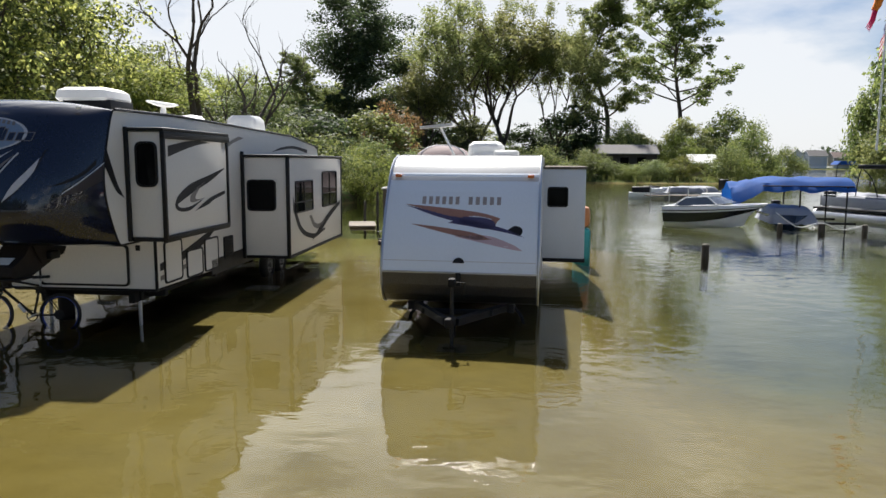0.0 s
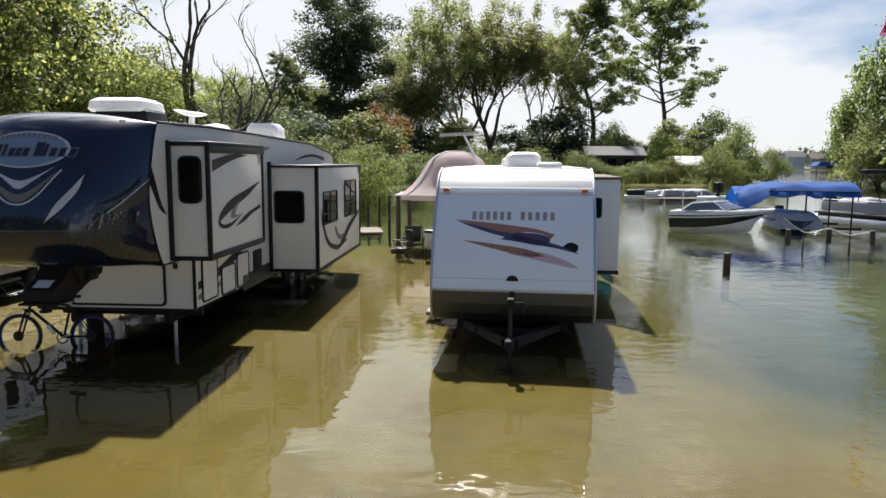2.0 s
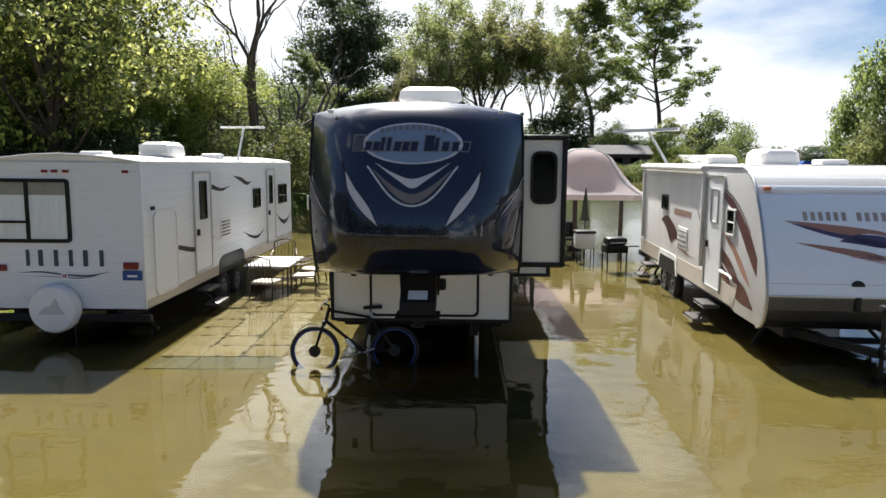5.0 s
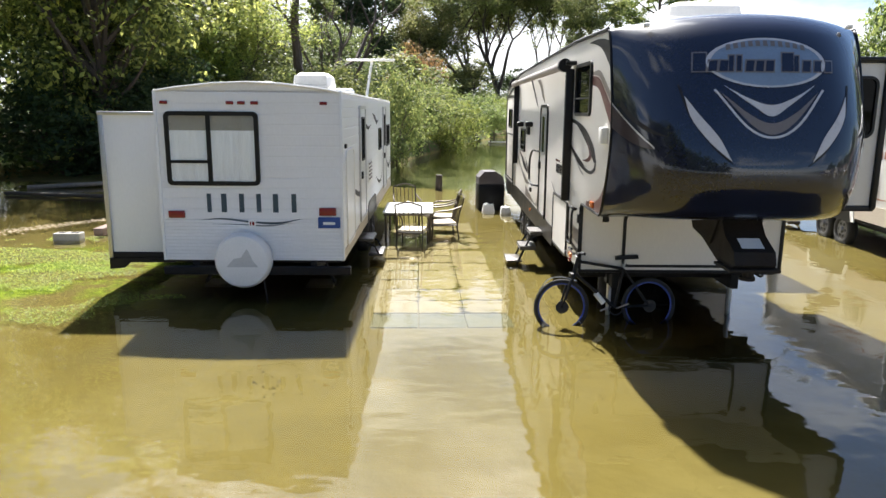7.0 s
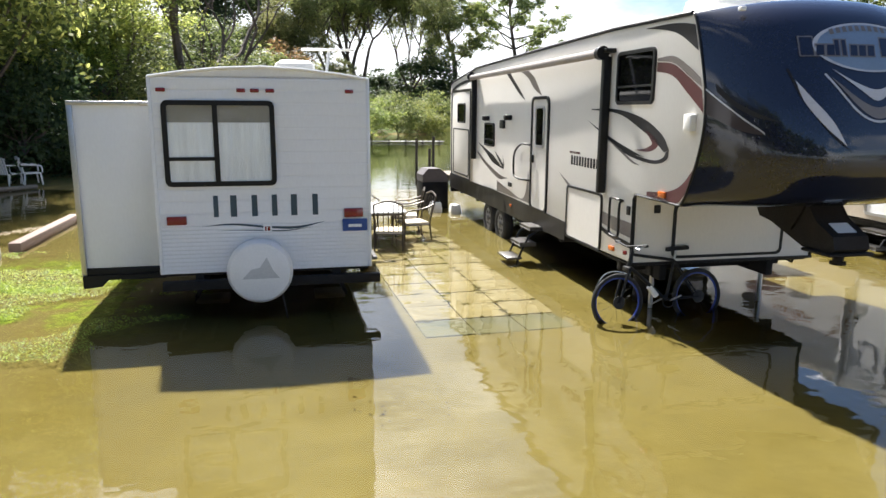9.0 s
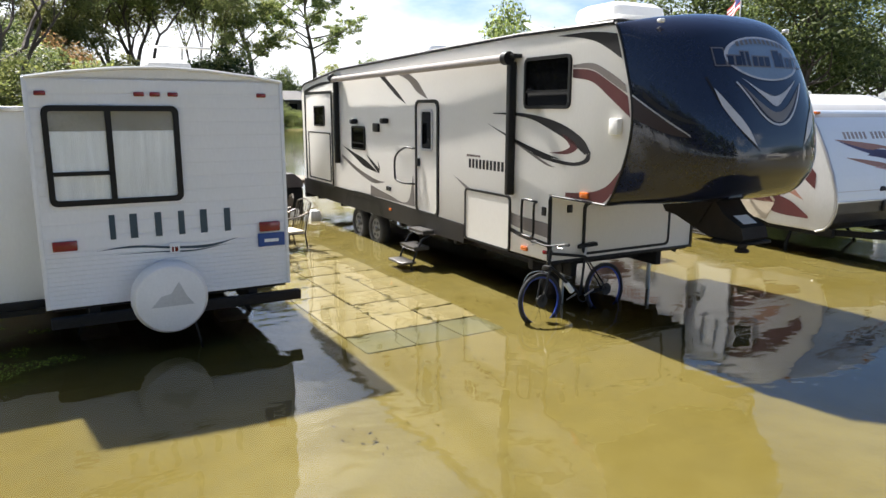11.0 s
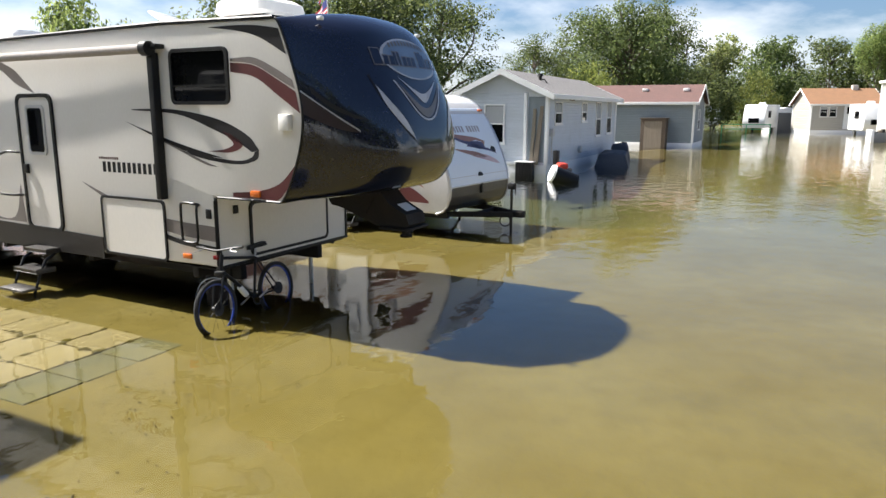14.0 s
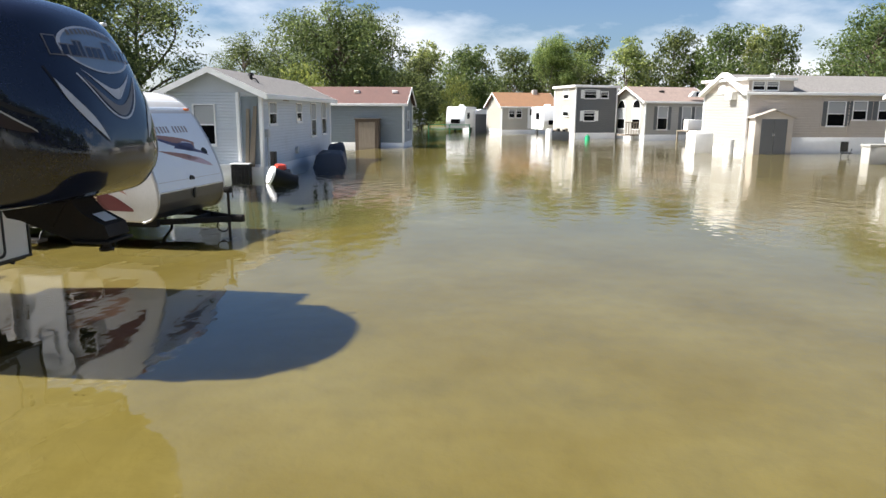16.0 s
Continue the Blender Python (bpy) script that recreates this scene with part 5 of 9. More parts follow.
# door side
SL_ = on_x(-SW, -1)
door = part("door", Shape().prism(rrect(2.05, 2.95, 0.62, 2.54, 0.05), SL_, 0.014), WHITE, ST, "white entry door")
part("door_frame", Shape().ring(rrect(2.01, 2.99, 0.58, 2.58, 0.06), rrect(2.06, 2.94, 0.63, 2.53, 0.04), SL_, 0.03), ALU, door)
framed_window(door, SL_, 2.3, 2.72, 1.75, 2.34, 0.03, 0.03, frame_mat=ALU)
part("door_handle", Shape().rbox(-SW - 0.05, -SW - 0.01, 2.8, 2.88, 1.3, 1.42, 0.01), BLACK, door)
framed_window(ST, SL_, 1.42, 1.85, 1.62, 2.06, 0.05, 0.03, frame_mat=PLASTIC_W, rails=(1.84,))
framed_window(ST, SL_, 5.9, 6.45, 1.74, 2.08, 0.04, 0.03)
vent = part("fridge_vent", Shape().prism(rrect(4.2, 4.95, 1.04, 1.48, 0.03), SL_, 0.02), PLASTIC_W, ST)
for k in range(4):
    part("vent_slat", Shape().rbox(-SW - 0.032, -SW - 0.018, 4.26, 4.89, 1.1 + k * 0.095, 1.13 + k * 0.095, 0.004), TAUPE_DECAL, vent)
bars_for_writing(ST, SL_, 4.0, 5.35, 1.7, 1.83, 10, TAN_DECAL, "side_lettering")
part("grab_rail", Shape().tube(bezier_line([(-SW, 1.9, 1.0), (-SW - 0.09, 1.8, 1.02), (-SW - 0.09, 1.3, 1.0), (-SW - 0.09, 1.2, 0.92), (-SW, 1.22, 0.86)], 5), 0.022), PLASTIC_W, ST)
graphics(ST, SL_, [
    # broad swooshes that sweep down towards the nose
    ([(2.02, 2.32), (1.6, 2.2), (1.15, 1.98), (0.72, 1.7), (0.42, 1.4)], [(2.02, 2.2), (1.6, 2.02), (1.2, 1.74), (0.8, 1.42), (0.42, 1.14)], MAROON_DECAL),
    ([(2.02, 2.36), (1.6, 2.26), (1.15, 2.05), (0.75, 1.78)], [(2.02, 2.33), (1.6, 2.22), (1.15, 2.0), (0.75, 1.74)], TAUPE_DECAL),
    ([(3.7, 2.0), (3.3, 1.72), (2.9, 1.56), (2.2, 1.42), (1.5, 1.18), (1.0, 0.84)], [(3.7, 2.0), (3.3, 1.62), (2.9, 1.42), (2.2, 1.22), (1.5, 0.98), (1.0, 0.84)], MAROON_DECAL),
    ([(3.6, 1.62), (2.9, 1.36), (2.2, 1.16), (1.5, 0.92)], [(3.6, 1.62), (2.9, 1.31), (2.2, 1.1), (1.5, 0.86)], GREY_DECAL),
    ([(2.0, 1.66), (1.5, 1.5), (1.0, 1.24), (0.6, 0.92)], [(2.0, 1.6), (1.5, 1.38), (1.05, 1.1), (0.6, 0.92)], TAN_DECAL),
    ([(3.4, 1.25), (2.7, 1.15), (1.9, 1.0), (1.2, 0.82)], [(3.4, 1.25), (2.7, 1.05), (1.9, 0.86), (1.2, 0.72)], TAN_DECAL),
    ([(1.9, 0.97), (1.4, 1.0), (0.9, 0.9), (0.5, 0.66)], [(1.9, 0.97), (1.5, 0.76), (1.1, 0.64), (0.5, 0.62)], MAROON_DECAL),
    ([(6.5, 1.5), (6.0, 1.62), (5.4, 1.5), (4.9, 1.28)], [(6.5, 1.5), (6.0, 1.34), (5.65, 1.12), (5.5, 1.06)], MAROON_DECAL),
    ([(5.6, 1.42), (5.2, 1.28), (4.7, 1.16), (4.1, 1.1)], [(5.6, 1.34), (5.2, 1.2), (4.7, 1.1), (4.1, 1.1)], MAROON_DECAL),
    ([(5.0, 1.1), (4.5, 1.04), (4.1, 0.98), (3.6, 0.98)], [(5.0, 1.02), (4.5, 0.98), (4.1, 0.95), (3.6, 0.98)], TAN_DECAL),
])
folding_steps(ST, -SW + 0.05, 2.5, -1, 0.36, 0.62)
folding_steps(ST, -SW + 0.05, 7.2, -1, 0.36, 0.62)
aw = part("awning_roll", Shape().cyl((-SW - 0.07, 3.1, 2.68), (-SW - 0.07, 8.5, 2.68), 0.055, None, 12), PLASTIC_W, ST, "rolled white awning")
for y in (3.15, 8.4):
    part("awning_arm", Shape().rbox(-SW - 0.07, -SW - 0.005, y - 0.03, y + 0.03, 0.9, 2.64, 0.01), PLASTIC_W, aw)
# slide-out on the lagoon side
s3 = part("slide_room", Shape().rbox(SW - 0.1, SW + 0.92, 4.9, 8.2, 0.55, 2.5, 0.015), WHITE, ST, "white slide-out room")
framed_window(s3, on_y(4.9), SW + 0.1, SW + 0.55, 1.68, 2.12, 0.06, 0.03)
part("slide_topper", Shape().rbox(SW, SW + 0.95, 4.87, 8.23, 2.505, 2.56, 0.015), WOOD_GREY, s3, "rusty brown slide topper")
part("slide_floor", Shape().rbox(SW - 0.05, SW + 0.94, 4.88, 8.22, 0.47, 0.55, 0.01), BLACK, s3)
# roof fittings
air_conditioner(ST, 0.1, 3.7, 2.75, 0.7, 0.95, 0.3)
air_conditioner(ST, -0.1, 6.2, 2.75, 0.65, 0.65, 0.22)
part("roof_vent", Shape().rbox(0.35, 0.8, 2.2, 2.65, 2.75, 2.86, 0.05), PLASTIC_W, ST)
ant = part("antenna", Shape().tube([(-1.0, 7.15, 2.75), (-1.42, 7.4, 3.52)], 0.032), PLASTIC_W, ST, "raised white television antenna")
part("antenna_wing", Shape().tube([(-2.1, 8.3, 3.56), (-1.5, 7.36, 3.55), (-0.95, 6.45, 3.54)], 0.05, 4), PLASTIC_W, ant)
part("roof_membrane", Shape().rbox(-1.18, 1.18, 1.4, 8.6, 2.752, 2.765, 0.004), ROOFMEM, ST)

# ---- white ribbed travel trailer seen from its rear ----
LA = thing("travel_trailer", pose(-12.13, 11.55, 0, 0, 0, -0.3), "white ribbed travel trailer with rear window and covered spare wheel", "camper")
LW = 1.21


def ribbed(x0, x1, z0, z1, pitch, depth, at):
    """A wall skin of horizontal ribs."""
    s = Shape()
    n = max(1, round((z1 - z0) / pitch))
    rows = []
    for k in range(n):
        a = z0 + (z1 - z0) * k / n
        h = (z1 - z0) / n
        rows += [(a, 0.0), (a + h * 0.12, depth), (a + h * 0.88, depth)]
    rows.append((z1, 0.0))
    for (a, p), (b, q) in zip(rows, rows[1:]):
        s.add([at(x0, a, p), at(x1, a, p), at(x1, b, q), at(x0, b, q)], [(0, 1, 2, 3)])
    return s


part("body", profile_body([(0, 0.5), (0, 2.76), (9.7, 2.7), (9.7, 0.5)], -LW, LW, 0.015), WHITE, LA, "white ribbed aluminium walls")
crown = [(-LW, 2.74), (-0.9, 2.79), (-0.45, 2.84), (0, 2.86), (0.45, 2.84), (0.9, 2.79), (LW, 2.74)]
s = Shape().prism(crown, on_y(0.0, 1), 9.7)
part("roof", s, ROOFMEM, LA, "white crowned roof")
RE = on_y(0.0)
part("rear_skin", ribbed(-LW + 0.01, LW - 0.01, 0.5, 1.06, 0.047, 0.008, RE), WHITE, LA)
part("rear_skin", ribbed(-LW + 0.01, LW - 0.01, 1.065, 2.74, 0.14, 0.004, RE), WHITE, LA)
for k in (-1, 1):
    part("corner_trim", Shape().rbox(k * LW - 0.02, k * LW + 0.02, -0.02, 0.02, 0.5, 2.75, 0.008), WHITE, LA)
    part("roof_trim", Shape().tube([(k * LW, 0, 2.75), (k * LW, 9.7, 2.7)], 0.02), PLASTIC_W, LA)
part("rear_trim", Shape().tube([(x, -0.01, z + 0.005) for x, z in crown], 0.018), PLASTIC_W, LA)
win = part("rear_window", Shape().ring(rrect(-1.1, 0.13, 1.52, 2.49, 0.07), rrect(-1.045, 0.075, 1.575, 2.435, 0.03), RE, 0.035), BLACK, LA, "black-framed rear window with white curtains")
part("mullion", Shape().prism(rrect(-0.555, -0.5, 1.55, 2.46, 0.005), RE, 0.03), BLACK, win)
part("rail", Shape().prism(rrect(-1.06, -0.53, 1.815, 1.855, 0.005), RE, 0.03), BLACK, win)
pane_sheet = bpy.data.meshes.new("pane")
pane_sheet.from_pydata([(-1.06, -0.018, 1.56), (0.09, -0.018, 1.56), (0.09, -0.018, 2.45), (-1.06, -0.018, 2.45)], [], [(0, 1, 2, 3)])
part("pane", pane_sheet, PANE_CLEAR, win).visible_shadow = False
# curtains close behind the glass
s = Shape()
for x0, x1 in ((-1.05, -0.55), (-0.5, 0.07)):
    n = 22
    for k in range(n):
        a, b = x0 + (x1 - x0) * k / n, x0 + (x1 - x0) * (k + 1) / n
        g = lambda u: -0.0105 + 0.004 * math.sin(u * 62) * math.cos(u * 17)
        s.add([(a, g(a), 1.57), (b, g(b), 1.57), (b, g(b), 2.24), (a, g(a), 2.24)], [(0, 1, 2, 3)])
part("curtain", s, CURTAIN, win, "white curtain with faint stripes")
part("blind", Shape().box(-1.05, 0.075, -0.009, -0.0045, 2.245, 2.44), TAUPE_BLIND, win)
for u, w in ((-0.63, 0.17), (-0.44, 0.22), (-0.2, 0.2), (0.03, 0.19), (0.25, 0.22), (0.5, 0.2)):
    part("letter_bar", Shape().prism([(u + 0.03, 1.16), (u + 0.03 + w * 0.32, 1.16), (u + 0.03 + w * 0.32, 1.41), (u + 0.03, 1.41)], RE, 0.012), TEAL_DECAL, LA, "dark teal bar of model lettering")
graphics(LA, on_y(-0.006), [
    ([(-0.75, 1.05), (-0.4, 1.08), (0.0, 1.04), (0.35, 1.03), (0.68, 1.08)], [(-0.75, 1.05), (-0.4, 1.06), (0.0, 1.015), (0.35, 1.0), (0.68, 1.08)], TEAL_DECAL),
    ([(-0.6, 1.0), (-0.2, 1.0), (0.2, 0.985), (0.55, 1.02)], [(-0.6, 1.0), (-0.2, 0.99), (0.2, 0.97), (0.55, 1.02)], TEAL_DECAL),
])
part("tail_light", Shape().rbox(-1.12, -0.9, -0.04, 0, 1.08, 1.18, 0.012), RED_LENS, LA, "red tail light")
part("tail_light", Shape().rbox(0.9, 1.13, -0.045, 0, 1.12, 1.23, 0.012), RED_LENS, LA, "red tail light")
plate = part("number_plate", Shape().rbox(0.88, 1.18, -0.03, -0.015, 0.95, 1.1, 0.01), BLUE_PLATE, LA, "blue number plate")
part("plate_bars", Shape().box(0.95, 1.11, -0.034, -0.03, 1.0, 1.035), WHITE_PAINT, plate)
for x in (-1.09, -0.23, -0.08, 0.09, 0.99):
    part("marker_light", Shape().rbox(x - 0.05, x + 0.05, -0.03, 0, 2.58, 2.625, 0.01), RED_LENS, LA)
# spare wheel under a white cover
s = Shape()
prof = [(0.0, -0.3), (0.27, -0.3), (0.34, -0.28), (0.375, -0.22), (0.375, -0.1), (0.34, -0.04)]
n = 32
for r, y in prof:
    s.v += [(-0.1 + r * math.cos(a), y, 0.54 + r * math.sin(a)) for a in np.linspace(0, 2 * math.pi, n, endpoint=False)]
s.f = [(k * n + i, k * n + (i + 1) % n, (k + 1) * n + (i + 1) % n, (k + 1) * n + i) for k in range(len(prof) - 1) for i in range(n)]
spare = part("spare_wheel", s, PLASTIC_W, LA, "spare wheel under white vinyl cover")
part("cover_print", Shape().prism([(-0.3, 0.47), (0.12, 0.47), (0.05, 0.56), (-0.02, 0.72), (-0.1, 0.6), (-0.2, 0.58)], on_y(-0.3), 0.004), PRINT_GREY, spare, "faded grey printed picture")
sign = part("site_sign", Shape().rbox(-0.05, 0.05, -0.05, -0.04, 0.98, 1.08, 0.004), WHITE_PAINT, LA, "small white sign")
part("sign_bar", Shape().box(-0.03, -0.012, -0.054, -0.05, 0.99, 1.04).box(0.0, 0.03, -0.054, -0.05, 0.99, 1.04), RED_LENS, sign)
part("spare_post", Shape().rbox(-0.13, -0.07, -0.06, 0.0, 0.2, 0.6, 0.01), CHASSIS, LA)
part("bumper", Shape().rbox(-1.2, 1.32, -0.12, -0.02, 0.32, 0.43, 0.012), CHASSIS, LA, "dark steel bumper tube")
part("drain_pipe", Shape().cyl((0.12, -0.1, 0.36), (0.2, -0.16, -0.1), 0.012, None, 6), CHASSIS, LA)
for k in (-1, 1):
    part("chassis_rail", Shape().rbox(k * 0.8 - 0.05, k * 0.8 + 0.05, 0.0, 9.7, 0.3, 0.5, 0.01), CHASSIS, LA)
    for y in (3.75, 4.65):
        wheel(LA, k * 1.1, y, 0.15, k, 0.36)
    part("wheel_well", Shape().prism([(3.3, 0.5), (5.1, 0.5), (5.0, 0.78), (4.8, 0.85), (3.6, 0.85), (3.4, 0.78)], on_x(k * LW, k), 0.02), BLACK, LA)
    part("stabiliser", Shape().tube([(k * 0.8, 0.9, 0.3), (k * 0.95, 0.85, 0.0), (k * 1.0, 0.85, -0.28)], 0.03, 5), CHASSIS, LA)
    part("blocking", Shape().rbox(k * 0.75 - 0.2, k * 0.75 + 0.2, 0.7, 1.1, -0.3, -0.02, 0.02), CONCRETE, LA)
part("underbelly", Shape().box(-1.18, 1.18, 0.02, 9.6, 0.47, 0.495), CHASSIS, LA)
# door side
LR = on_x(LW, 1)
part("side_skin", ribbed(0.02, 9.68, 1.05, 2.68, 0.14, 0.004, LR), WHITE, LA)
part("side_skin", ribbed(0.02, 9.68, 0.72, 1.045, 0.047, 0.008, LR), WHITE, LA)
part("lower_panel", Shape().prism([(0.05, 0.5), (9.65, 0.5), (9.65, 0.76), (6.0, 0.76), (0.05, 0.62)], LR, 0.012), TANSKIRT, LA, "tan lower side panel")
for y0, y1, wy0, wy1 in ((2.1, 2.95, 2.36, 2.72), (7.05, 7.8, 7.25, 7.55)):
    d = part("door", Shape().prism(rrect(y0, y1, 0.72, 2.55, 0.05), LR, 0.02), WHITE, LA, "white side door")
    part("door_frame", Shape().ring(rrect(y0 - 0.03, y1 + 0.03, 0.69, 2.58, 0.06), rrect(y0 + 0.02, y1 - 0.02, 0.74, 2.53, 0.04), LR, 0.035), ALU, d)
    framed_window(d, on_x(LW + 0.01, 1), wy0, wy1, 1.68, 2.4, 0.03, 0.03)
    part("door_handle", Shape().rbox(LW + 0.02, LW + 0.06, y0 + 0.08, y0 + 0.16, 1.4, 1.52, 0.01), BLACK, d)
hat = part("storage_door", Shape().prism(rrect(0.38, 1.25, 0.65, 1.95, 0.12), LR, 0.018), WHITE, LA)
part("storage_trim", Shape().ring(rrect(0.36, 1.27, 0.63, 1.97, 0.13), rrect(0.39, 1.24, 0.66, 1.94, 0.11), LR, 0.028), PLASTIC_W, hat)
framed_window(LA, LR, 5.85, 6.45, 1.66, 2.12, 0.04, 0.03)
framed_window(LA, LR, 8.2, 9.1, 1.62, 2.14, 0.04, 0.03, mullions=(8.65,))
vent = part("fridge_vent", Shape().prism(rrect(3.5, 4.1, 1.2, 1.6, 0.03), LR, 0.02), PLASTIC_W, LA)
for k in range(5):
    part("vent_slat", Shape().rbox(LW + 0.02, LW + 0.035, 3.55, 4.05, 1.25 + k * 0.068, 1.28 + k * 0.068, 0.004), TAUPE_DECAL, vent)
part("outlet_cover", Shape().rbox(LW, LW + 0.03, 0.3, 0.42, 2.0, 2.06, 0.01), BLACK, LA)
graphics(LA, on_x(LW + 0.006, 1), [
    ([(0.4, 1.4), (1.2, 1.35), (2.2, 1.2), (3.2, 1.3)], [(0.4, 1.4), (1.2, 1.28), (2.2, 1.12), (3.2, 1.3)], GREY_DECAL),
    ([(2.0, 2.4), (2.8, 2.36), (3.6, 2.22), (4.2, 2.25)], [(2.0, 2.4), (2.8, 2.26), (3.6, 2.16), (4.2, 2.25)], GREY_DECAL),
    ([(4.4, 2.45), (5.0, 2.4), (5.4, 2.3), (5.8, 2.3)], [(4.4, 2.45), (5.0, 2.3), (5.4, 2.22), (5.8, 2.3)], GREY_DECAL),
    ([(5.0, 1.2), (5.6, 1.06), (6.2, 1.0), (6.9, 1.15)], [(5.0, 1.2), (5.6, 1.0), (6.2, 0.94), (6.9, 1.15)], GREY_DECAL),
    ([(7.9, 1.4), (8.5, 1.2), (9.0, 1.15), (9.6, 1.3)], [(7.9, 1.4), (8.5, 1.1), (9.0, 1.05), (9.6, 1.3)], GREY_DECAL),
])
folding_steps(LA, LW - 0.05, 2.5, 1, 0.4, 0.62)
# slide-out on the bank side
s4 = part("slide_room", Shape().rbox(-2.17, -LW + 0.1, 0.5, 4.6, 0.5, 2.44, 0.015), WHITE, LA, "off-white slide-out room")
part("slide_edge", Shape().rbox(-2.2, -2.14, 0.47, 0.53, 0.42, 2.47, 0.008), ALU, s4)
part("slide_edge", Shape().rbox(-2.2, -LW, 0.46, 0.52, 2.43, 2.48, 0.008), ALU, s4)
part("slide_floor", Shape().rbox(-2.19, -LW + 0.05, 0.48, 4.62, 0.4, 0.5, 0.01), BLACK, s4)
part("slide_bracket", Shape().prism([(-2.19, 0.42), (-1.25, 0.42), (-1.25, 0.36), (-1.9, 0.36), (-1.98, 0.28), (-2.19, 0.26)], on_y(0.5), 0.05), BLACK, s4)
# roof fittings
air_conditioner(LA, 0.42, 2.75, 2.84, 0.62, 0.8, 0.27, ribs=False)
part("vent_grille", Shape().rbox(0.16, 0.68, 2.335, 2.35, 2.9, 3.06, 0.006), PRINT_GREY, LA)
part("roof_vent", Shape().rbox(-0.35, 0.05, 1.2, 1.6, 2.83, 2.92, 0.04), PLASTIC_W, LA)
part("roof_vent", Shape().rbox(0.4, 0.8, 4.8, 5.2, 2.8, 2.92, 0.04), PLASTIC_W, LA)
ant = part("antenna", Shape().tube([(1.02, 5.4, 2.76), (1.12, 5.6, 3.5)], 0.028), PLASTIC_W, LA, "raised white television antenna")
part("antenna_wing", Shape().rbox(0.6, 1.6, 5.53, 5.67, 3.5, 3.54, 0.015), PLASTIC_W, ant)

# ---- houses along the flooded lane ----
SIDING_BLUE = material("pale_blue_vinyl_siding", (0.54, 0.58, 0.64), 0.5, vary=0.06, scale=1, stain=(0.3, 0.29, 0.25), stain_amount=0.15)
SIDING_GREY = material("blue_grey_siding", (0.2, 0.235, 0.26), 0.55, vary=0.08)
SIDING_DARK = material("charcoal_siding", (0.11, 0.115, 0.12), 0.55, vary=0.1)
SIDING_BEIGE = material("beige_vinyl_siding", (0.47, 0.42, 0.37), 0.5, vary=0.06)
SIDING_CREAM = material("cream_siding", (0.39, 0.37, 0.325), 0.5, vary=0.05)
SIDING_WHITE = material("white_vinyl_siding", (0.34, 0.33, 0.305), 0.5, vary=0.05)
ROOF_GREY = material("grey_shingles", (0.17, 0.16, 0.15), 0.9, vary=0.35, scale=2, fine=9, bump=0.6, bump_scale=12, stretch=(3, 3, 1))
ROOF_RED = material("brown_red_shingles", (0.105, 0.056, 0.047), 0.9, vary=0.25, scale=2, fine=9, bump=0.6, bump_scale=12)
ROOF_ORANGE = material("orange_brown_shingles", (0.21, 0.11, 0.055), 0.9, vary=0.2, scale=2, fine=9, bump=0.6, bump_scale=12)
ROOF_BROWN = material("mottled_brown_shingles", (0.22, 0.165, 0.14), 0.9, vary=0.25, scale=2, fine=9, bump=0.6, bump_scale=12)
BLIND = material("window_blind", (0.36, 0.37, 0.38), 0.7, vary=0.05)


def house_window(parent, at, u0, u1, v0, v1, shutters=None, blind=0.5, arch=False):
    """A white sash window: frame, sill, two panes, a blind behind the upper sash."""
    w = part("window", Shape().ring(rrect(u0 - 0.06, u1 + 0.06, v0 - 0.06, v1 + 0.06, 0.005, 1), rrect(u0, u1, v0, v1, 0.005, 1), at, 0.06), WHITE_PAINT, parent)
    part("pane", Shape().prism([(u0, v0), (u1, v0), (u1, v1), (u0, v1)], at, 0.02), WINDOW, w)
    vm = v0 + (v1 - v0) * (1 - blind)
    if blind > 0:
        part("blind", Shape().prism([(u0 + 0.02, vm + 0.02), (u1 - 0.02, vm + 0.02), (u1 - 0.02, v1 - 0.02), (u0 + 0.02, v1 - 0.02)], at, 0.026), BLIND, w)
    part("sash_rail", Shape().prism([(u0, (v0 + v1) / 2 - 0.025), (u1, (v0 + v1) / 2 - 0.025), (u1, (v0 + v1) / 2 + 0.025), (u0, (v0 + v1) / 2 + 0.025)], at, 0.045), WHITE_PAINT, w)
    part("sill", Shape().prism([(u0 - 0.08, v0 - 0.1), (u1 + 0.08, v0 - 0.1), (u1 + 0.08, v0 - 0.05), (u0 - 0.08, v0 - 0.05)], at, 0.09), WHITE_PAINT, w)
    if arch:
        cu, r = (u0 + u1) / 2, (u1 - u0) / 2
        part("arch_frame", Shape().prism(arc(cu, v1 + 0.12, r + 0.08, r + 0.1, 0, 180, 12), at, 0.05), WHITE_PAINT, w)
        part("arch_pane", Shape().prism(arc(cu, v1 + 0.14, r - 0.03, r, 0, 180, 12), at, 0.056), WINDOW, w)
    if shutters:
        for a, b in ((u0 - 0.42, u0 - 0.08), (u1 + 0.08, u1 + 0.42)):
            sh = part("shutter", Shape().prism([(a, v0 - 0.03), (b, v0 - 0.03), (b, v1 + 0.03), (a, v1 + 0.03)], at, 0.04), shutters, w)
            for k in range(6):
                z = v0 + (v1 - v0) * (k + 0.5) / 6
                part("shutter_slat", Shape().prism([(a + 0.05, z - 0.03), (b - 0.05, z - 0.03), (b - 0.05, z + 0.03), (a + 0.05, z + 0.03)], at, 0.052), shutters, sh)
    return w


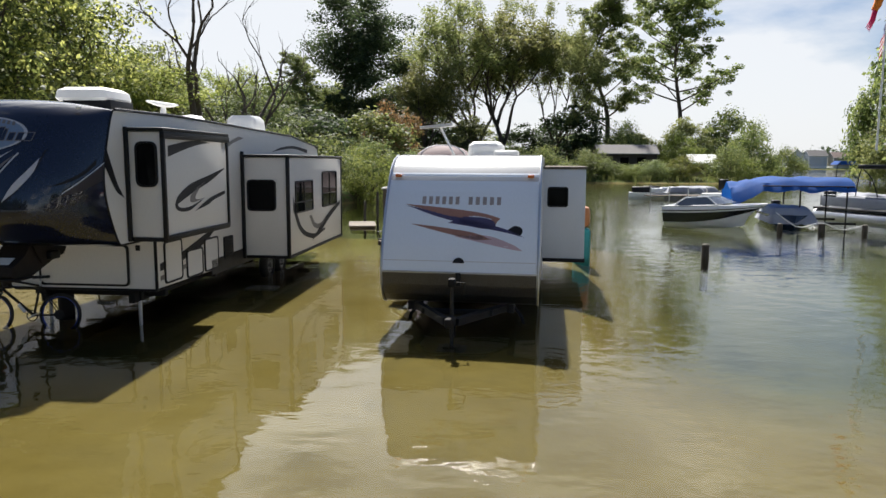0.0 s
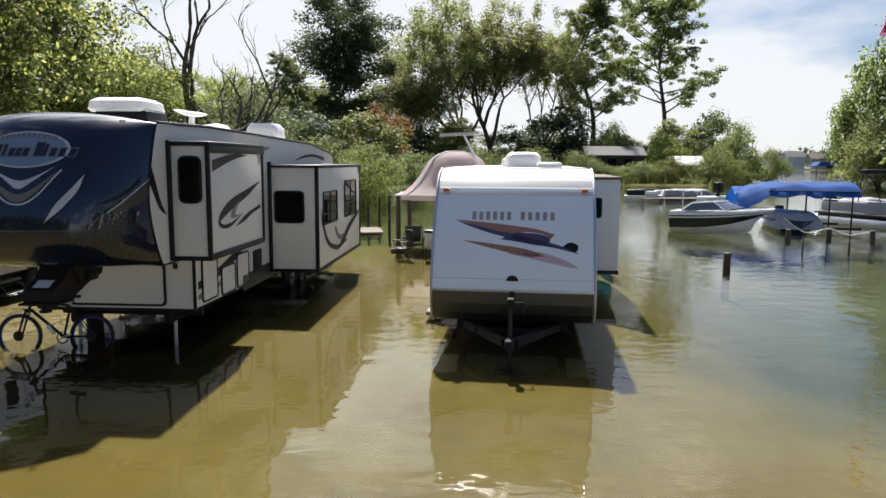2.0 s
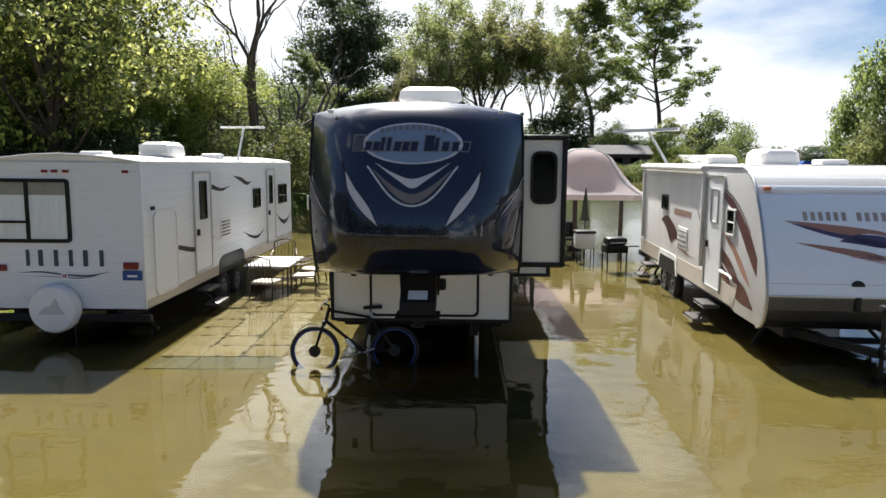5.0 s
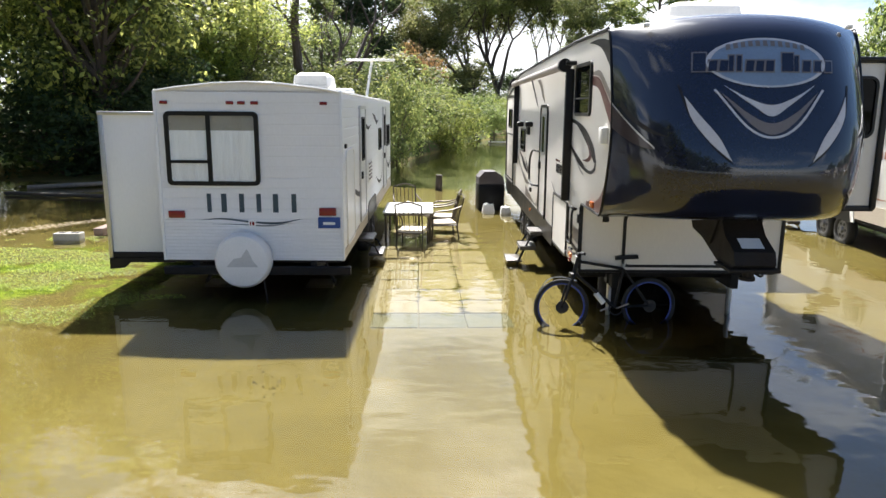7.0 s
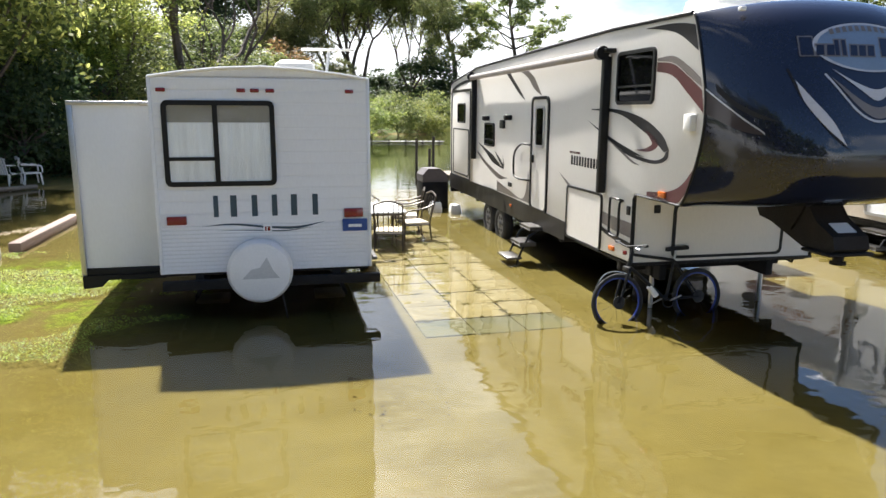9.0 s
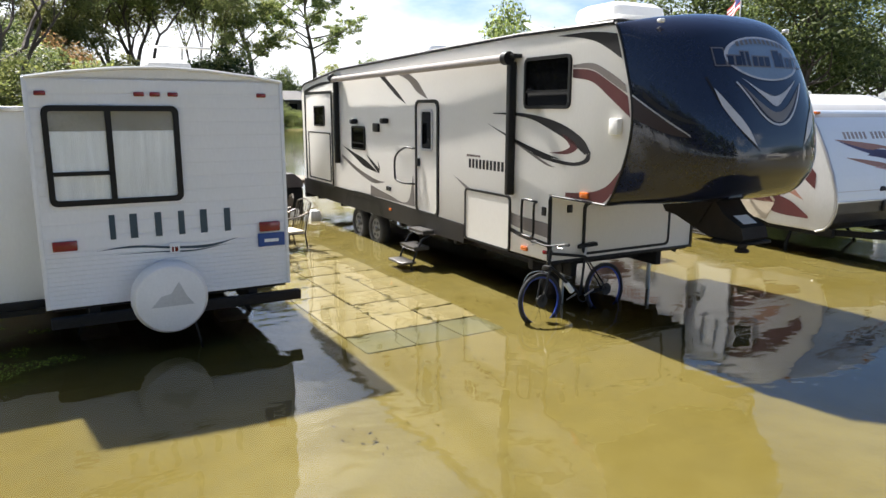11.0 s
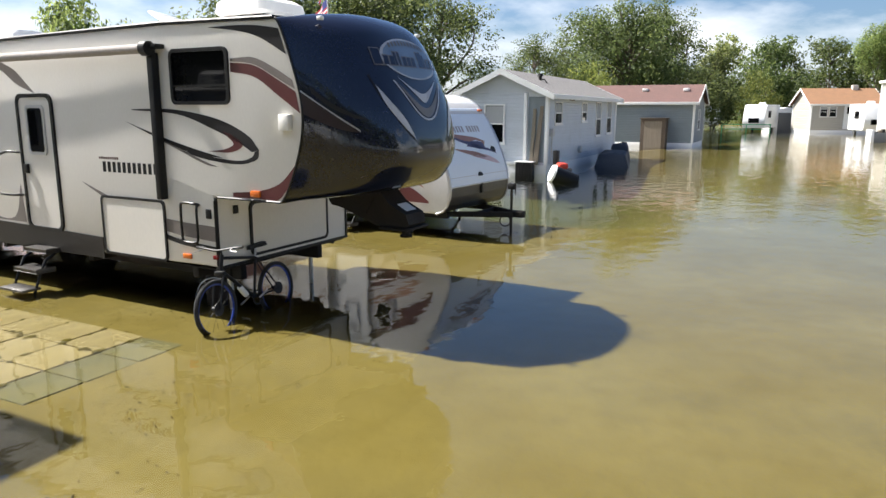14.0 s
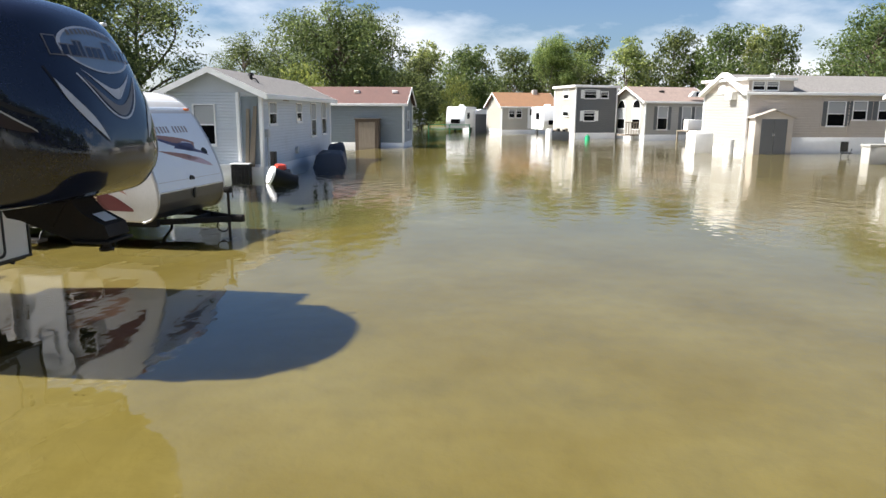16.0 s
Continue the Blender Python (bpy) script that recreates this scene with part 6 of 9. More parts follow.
def house(m, label, W, D, base, eave, ridge, along, wall, roof_mat, over=0.3, pitch=0.115, front_wall=None, flat=False):
    """A small siding house: X to the right along the front, Y to the back. The ridge runs along 'x' or 'y'."""
    h = thing("house", m, label, "house")
    part("core_wall", Shape().box(0.01, W - 0.01, 0.01, D - 0.01, -0.3, eave), wall, h)
    for at, n, mat in ((on_y(0.0), W, front_wall or wall), (on_y(D, 1), W, wall)):
        part("wall", ribbed(0, n, base, eave, pitch, 0.018, at), mat, h)
    for at, n in ((on_x(0.0, -1), D), (on_x(W, 1), D)):
        part("wall", ribbed(0, n, base, eave, pitch, 0.018, at), wall, h)
    part("skirting", Shape().rbox(-0.01, W + 0.01, -0.01, D + 0.01, -0.35, base, 0.01), WHITE_PAINT, h, "white skirting")
    for x, y in ((0, 0), (W, 0), (0, D), (W, D)):
        part("corner_board", Shape().rbox(x - 0.07, x + 0.07, y - 0.07, y + 0.07, base, eave, 0.01), WHITE_PAINT, h)
    if flat:
        part("roof", Shape().rbox(-over, W + over, -over, D + over, eave, eave + 0.22, 0.02), WHITE_PAINT, h, "white flat roof edge")
        return h
    half = (D if along == "x" else W) / 2
    rise, th = ridge - eave, 0.09
    slope = rise / half
    lo = eave - slope * over
    prof = [(-over, lo), (half, ridge), (2 * half + over, lo), (2 * half + over, lo + th), (half, ridge + th), (-over, lo + th)]
    at = (lambda u, v, w: (-over + w, u, v)) if along == "x" else (lambda u, v, w: (u, -over + w, v))
    length = (W if along == "x" else D) + 2 * over
    part("roof", Shape().prism(prof, at, length), roof_mat, h, "shingled gable roof")
    # gable triangles with siding, barge boards and eaves
    ends = ((on_x(0.0, -1), 0), (on_x(W, 1), 0)) if along == "x" else ((on_y(0.0), 0), (on_y(D, 1), 0))
    for plane, _ in ends:
        s = Shape()
        n = max(2, round(rise / pitch))
        for k in range(n):
            z0, z1 = eave + rise * k / n, eave + rise * (k + 1) / n
            a0, a1 = (z0 - eave) / slope, (z1 - eave) / slope
            s.add([plane(a0, z0, 0.0), plane(2 * half - a0, z0, 0.0), plane(2 * half - a1, z1, 0.016), plane(a1, z1, 0.016)], [(0, 1, 2, 3)])
        part("gable", s, wall, h)
        for q in (0, 1):
            a, b = ((-over, lo), (half, ridge)) if q == 0 else ((half, ridge), (2 * half + over, lo))
            part("barge_board", Shape().prism([(a[0], a[1] - 0.12), (b[0], b[1] - 0.12), (b[0], b[1] + 0.1), (a[0], a[1] + 0.1)], lambda u, v, w, plane=plane: plane(u, v, over + w), 0.03), WHITE_PAINT, h)
    for e in (-over, 2 * half + over):
        if along == "x":
            part("fascia", Shape().rbox(-over, W + over, e - 0.03, e + 0.03, lo - 0.08, lo + 0.1, 0.008), WHITE_PAINT, h)
        else:
            part("fascia", Shape().rbox(e - 0.03, e + 0.03, -over, D + over, lo - 0.08, lo + 0.1, 0.008), WHITE_PAINT, h)
    return h


def lane_pose(x, y, rot):
    """The front's left corner at (x, y); the front faces the lane, X runs towards -y."""
    return pose(x, y, 0, 0, 0, -90 + rot)


# pale blue park home: its gable faces the lane
h1 = house(lane_pose(12.05, 17.45, 2), "pale blue siding park home with grey shingle roof, in water", 3.65, 11.6, 0.34, 3.1, 3.92, "y", SIDING_BLUE, ROOF_GREY, 0.35)
F1, S1R = on_y(0.0), on_x(3.65, 1)
house_window(h1, F1, 1.1, 1.86, 1.2, 2.62, blind=0.52)
part("front_post", Shape().rbox(2.72, 2.86, -0.09, 0.03, 0.34, 3.1, 0.01), WHITE_PAINT, h1)
part("front_sill", Shape().rbox(-0.05, 2.86, -0.12, 0.02, 0.33, 0.45, 0.01), WHITE_PAINT, h1)
# flat darker panel: the shade of the recessed porch, put on as colour
part("porch_shade", Shape().prism([(2.9, 0.45), (3.55, 0.45), (3.55, 2.95), (2.9, 2.95)], F1, 0.022), SIDING_GREY, h1)
for u0, u1, v0, v1, b in ((0.9, 1.8, 1.95, 2.72, 0.5), (4.9, 5.7, 2.0, 2.74, 0.5), (7.5, 8.4, 1.3, 2.78, 0.5), (9.7, 10.6, 1.35, 2.85, 0.55)):
    house_window(h1, S1R, u0, u1, v0, v1, blind=b)
part("wall_vent", Shape().prism(rrect(2.9, 3.7, 2.84, 2.98, 0.02), S1R, 0.03), WOOD_GREY, h1)
part("electric_meter", Shape().rbox(3.66, 3.82, 0.25, 0.5, 1.45, 1.75, 0.02), PRINT_GREY, h1)
part("meter_pipe", Shape().cyl((3.74, 0.38, 0.2), (3.74, 0.38, 1.45), 0.03, None, 8), PRINT_GREY, h1)
part("meter_lamp", Shape().cyl((3.66, 4.6, 0.75), (3.8, 4.6, 0.75), 0.16, None, 14), PRINT_GREY, h1)
for x, y in ((2.6, 2.2), (2.35, 2.9)):
    part("roof_pipe", Shape().cyl((x, y, 3.35), (x, y, 3.85), 0.06, None, 10).cyl((x, y, 3.85), (x, y, 3.93), 0.13, 0.1, 10), BLACK, h1)
part("power_mast", Shape().tube([(3.0, 2.3, 3.35), (2.75, 2.3, 3.7), (2.4, 2.4, 3.72)], 0.025), BLACK, h1)
for k, (u, z, lean) in enumerate(((3.0, 2.5, 0.1), (3.13, 2.2, 0.2), (3.22, 2.6, 0.16))):
    solid("board", Shape().add([(u, -0.12, 0.36), (u + 0.13, -0.12, 0.36), (u + 0.13 + lean, -0.06, z), (u + lean, -0.06, z), (u, -0.08, 0.36), (u + 0.13, -0.08, 0.36), (u + 0.13 + lean, -0.035, z), (u + lean, -0.035, z)],
          [(0, 1, 2, 3), (4, 7, 6, 5), (0, 4, 5, 1), (1, 5, 6, 2), (2, 6, 7, 3), (3, 7, 4, 0)]), WOOD_GREY, "weathered brown board leaning on the house", "board", "leaning boards", m=lane_pose(12.05, 17.45, 2))
# black lattice crate at its corner
cr = thing("lattice_crate", lane_pose(11.7, 14.9, 2), "black lattice crate with a pale lid beside the house", "crate")
part("lid", Shape().rbox(-0.02, 0.72, -0.02, 0.6, 0.46, 0.5, 0.01), PLASTIC_W, cr)
part("crate_core", Shape().box(0.04, 0.66, 0.04, 0.56, -0.3, 0.45), BLACK, cr)
for k in range(6):
    part("slat", Shape().rbox(0.02 + k * 0.125, 0.06 + k * 0.125, 0.0, 0.03, -0.3, 0.46, 0.004), BLACK, cr)
for k in range(4):
    part("slat", Shape().rbox(0.0, 0.7, 0.008, 0.022, -0.1 + k * 0.15, -0.06 + k * 0.15, 0.004), SKIRT, cr)

# grey house with a brown-red roof behind it
h2 = house(lane_pose(36.0, 21.5, 2), "blue-grey siding house with brown-red shingle roof, in water", 9.4, 6.0, 0.3, 3.05, 4.2, "x", SIDING_GREY, ROOF_RED, 0.3)
part("band_board", Shape().prism([(0, 2.9), (9.4, 2.9), (9.4, 3.05), (0, 3.05)], on_y(0.0), 0.03), WHITE_PAINT, h2)
for x in (5.6, 8.4):
    part("roof_vent", Shape().rbox(x, x + 0.4, 1.6, 2.0, 3.8, 4.0, 0.04), PLASTIC_W, h2)
house_window(h2, on_x(9.4, 1), 2.4, 3.4, 1.2, 2.5)
SHED_WOOD = material("brown_shed_boards", (0.1, 0.075, 0.055), 0.9, vary=0.3, bump=0.4, stretch=(6, 6, 0.6))
shed = thing("storage_shed", lane_pose(35.2, 15.35, 2), "small weathered wooden storage shed beside a house", "shed")
part("wall", ribbed(0, 1.65, -0.3, 1.9, 0.3, 0.01, on_y(0.0)), SHED_WOOD, shed)
part("shed_body", Shape().box(0, 1.65, 0.01, 1.1, -0.3, 1.9), SHED_WOOD, shed)
part("roof", Shape().rbox(-0.06, 1.72, -0.08, 1.2, 1.9, 1.99, 0.02), WOOD_DARK, shed)
part("door", Shape().prism([(0.25, 0.0), (1.4, 0.0), (1.4, 1.75), (0.25, 1.75)], on_y(-0.012), 0.02), WOOD_GREY, shed)
kay = thing("kayak", pose(45.6, 14.6, 0.4, 0, -75, 10), "yellow and red kayak leaning on a house", "kayak")
KAYAK_Y = material("yellow_plastic", (0.4, 0.26, 0.03), 0.4)
KAYAK_R = material("red_plastic", (0.5, 0.05, 0.03), 0.4)
s = Shape()
for k in range(9):
    x = -1.2 + 0.3 * k
    r = 0.3 * math.sqrt(max(0.02, 1 - (x / 1.25) ** 2))
    s.v += [(x, r * math.cos(a), 0.55 * r * math.sin(a)) for a in np.linspace(0, 2 * math.pi, 10, endpoint=False)]
s.f = [(k * 10 + i, k * 10 + (i + 1) % 10, (k + 1) * 10 + (i + 1) % 10, (k + 1) * 10 + i) for k in range(8) for i in range(10)]
part("hull", s, KAYAK_Y, kay)
part("cockpit_rim", Shape().torus((0, 0, 0.14), (0, 0, 1), 0.22, 0.035, 16, 6), KAYAK_R, kay)

# cream house with an orange-brown roof
h3 = house(lane_pose(78.0, 5.6, 20), "cream siding house with orange-brown shingle roof", 7.4, 6.1, 0.35, 3.4, 5.05, "x", SIDING_CREAM, ROOF_ORANGE, 0.4, 0.2)
house_window(h3, on_y(0.0), 0.95, 1.7, 1.9, 2.95, blind=0.3)
house_window(h3, on_y(0.0), 1.95, 2.65, 1.9, 2.95, blind=0.3)
d = part("door", Shape().prism([(3.5, 0.5), (4.6, 0.5), (4.6, 3.2), (3.5, 3.2)], on_y(0.0), 0.05), WHITE_PAINT, h3)
part("door_pane", Shape().prism([(3.8, 2.2), (4.3, 2.2), (4.3, 3.0), (3.8, 3.0)], on_y(0.0), 0.06), WINDOW, d)
part("chimney", Shape().rbox(5.2, 5.8, 2.6, 3.2, 4.6, 5.5, 0.03), SIDING_BEIGE, h3)
# cream and charcoal two-storey house
h4 = house(lane_pose(58.4, -1.9, 20), "two-storey charcoal and cream siding house in water", 4.5, 5.1, 0.55, 5.0, 5.2, "x", SIDING_CREAM, ROOF_GREY, 0.25, 0.2, SIDING_DARK, True)
house_window(h4, on_y(0.0), 0.95, 2.2, 3.95, 4.75, WHITE_PAINT, 0.3)
house_window(h4, on_y(0.0), 2.75, 3.5, 4.0, 4.6, None, 0.3)
house_window(h4, on_y(0.0), 0.95, 2.1, 1.75, 2.7, WHITE_PAINT, 0.3)
house_window(h4, on_x(0.0, -1), 1.6, 2.9, 3.95, 4.8, None, 0.6)
house_window(h4, on_x(0.0, -1), 1.5, 2.9, 2.2, 3.1, None, 0.6)
part("roof_pipe", Shape().tube([(4.1, 1.5, 5.2), (4.4, 1.2, 5.55), (4.2, 0.9, 5.65)], 0.05), BLACK, h4)
# white house with arched windows
h5 = house(lane_pose(55.4, -8.2, 20), "white siding house with arched windows and brown roof", 6.8, 6.3, 0.5, 3.7, 5.0, "x", SIDING_WHITE, ROOF_BROWN, 0.45, 0.2)
for u in (0.7, 3.6):
    house_window(h5, on_x(0.0, -1), u + 0.2, u + 1.6, 1.0, 2.9, None, 0.5, True)
house_window(h5, on_y(0.0), 1.35, 2.35, 1.0, 3.1, SIDING_DARK, 0.5)
house_window(h5, on_y(0.0), 4.0, 4.9, 1.0, 3.1, SIDING_DARK, 0.5)
house_window(h5, on_y(0.0), 5.4, 6.4, 1.0, 3.1, None, 0.5)
part("dormer", Shape().prism([(4.5, 4.1), (6.9, 4.1), (6.9, 4.6), (5.0, 4.6)], on_y(0.1), 0.35), WHITE_PAINT, h5)
part("dormer_pane", Shape().prism([(5.2, 4.15), (6.8, 4.15), (6.8, 4.5), (5.2, 4.5)], on_y(-0.26), 0.03), WINDOW, h5)
part("roof_vent", Shape().rbox(2.5, 2.9, 1.6, 2.0, 4.5, 4.7, 0.03), BLACK, h5)
solid("air_conditioner", Shape().rbox(0, 1.5, 0, 0.7, 0.95, 1.95, 0.05).rbox(0.15, 1.35, -0.03, 0.02, 1.05, 1.85, 0.02), PLASTIC_W, "white air conditioner on a wooden stand", "air conditioner", m=lane_pose(54.6, -12.0, 20))
st = thing("wooden_deck", lane_pose(54.2, -11.8, 20), "weathered wooden deck standing in water", "deck")
part("deck_board", Shape().rbox(-0.3, 2.2, -0.6, 1.2, 0.85, 0.95, 0.02), WOOD_GREY, st)
for x, y in ((-0.2, -0.5), (2.1, -0.5), (-0.2, 1.1), (2.1, 1.1)):
    part("deck_post", Shape().rbox(x - 0.07, x + 0.07, y - 0.07, y + 0.07, -0.3, 0.86, 0.01), WOOD_GREY, st)
# porch and planter between the two
po = thing("wooden_deck", lane_pose(56.0, -6.4, 20), "small wooden porch with railing, in water", "deck")
part("deck_board", Shape().rbox(0, 1.6, -0.2, 1.4, 0.35, 0.5, 0.02), WOOD_GREY, po)
for k in range(6):
    part("baluster", Shape().rbox(0.1 + k * 0.27, 0.18 + k * 0.27, -0.18, -0.12, 0.5, 1.6, 0.005), WOOD_GREY, po)
part("handrail", Shape().rbox(0.0, 1.6, -0.22, -0.1, 1.6, 1.68, 0.01), WOOD_GREY, po)
KAYAK_G = material("green_plastic", (0.02, 0.35, 0.16), 0.4)
solid("bucket", Shape().cyl((0, 0, -0.1), (0, 0, 0.35), 0.28, 0.22, 14).cyl((0, 0, 0.35), (0, 0, 0.5), 0.1, 0.06, 10), KAYAK_G, "green plastic container floating in water", "container", m=pose(54.5, -2.8, 0))

# beige house with a white gable and loft
h6 = house(lane_pose(33.2, -10.4, 14), "beige siding house with white gable, loft and shuttered windows", 12.0, 5.3, 1.0, 3.85, 4.95, "x", SIDING_BEIGE, ROOF_GREY, 0.3, 0.16)
part("white_gable", ribbed(0.02, 5.28, 0.3, 3.85, 0.2, 0.02, on_x(-0.022, -1)), SIDING_WHITE, h6)
part("loft", Shape().rbox(-0.05, 3.05, -0.03, 5.33, 3.85, 4.55, 0.01), SIDING_BEIGE, h6)
part("loft_roof", Shape().rbox(-0.3, 3.2, -0.2, 5.5, 4.55, 4.72, 0.02), WHITE_PAINT, h6)
for u0, u1 in ((0.25, 1.0), (1.2, 1.95)):
    house_window(h6, on_y(-0.03), u0, u1, 3.97, 4.45, blind=0.4)
s = Shape().prism([(-0.2, 3.6), (2.65, 4.9), (5.5, 3.6), (5.5, 3.85), (2.65, 5.15), (-0.2, 3.85)], lambda u, v, w: (-0.4 + w, u, v), 0.5)
part("gable_roof", s, WHITE_PAINT, h6)
s = Shape().add([(-0.045, 0.05, 3.7), (-0.045, 5.25, 3.7), (-0.045, 2.65, 4.85)], [(0, 1, 2)])
part("gable", s, SIDING_WHITE, h6)
part("gable_vent", Shape().prism(rrect(2.65, 3.5, 3.75, 4.35, 0.02), on_x(-0.05, -1), 0.04), PLASTIC_W, h6)
part("window_air_conditioner", Shape().rbox(-0.45, -0.03, 1.2, 2.0, 3.36, 3.9, 0.04), PLASTIC_W, h6)
for u0, u1, v0, v1 in ((5.65, 6.85, 1.75, 3.25), (7.45, 8.4, 2.15, 3.28), (9.3, 10.2, 2.15, 3.28)):
    house_window(h6, on_y(0.0), u0, u1, v0, v1, SIDING_DARK, 0.5)
for u in (5.2, 7.15):
    part("corner_board", Shape().rbox(u - 0.05, u + 0.05, -0.05, 0.02, 1.0, 3.85, 0.01), SIDING_BEIGE, h6)
part("roof_fan", Shape().cyl((2.2, 1.0, 4.7), (2.2, 1.0, 4.95), 0.15, None, 12).cyl((2.2, 1.0, 4.95), (2.2, 1.0, 5.05), 0.22, 0.05, 12), PRINT_GREY, h6)
sh = thing("garden_shed", lane_pose(32.5, -10.75, 14), "tan resin garden shed with dark doors, in water", "shed")
RESIN = material("tan_resin", (0.45, 0.4, 0.345), 0.55, vary=0.06)
part("wall", Shape().rbox(0, 2.6, 0, 1.5, -0.3, 2.28, 0.02), RESIN, sh)
part("roof", Shape().prism([(-0.15, 2.2), (1.3, 2.68), (2.75, 2.2), (2.75, 2.28), (1.3, 2.78), (-0.15, 2.28)], lambda u, v, w: (u, -0.15 + w, v), 1.8), RESIN, sh)
part("gable", Shape().add([(0.0, -0.005, 2.25), (2.6, -0.005, 2.25), (1.3, -0.005, 2.66)], [(0, 1, 2)]), RESIN, sh)
for k in (0, 1):
    dd = part("door", Shape().prism(rrect(0.42 + k * 0.9, 1.29 + k * 0.9, 0.0, 2.15, 0.02), on_y(0.0), 0.03), SIDING_DARK, sh)
    part("door_handle", Shape().rbox(1.22 + k * 0.12, 1.25 + k * 0.12, -0.06, -0.03, 1.1, 1.25, 0.005), ALU, dd)
# white tank and box by the gable
solid("storage_box", Shape().rbox(0, 1.3, 0, 1.2, -0.3, 1.25, 0.05).rbox(0.1, 1.2, 0.1, 1.1, 1.25, 1.35, 0.03), PLASTIC_W, "white storage box standing in water", "box", m=lane_pose(33.5, -7.4, 14))
solid("barrel", Shape().cyl((0, 0, -0.3), (0, 0, 0.85), 0.3, None, 18), PLASTIC_W, "white barrel standing in water", "barrel", m=pose(32.6, -9.3, 0))
solid("folding_chair", Shape().rbox(-0.25, 0.25, -0.02, 0.02, 0.3, 0.9, 0.02).rbox(-0.25, 0.25, -0.4, 0.0, 0.22, 0.27, 0.02).tube([(-0.24, 0.1, -0.3), (-0.24, -0.35, 0.5)], 0.02).tube([(0.24, 0.1, -0.3), (0.24, -0.35, 0.5)], 0.02), BLACK, "black folding chair standing in water", "chair", m=lane_pose(29.8, -15.0, 14))
# corner of the next white house
house(lane_pose(24.5, -18.0, 14), "white siding house standing in water", 9.0, 4.6, 0.9, 3.5, 4.4, "x", SIDING_WHITE, ROOF_GREY, 0.3, 0.2)
solid("low_wall", Shape().rbox(0, 4.5, 0, 0.6, -0.3, 0.85, 0.02).rbox(-0.05, 4.55, -0.05, 0.65, 0.85, 0.97, 0.02), SIDING_WHITE, "low white panelled wall in front of a house", "wall", m=lane_pose(23.9, -13.6, 14))
# trailers and a shelter far down the lane
def far_trailer(x, y, rot, length, label):
    t = thing("travel_trailer", pose(x, y, 0, 0, 0, rot), label, "camper")
    part("body", profile_body([(0.3, 0.5), (0.0, 0.9), (0.0, 1.7), (0.5, 3.0), (1.0, 3.25), (length, 3.25), (length, 0.5)], -1.25, 1.25, 0.08), WHITE, t)
    framed_window(t, on_x(-1.25, -1), 1.6, 3.0, 1.7, 2.5)
    framed_window(t, on_x(1.25, 1), 1.6, 3.0, 1.7, 2.5)
    framed_window(t, on_y(0.0), -0.6, 0.6, 1.1, 1.65)
    for k in (-1, 1):
        wheel(t, k * 1.1, length * 0.6, 0.2, k)
    air_conditioner(t, 0, length * 0.5, 3.25)
    return t


far_trailer(78, 11.6, -98, 8, "white travel trailer far down the flooded lane")
far_trailer(92, 19.8, -96, 7, "white travel trailer parked beyond the trees")
far_trailer(72.0, -0.6, -75, 5, "white travel trailer beside a charcoal house")
sc = thing("carport", lane_pose(84.5, 9.6, 20), "white arched shelter, shaded inside painted as a dark panel", "shelter")
part("canopy", Shape().prism(arc(1.5, 1.9, 1.6, 1.05, 0, 180, 12) + [(-0.1, -0.3), (3.1, -0.3)], on_y(0.0, 1), 5.0), WHITE_PAINT, sc)
# dark panel on the front stands for the shade inside
part("opening", Shape().prism([(0.3, -0.2), (2.7, -0.2), (2.7, 2.3), (0.3, 2.3)], on_y(0.0), 0.03), SIDING_DARK, sc)
rf = thing("raft", lane_pose(53.5, 0.6, 14), "dark floating dock section piled with junk", "dock")
part("deck", Shape().rbox(0, 1.7, 0, 1.2, -0.2, 0.75, 0.03), SIDING_DARK, rf)
part("side_panel", Shape().rbox(-0.25, 0.0, 0, 1.2, -0.2, 1.0, 0.02), WHITE_PAINT, rf)
for k in range(6):
    part("junk", Shape().rbox(0.1 + k * 0.25, 0.32 + k * 0.25, 0.1, 0.6, 0.75, 0.85 + 0.1 * (k % 3), 0.03), WOOD_GREY if k % 2 else SKIRT, rf)
solid("green_railing", Shape().box(0, 5, 0, 0.05, 1.0, 1.08).box(0, 5, 0, 0.05, 0.5, 0.56).box(0, 0.08, 0, 0.05, -0.3, 1.1).box(2.5, 2.58, 0, 0.05, -0.3, 1.1).box(4.9, 4.98, 0, 0.05, -0.3, 1.1), KAYAK_G, "green metal railing beyond a house", "railing", m=lane_pose(70, 14.2, 10))
# heap of dark tarpaulin, barrel and planks by the pale blue home
TARP = material("slate_tarpaulin", (0.032, 0.038, 0.05), 0.6, vary=0.2, bump=0.6, bump_scale=6)
def draped(w, d, h, seed, mat):
    """A cloth-like heap over something boxy."""
    s = Shape()
    n = 14
    for j in range(n + 1):
        for i in range(n + 1):
            u, v = i / n * 2 - 1, j / n * 2 - 1
            e = max(abs(u), abs(v))
            z = h * (1 - smooth_step(0.62, 1.0, e)) * (0.86 + 0.22 * noise.noise((u * 1.6, v * 1.6, seed))) + 0.05 * noise.noise((u * 6, v * 6, seed)) - 0.3 * smooth_step(0.8, 1.0, e)
            s.v.append((u * w / 2, v * d / 2, z))
    s.f = [(j * (n + 1) + i, j * (n + 1) + i + 1, (j + 1) * (n + 1) + i + 1, (j + 1) * (n + 1) + i) for j in range(n) for i in range(n)]
    return s


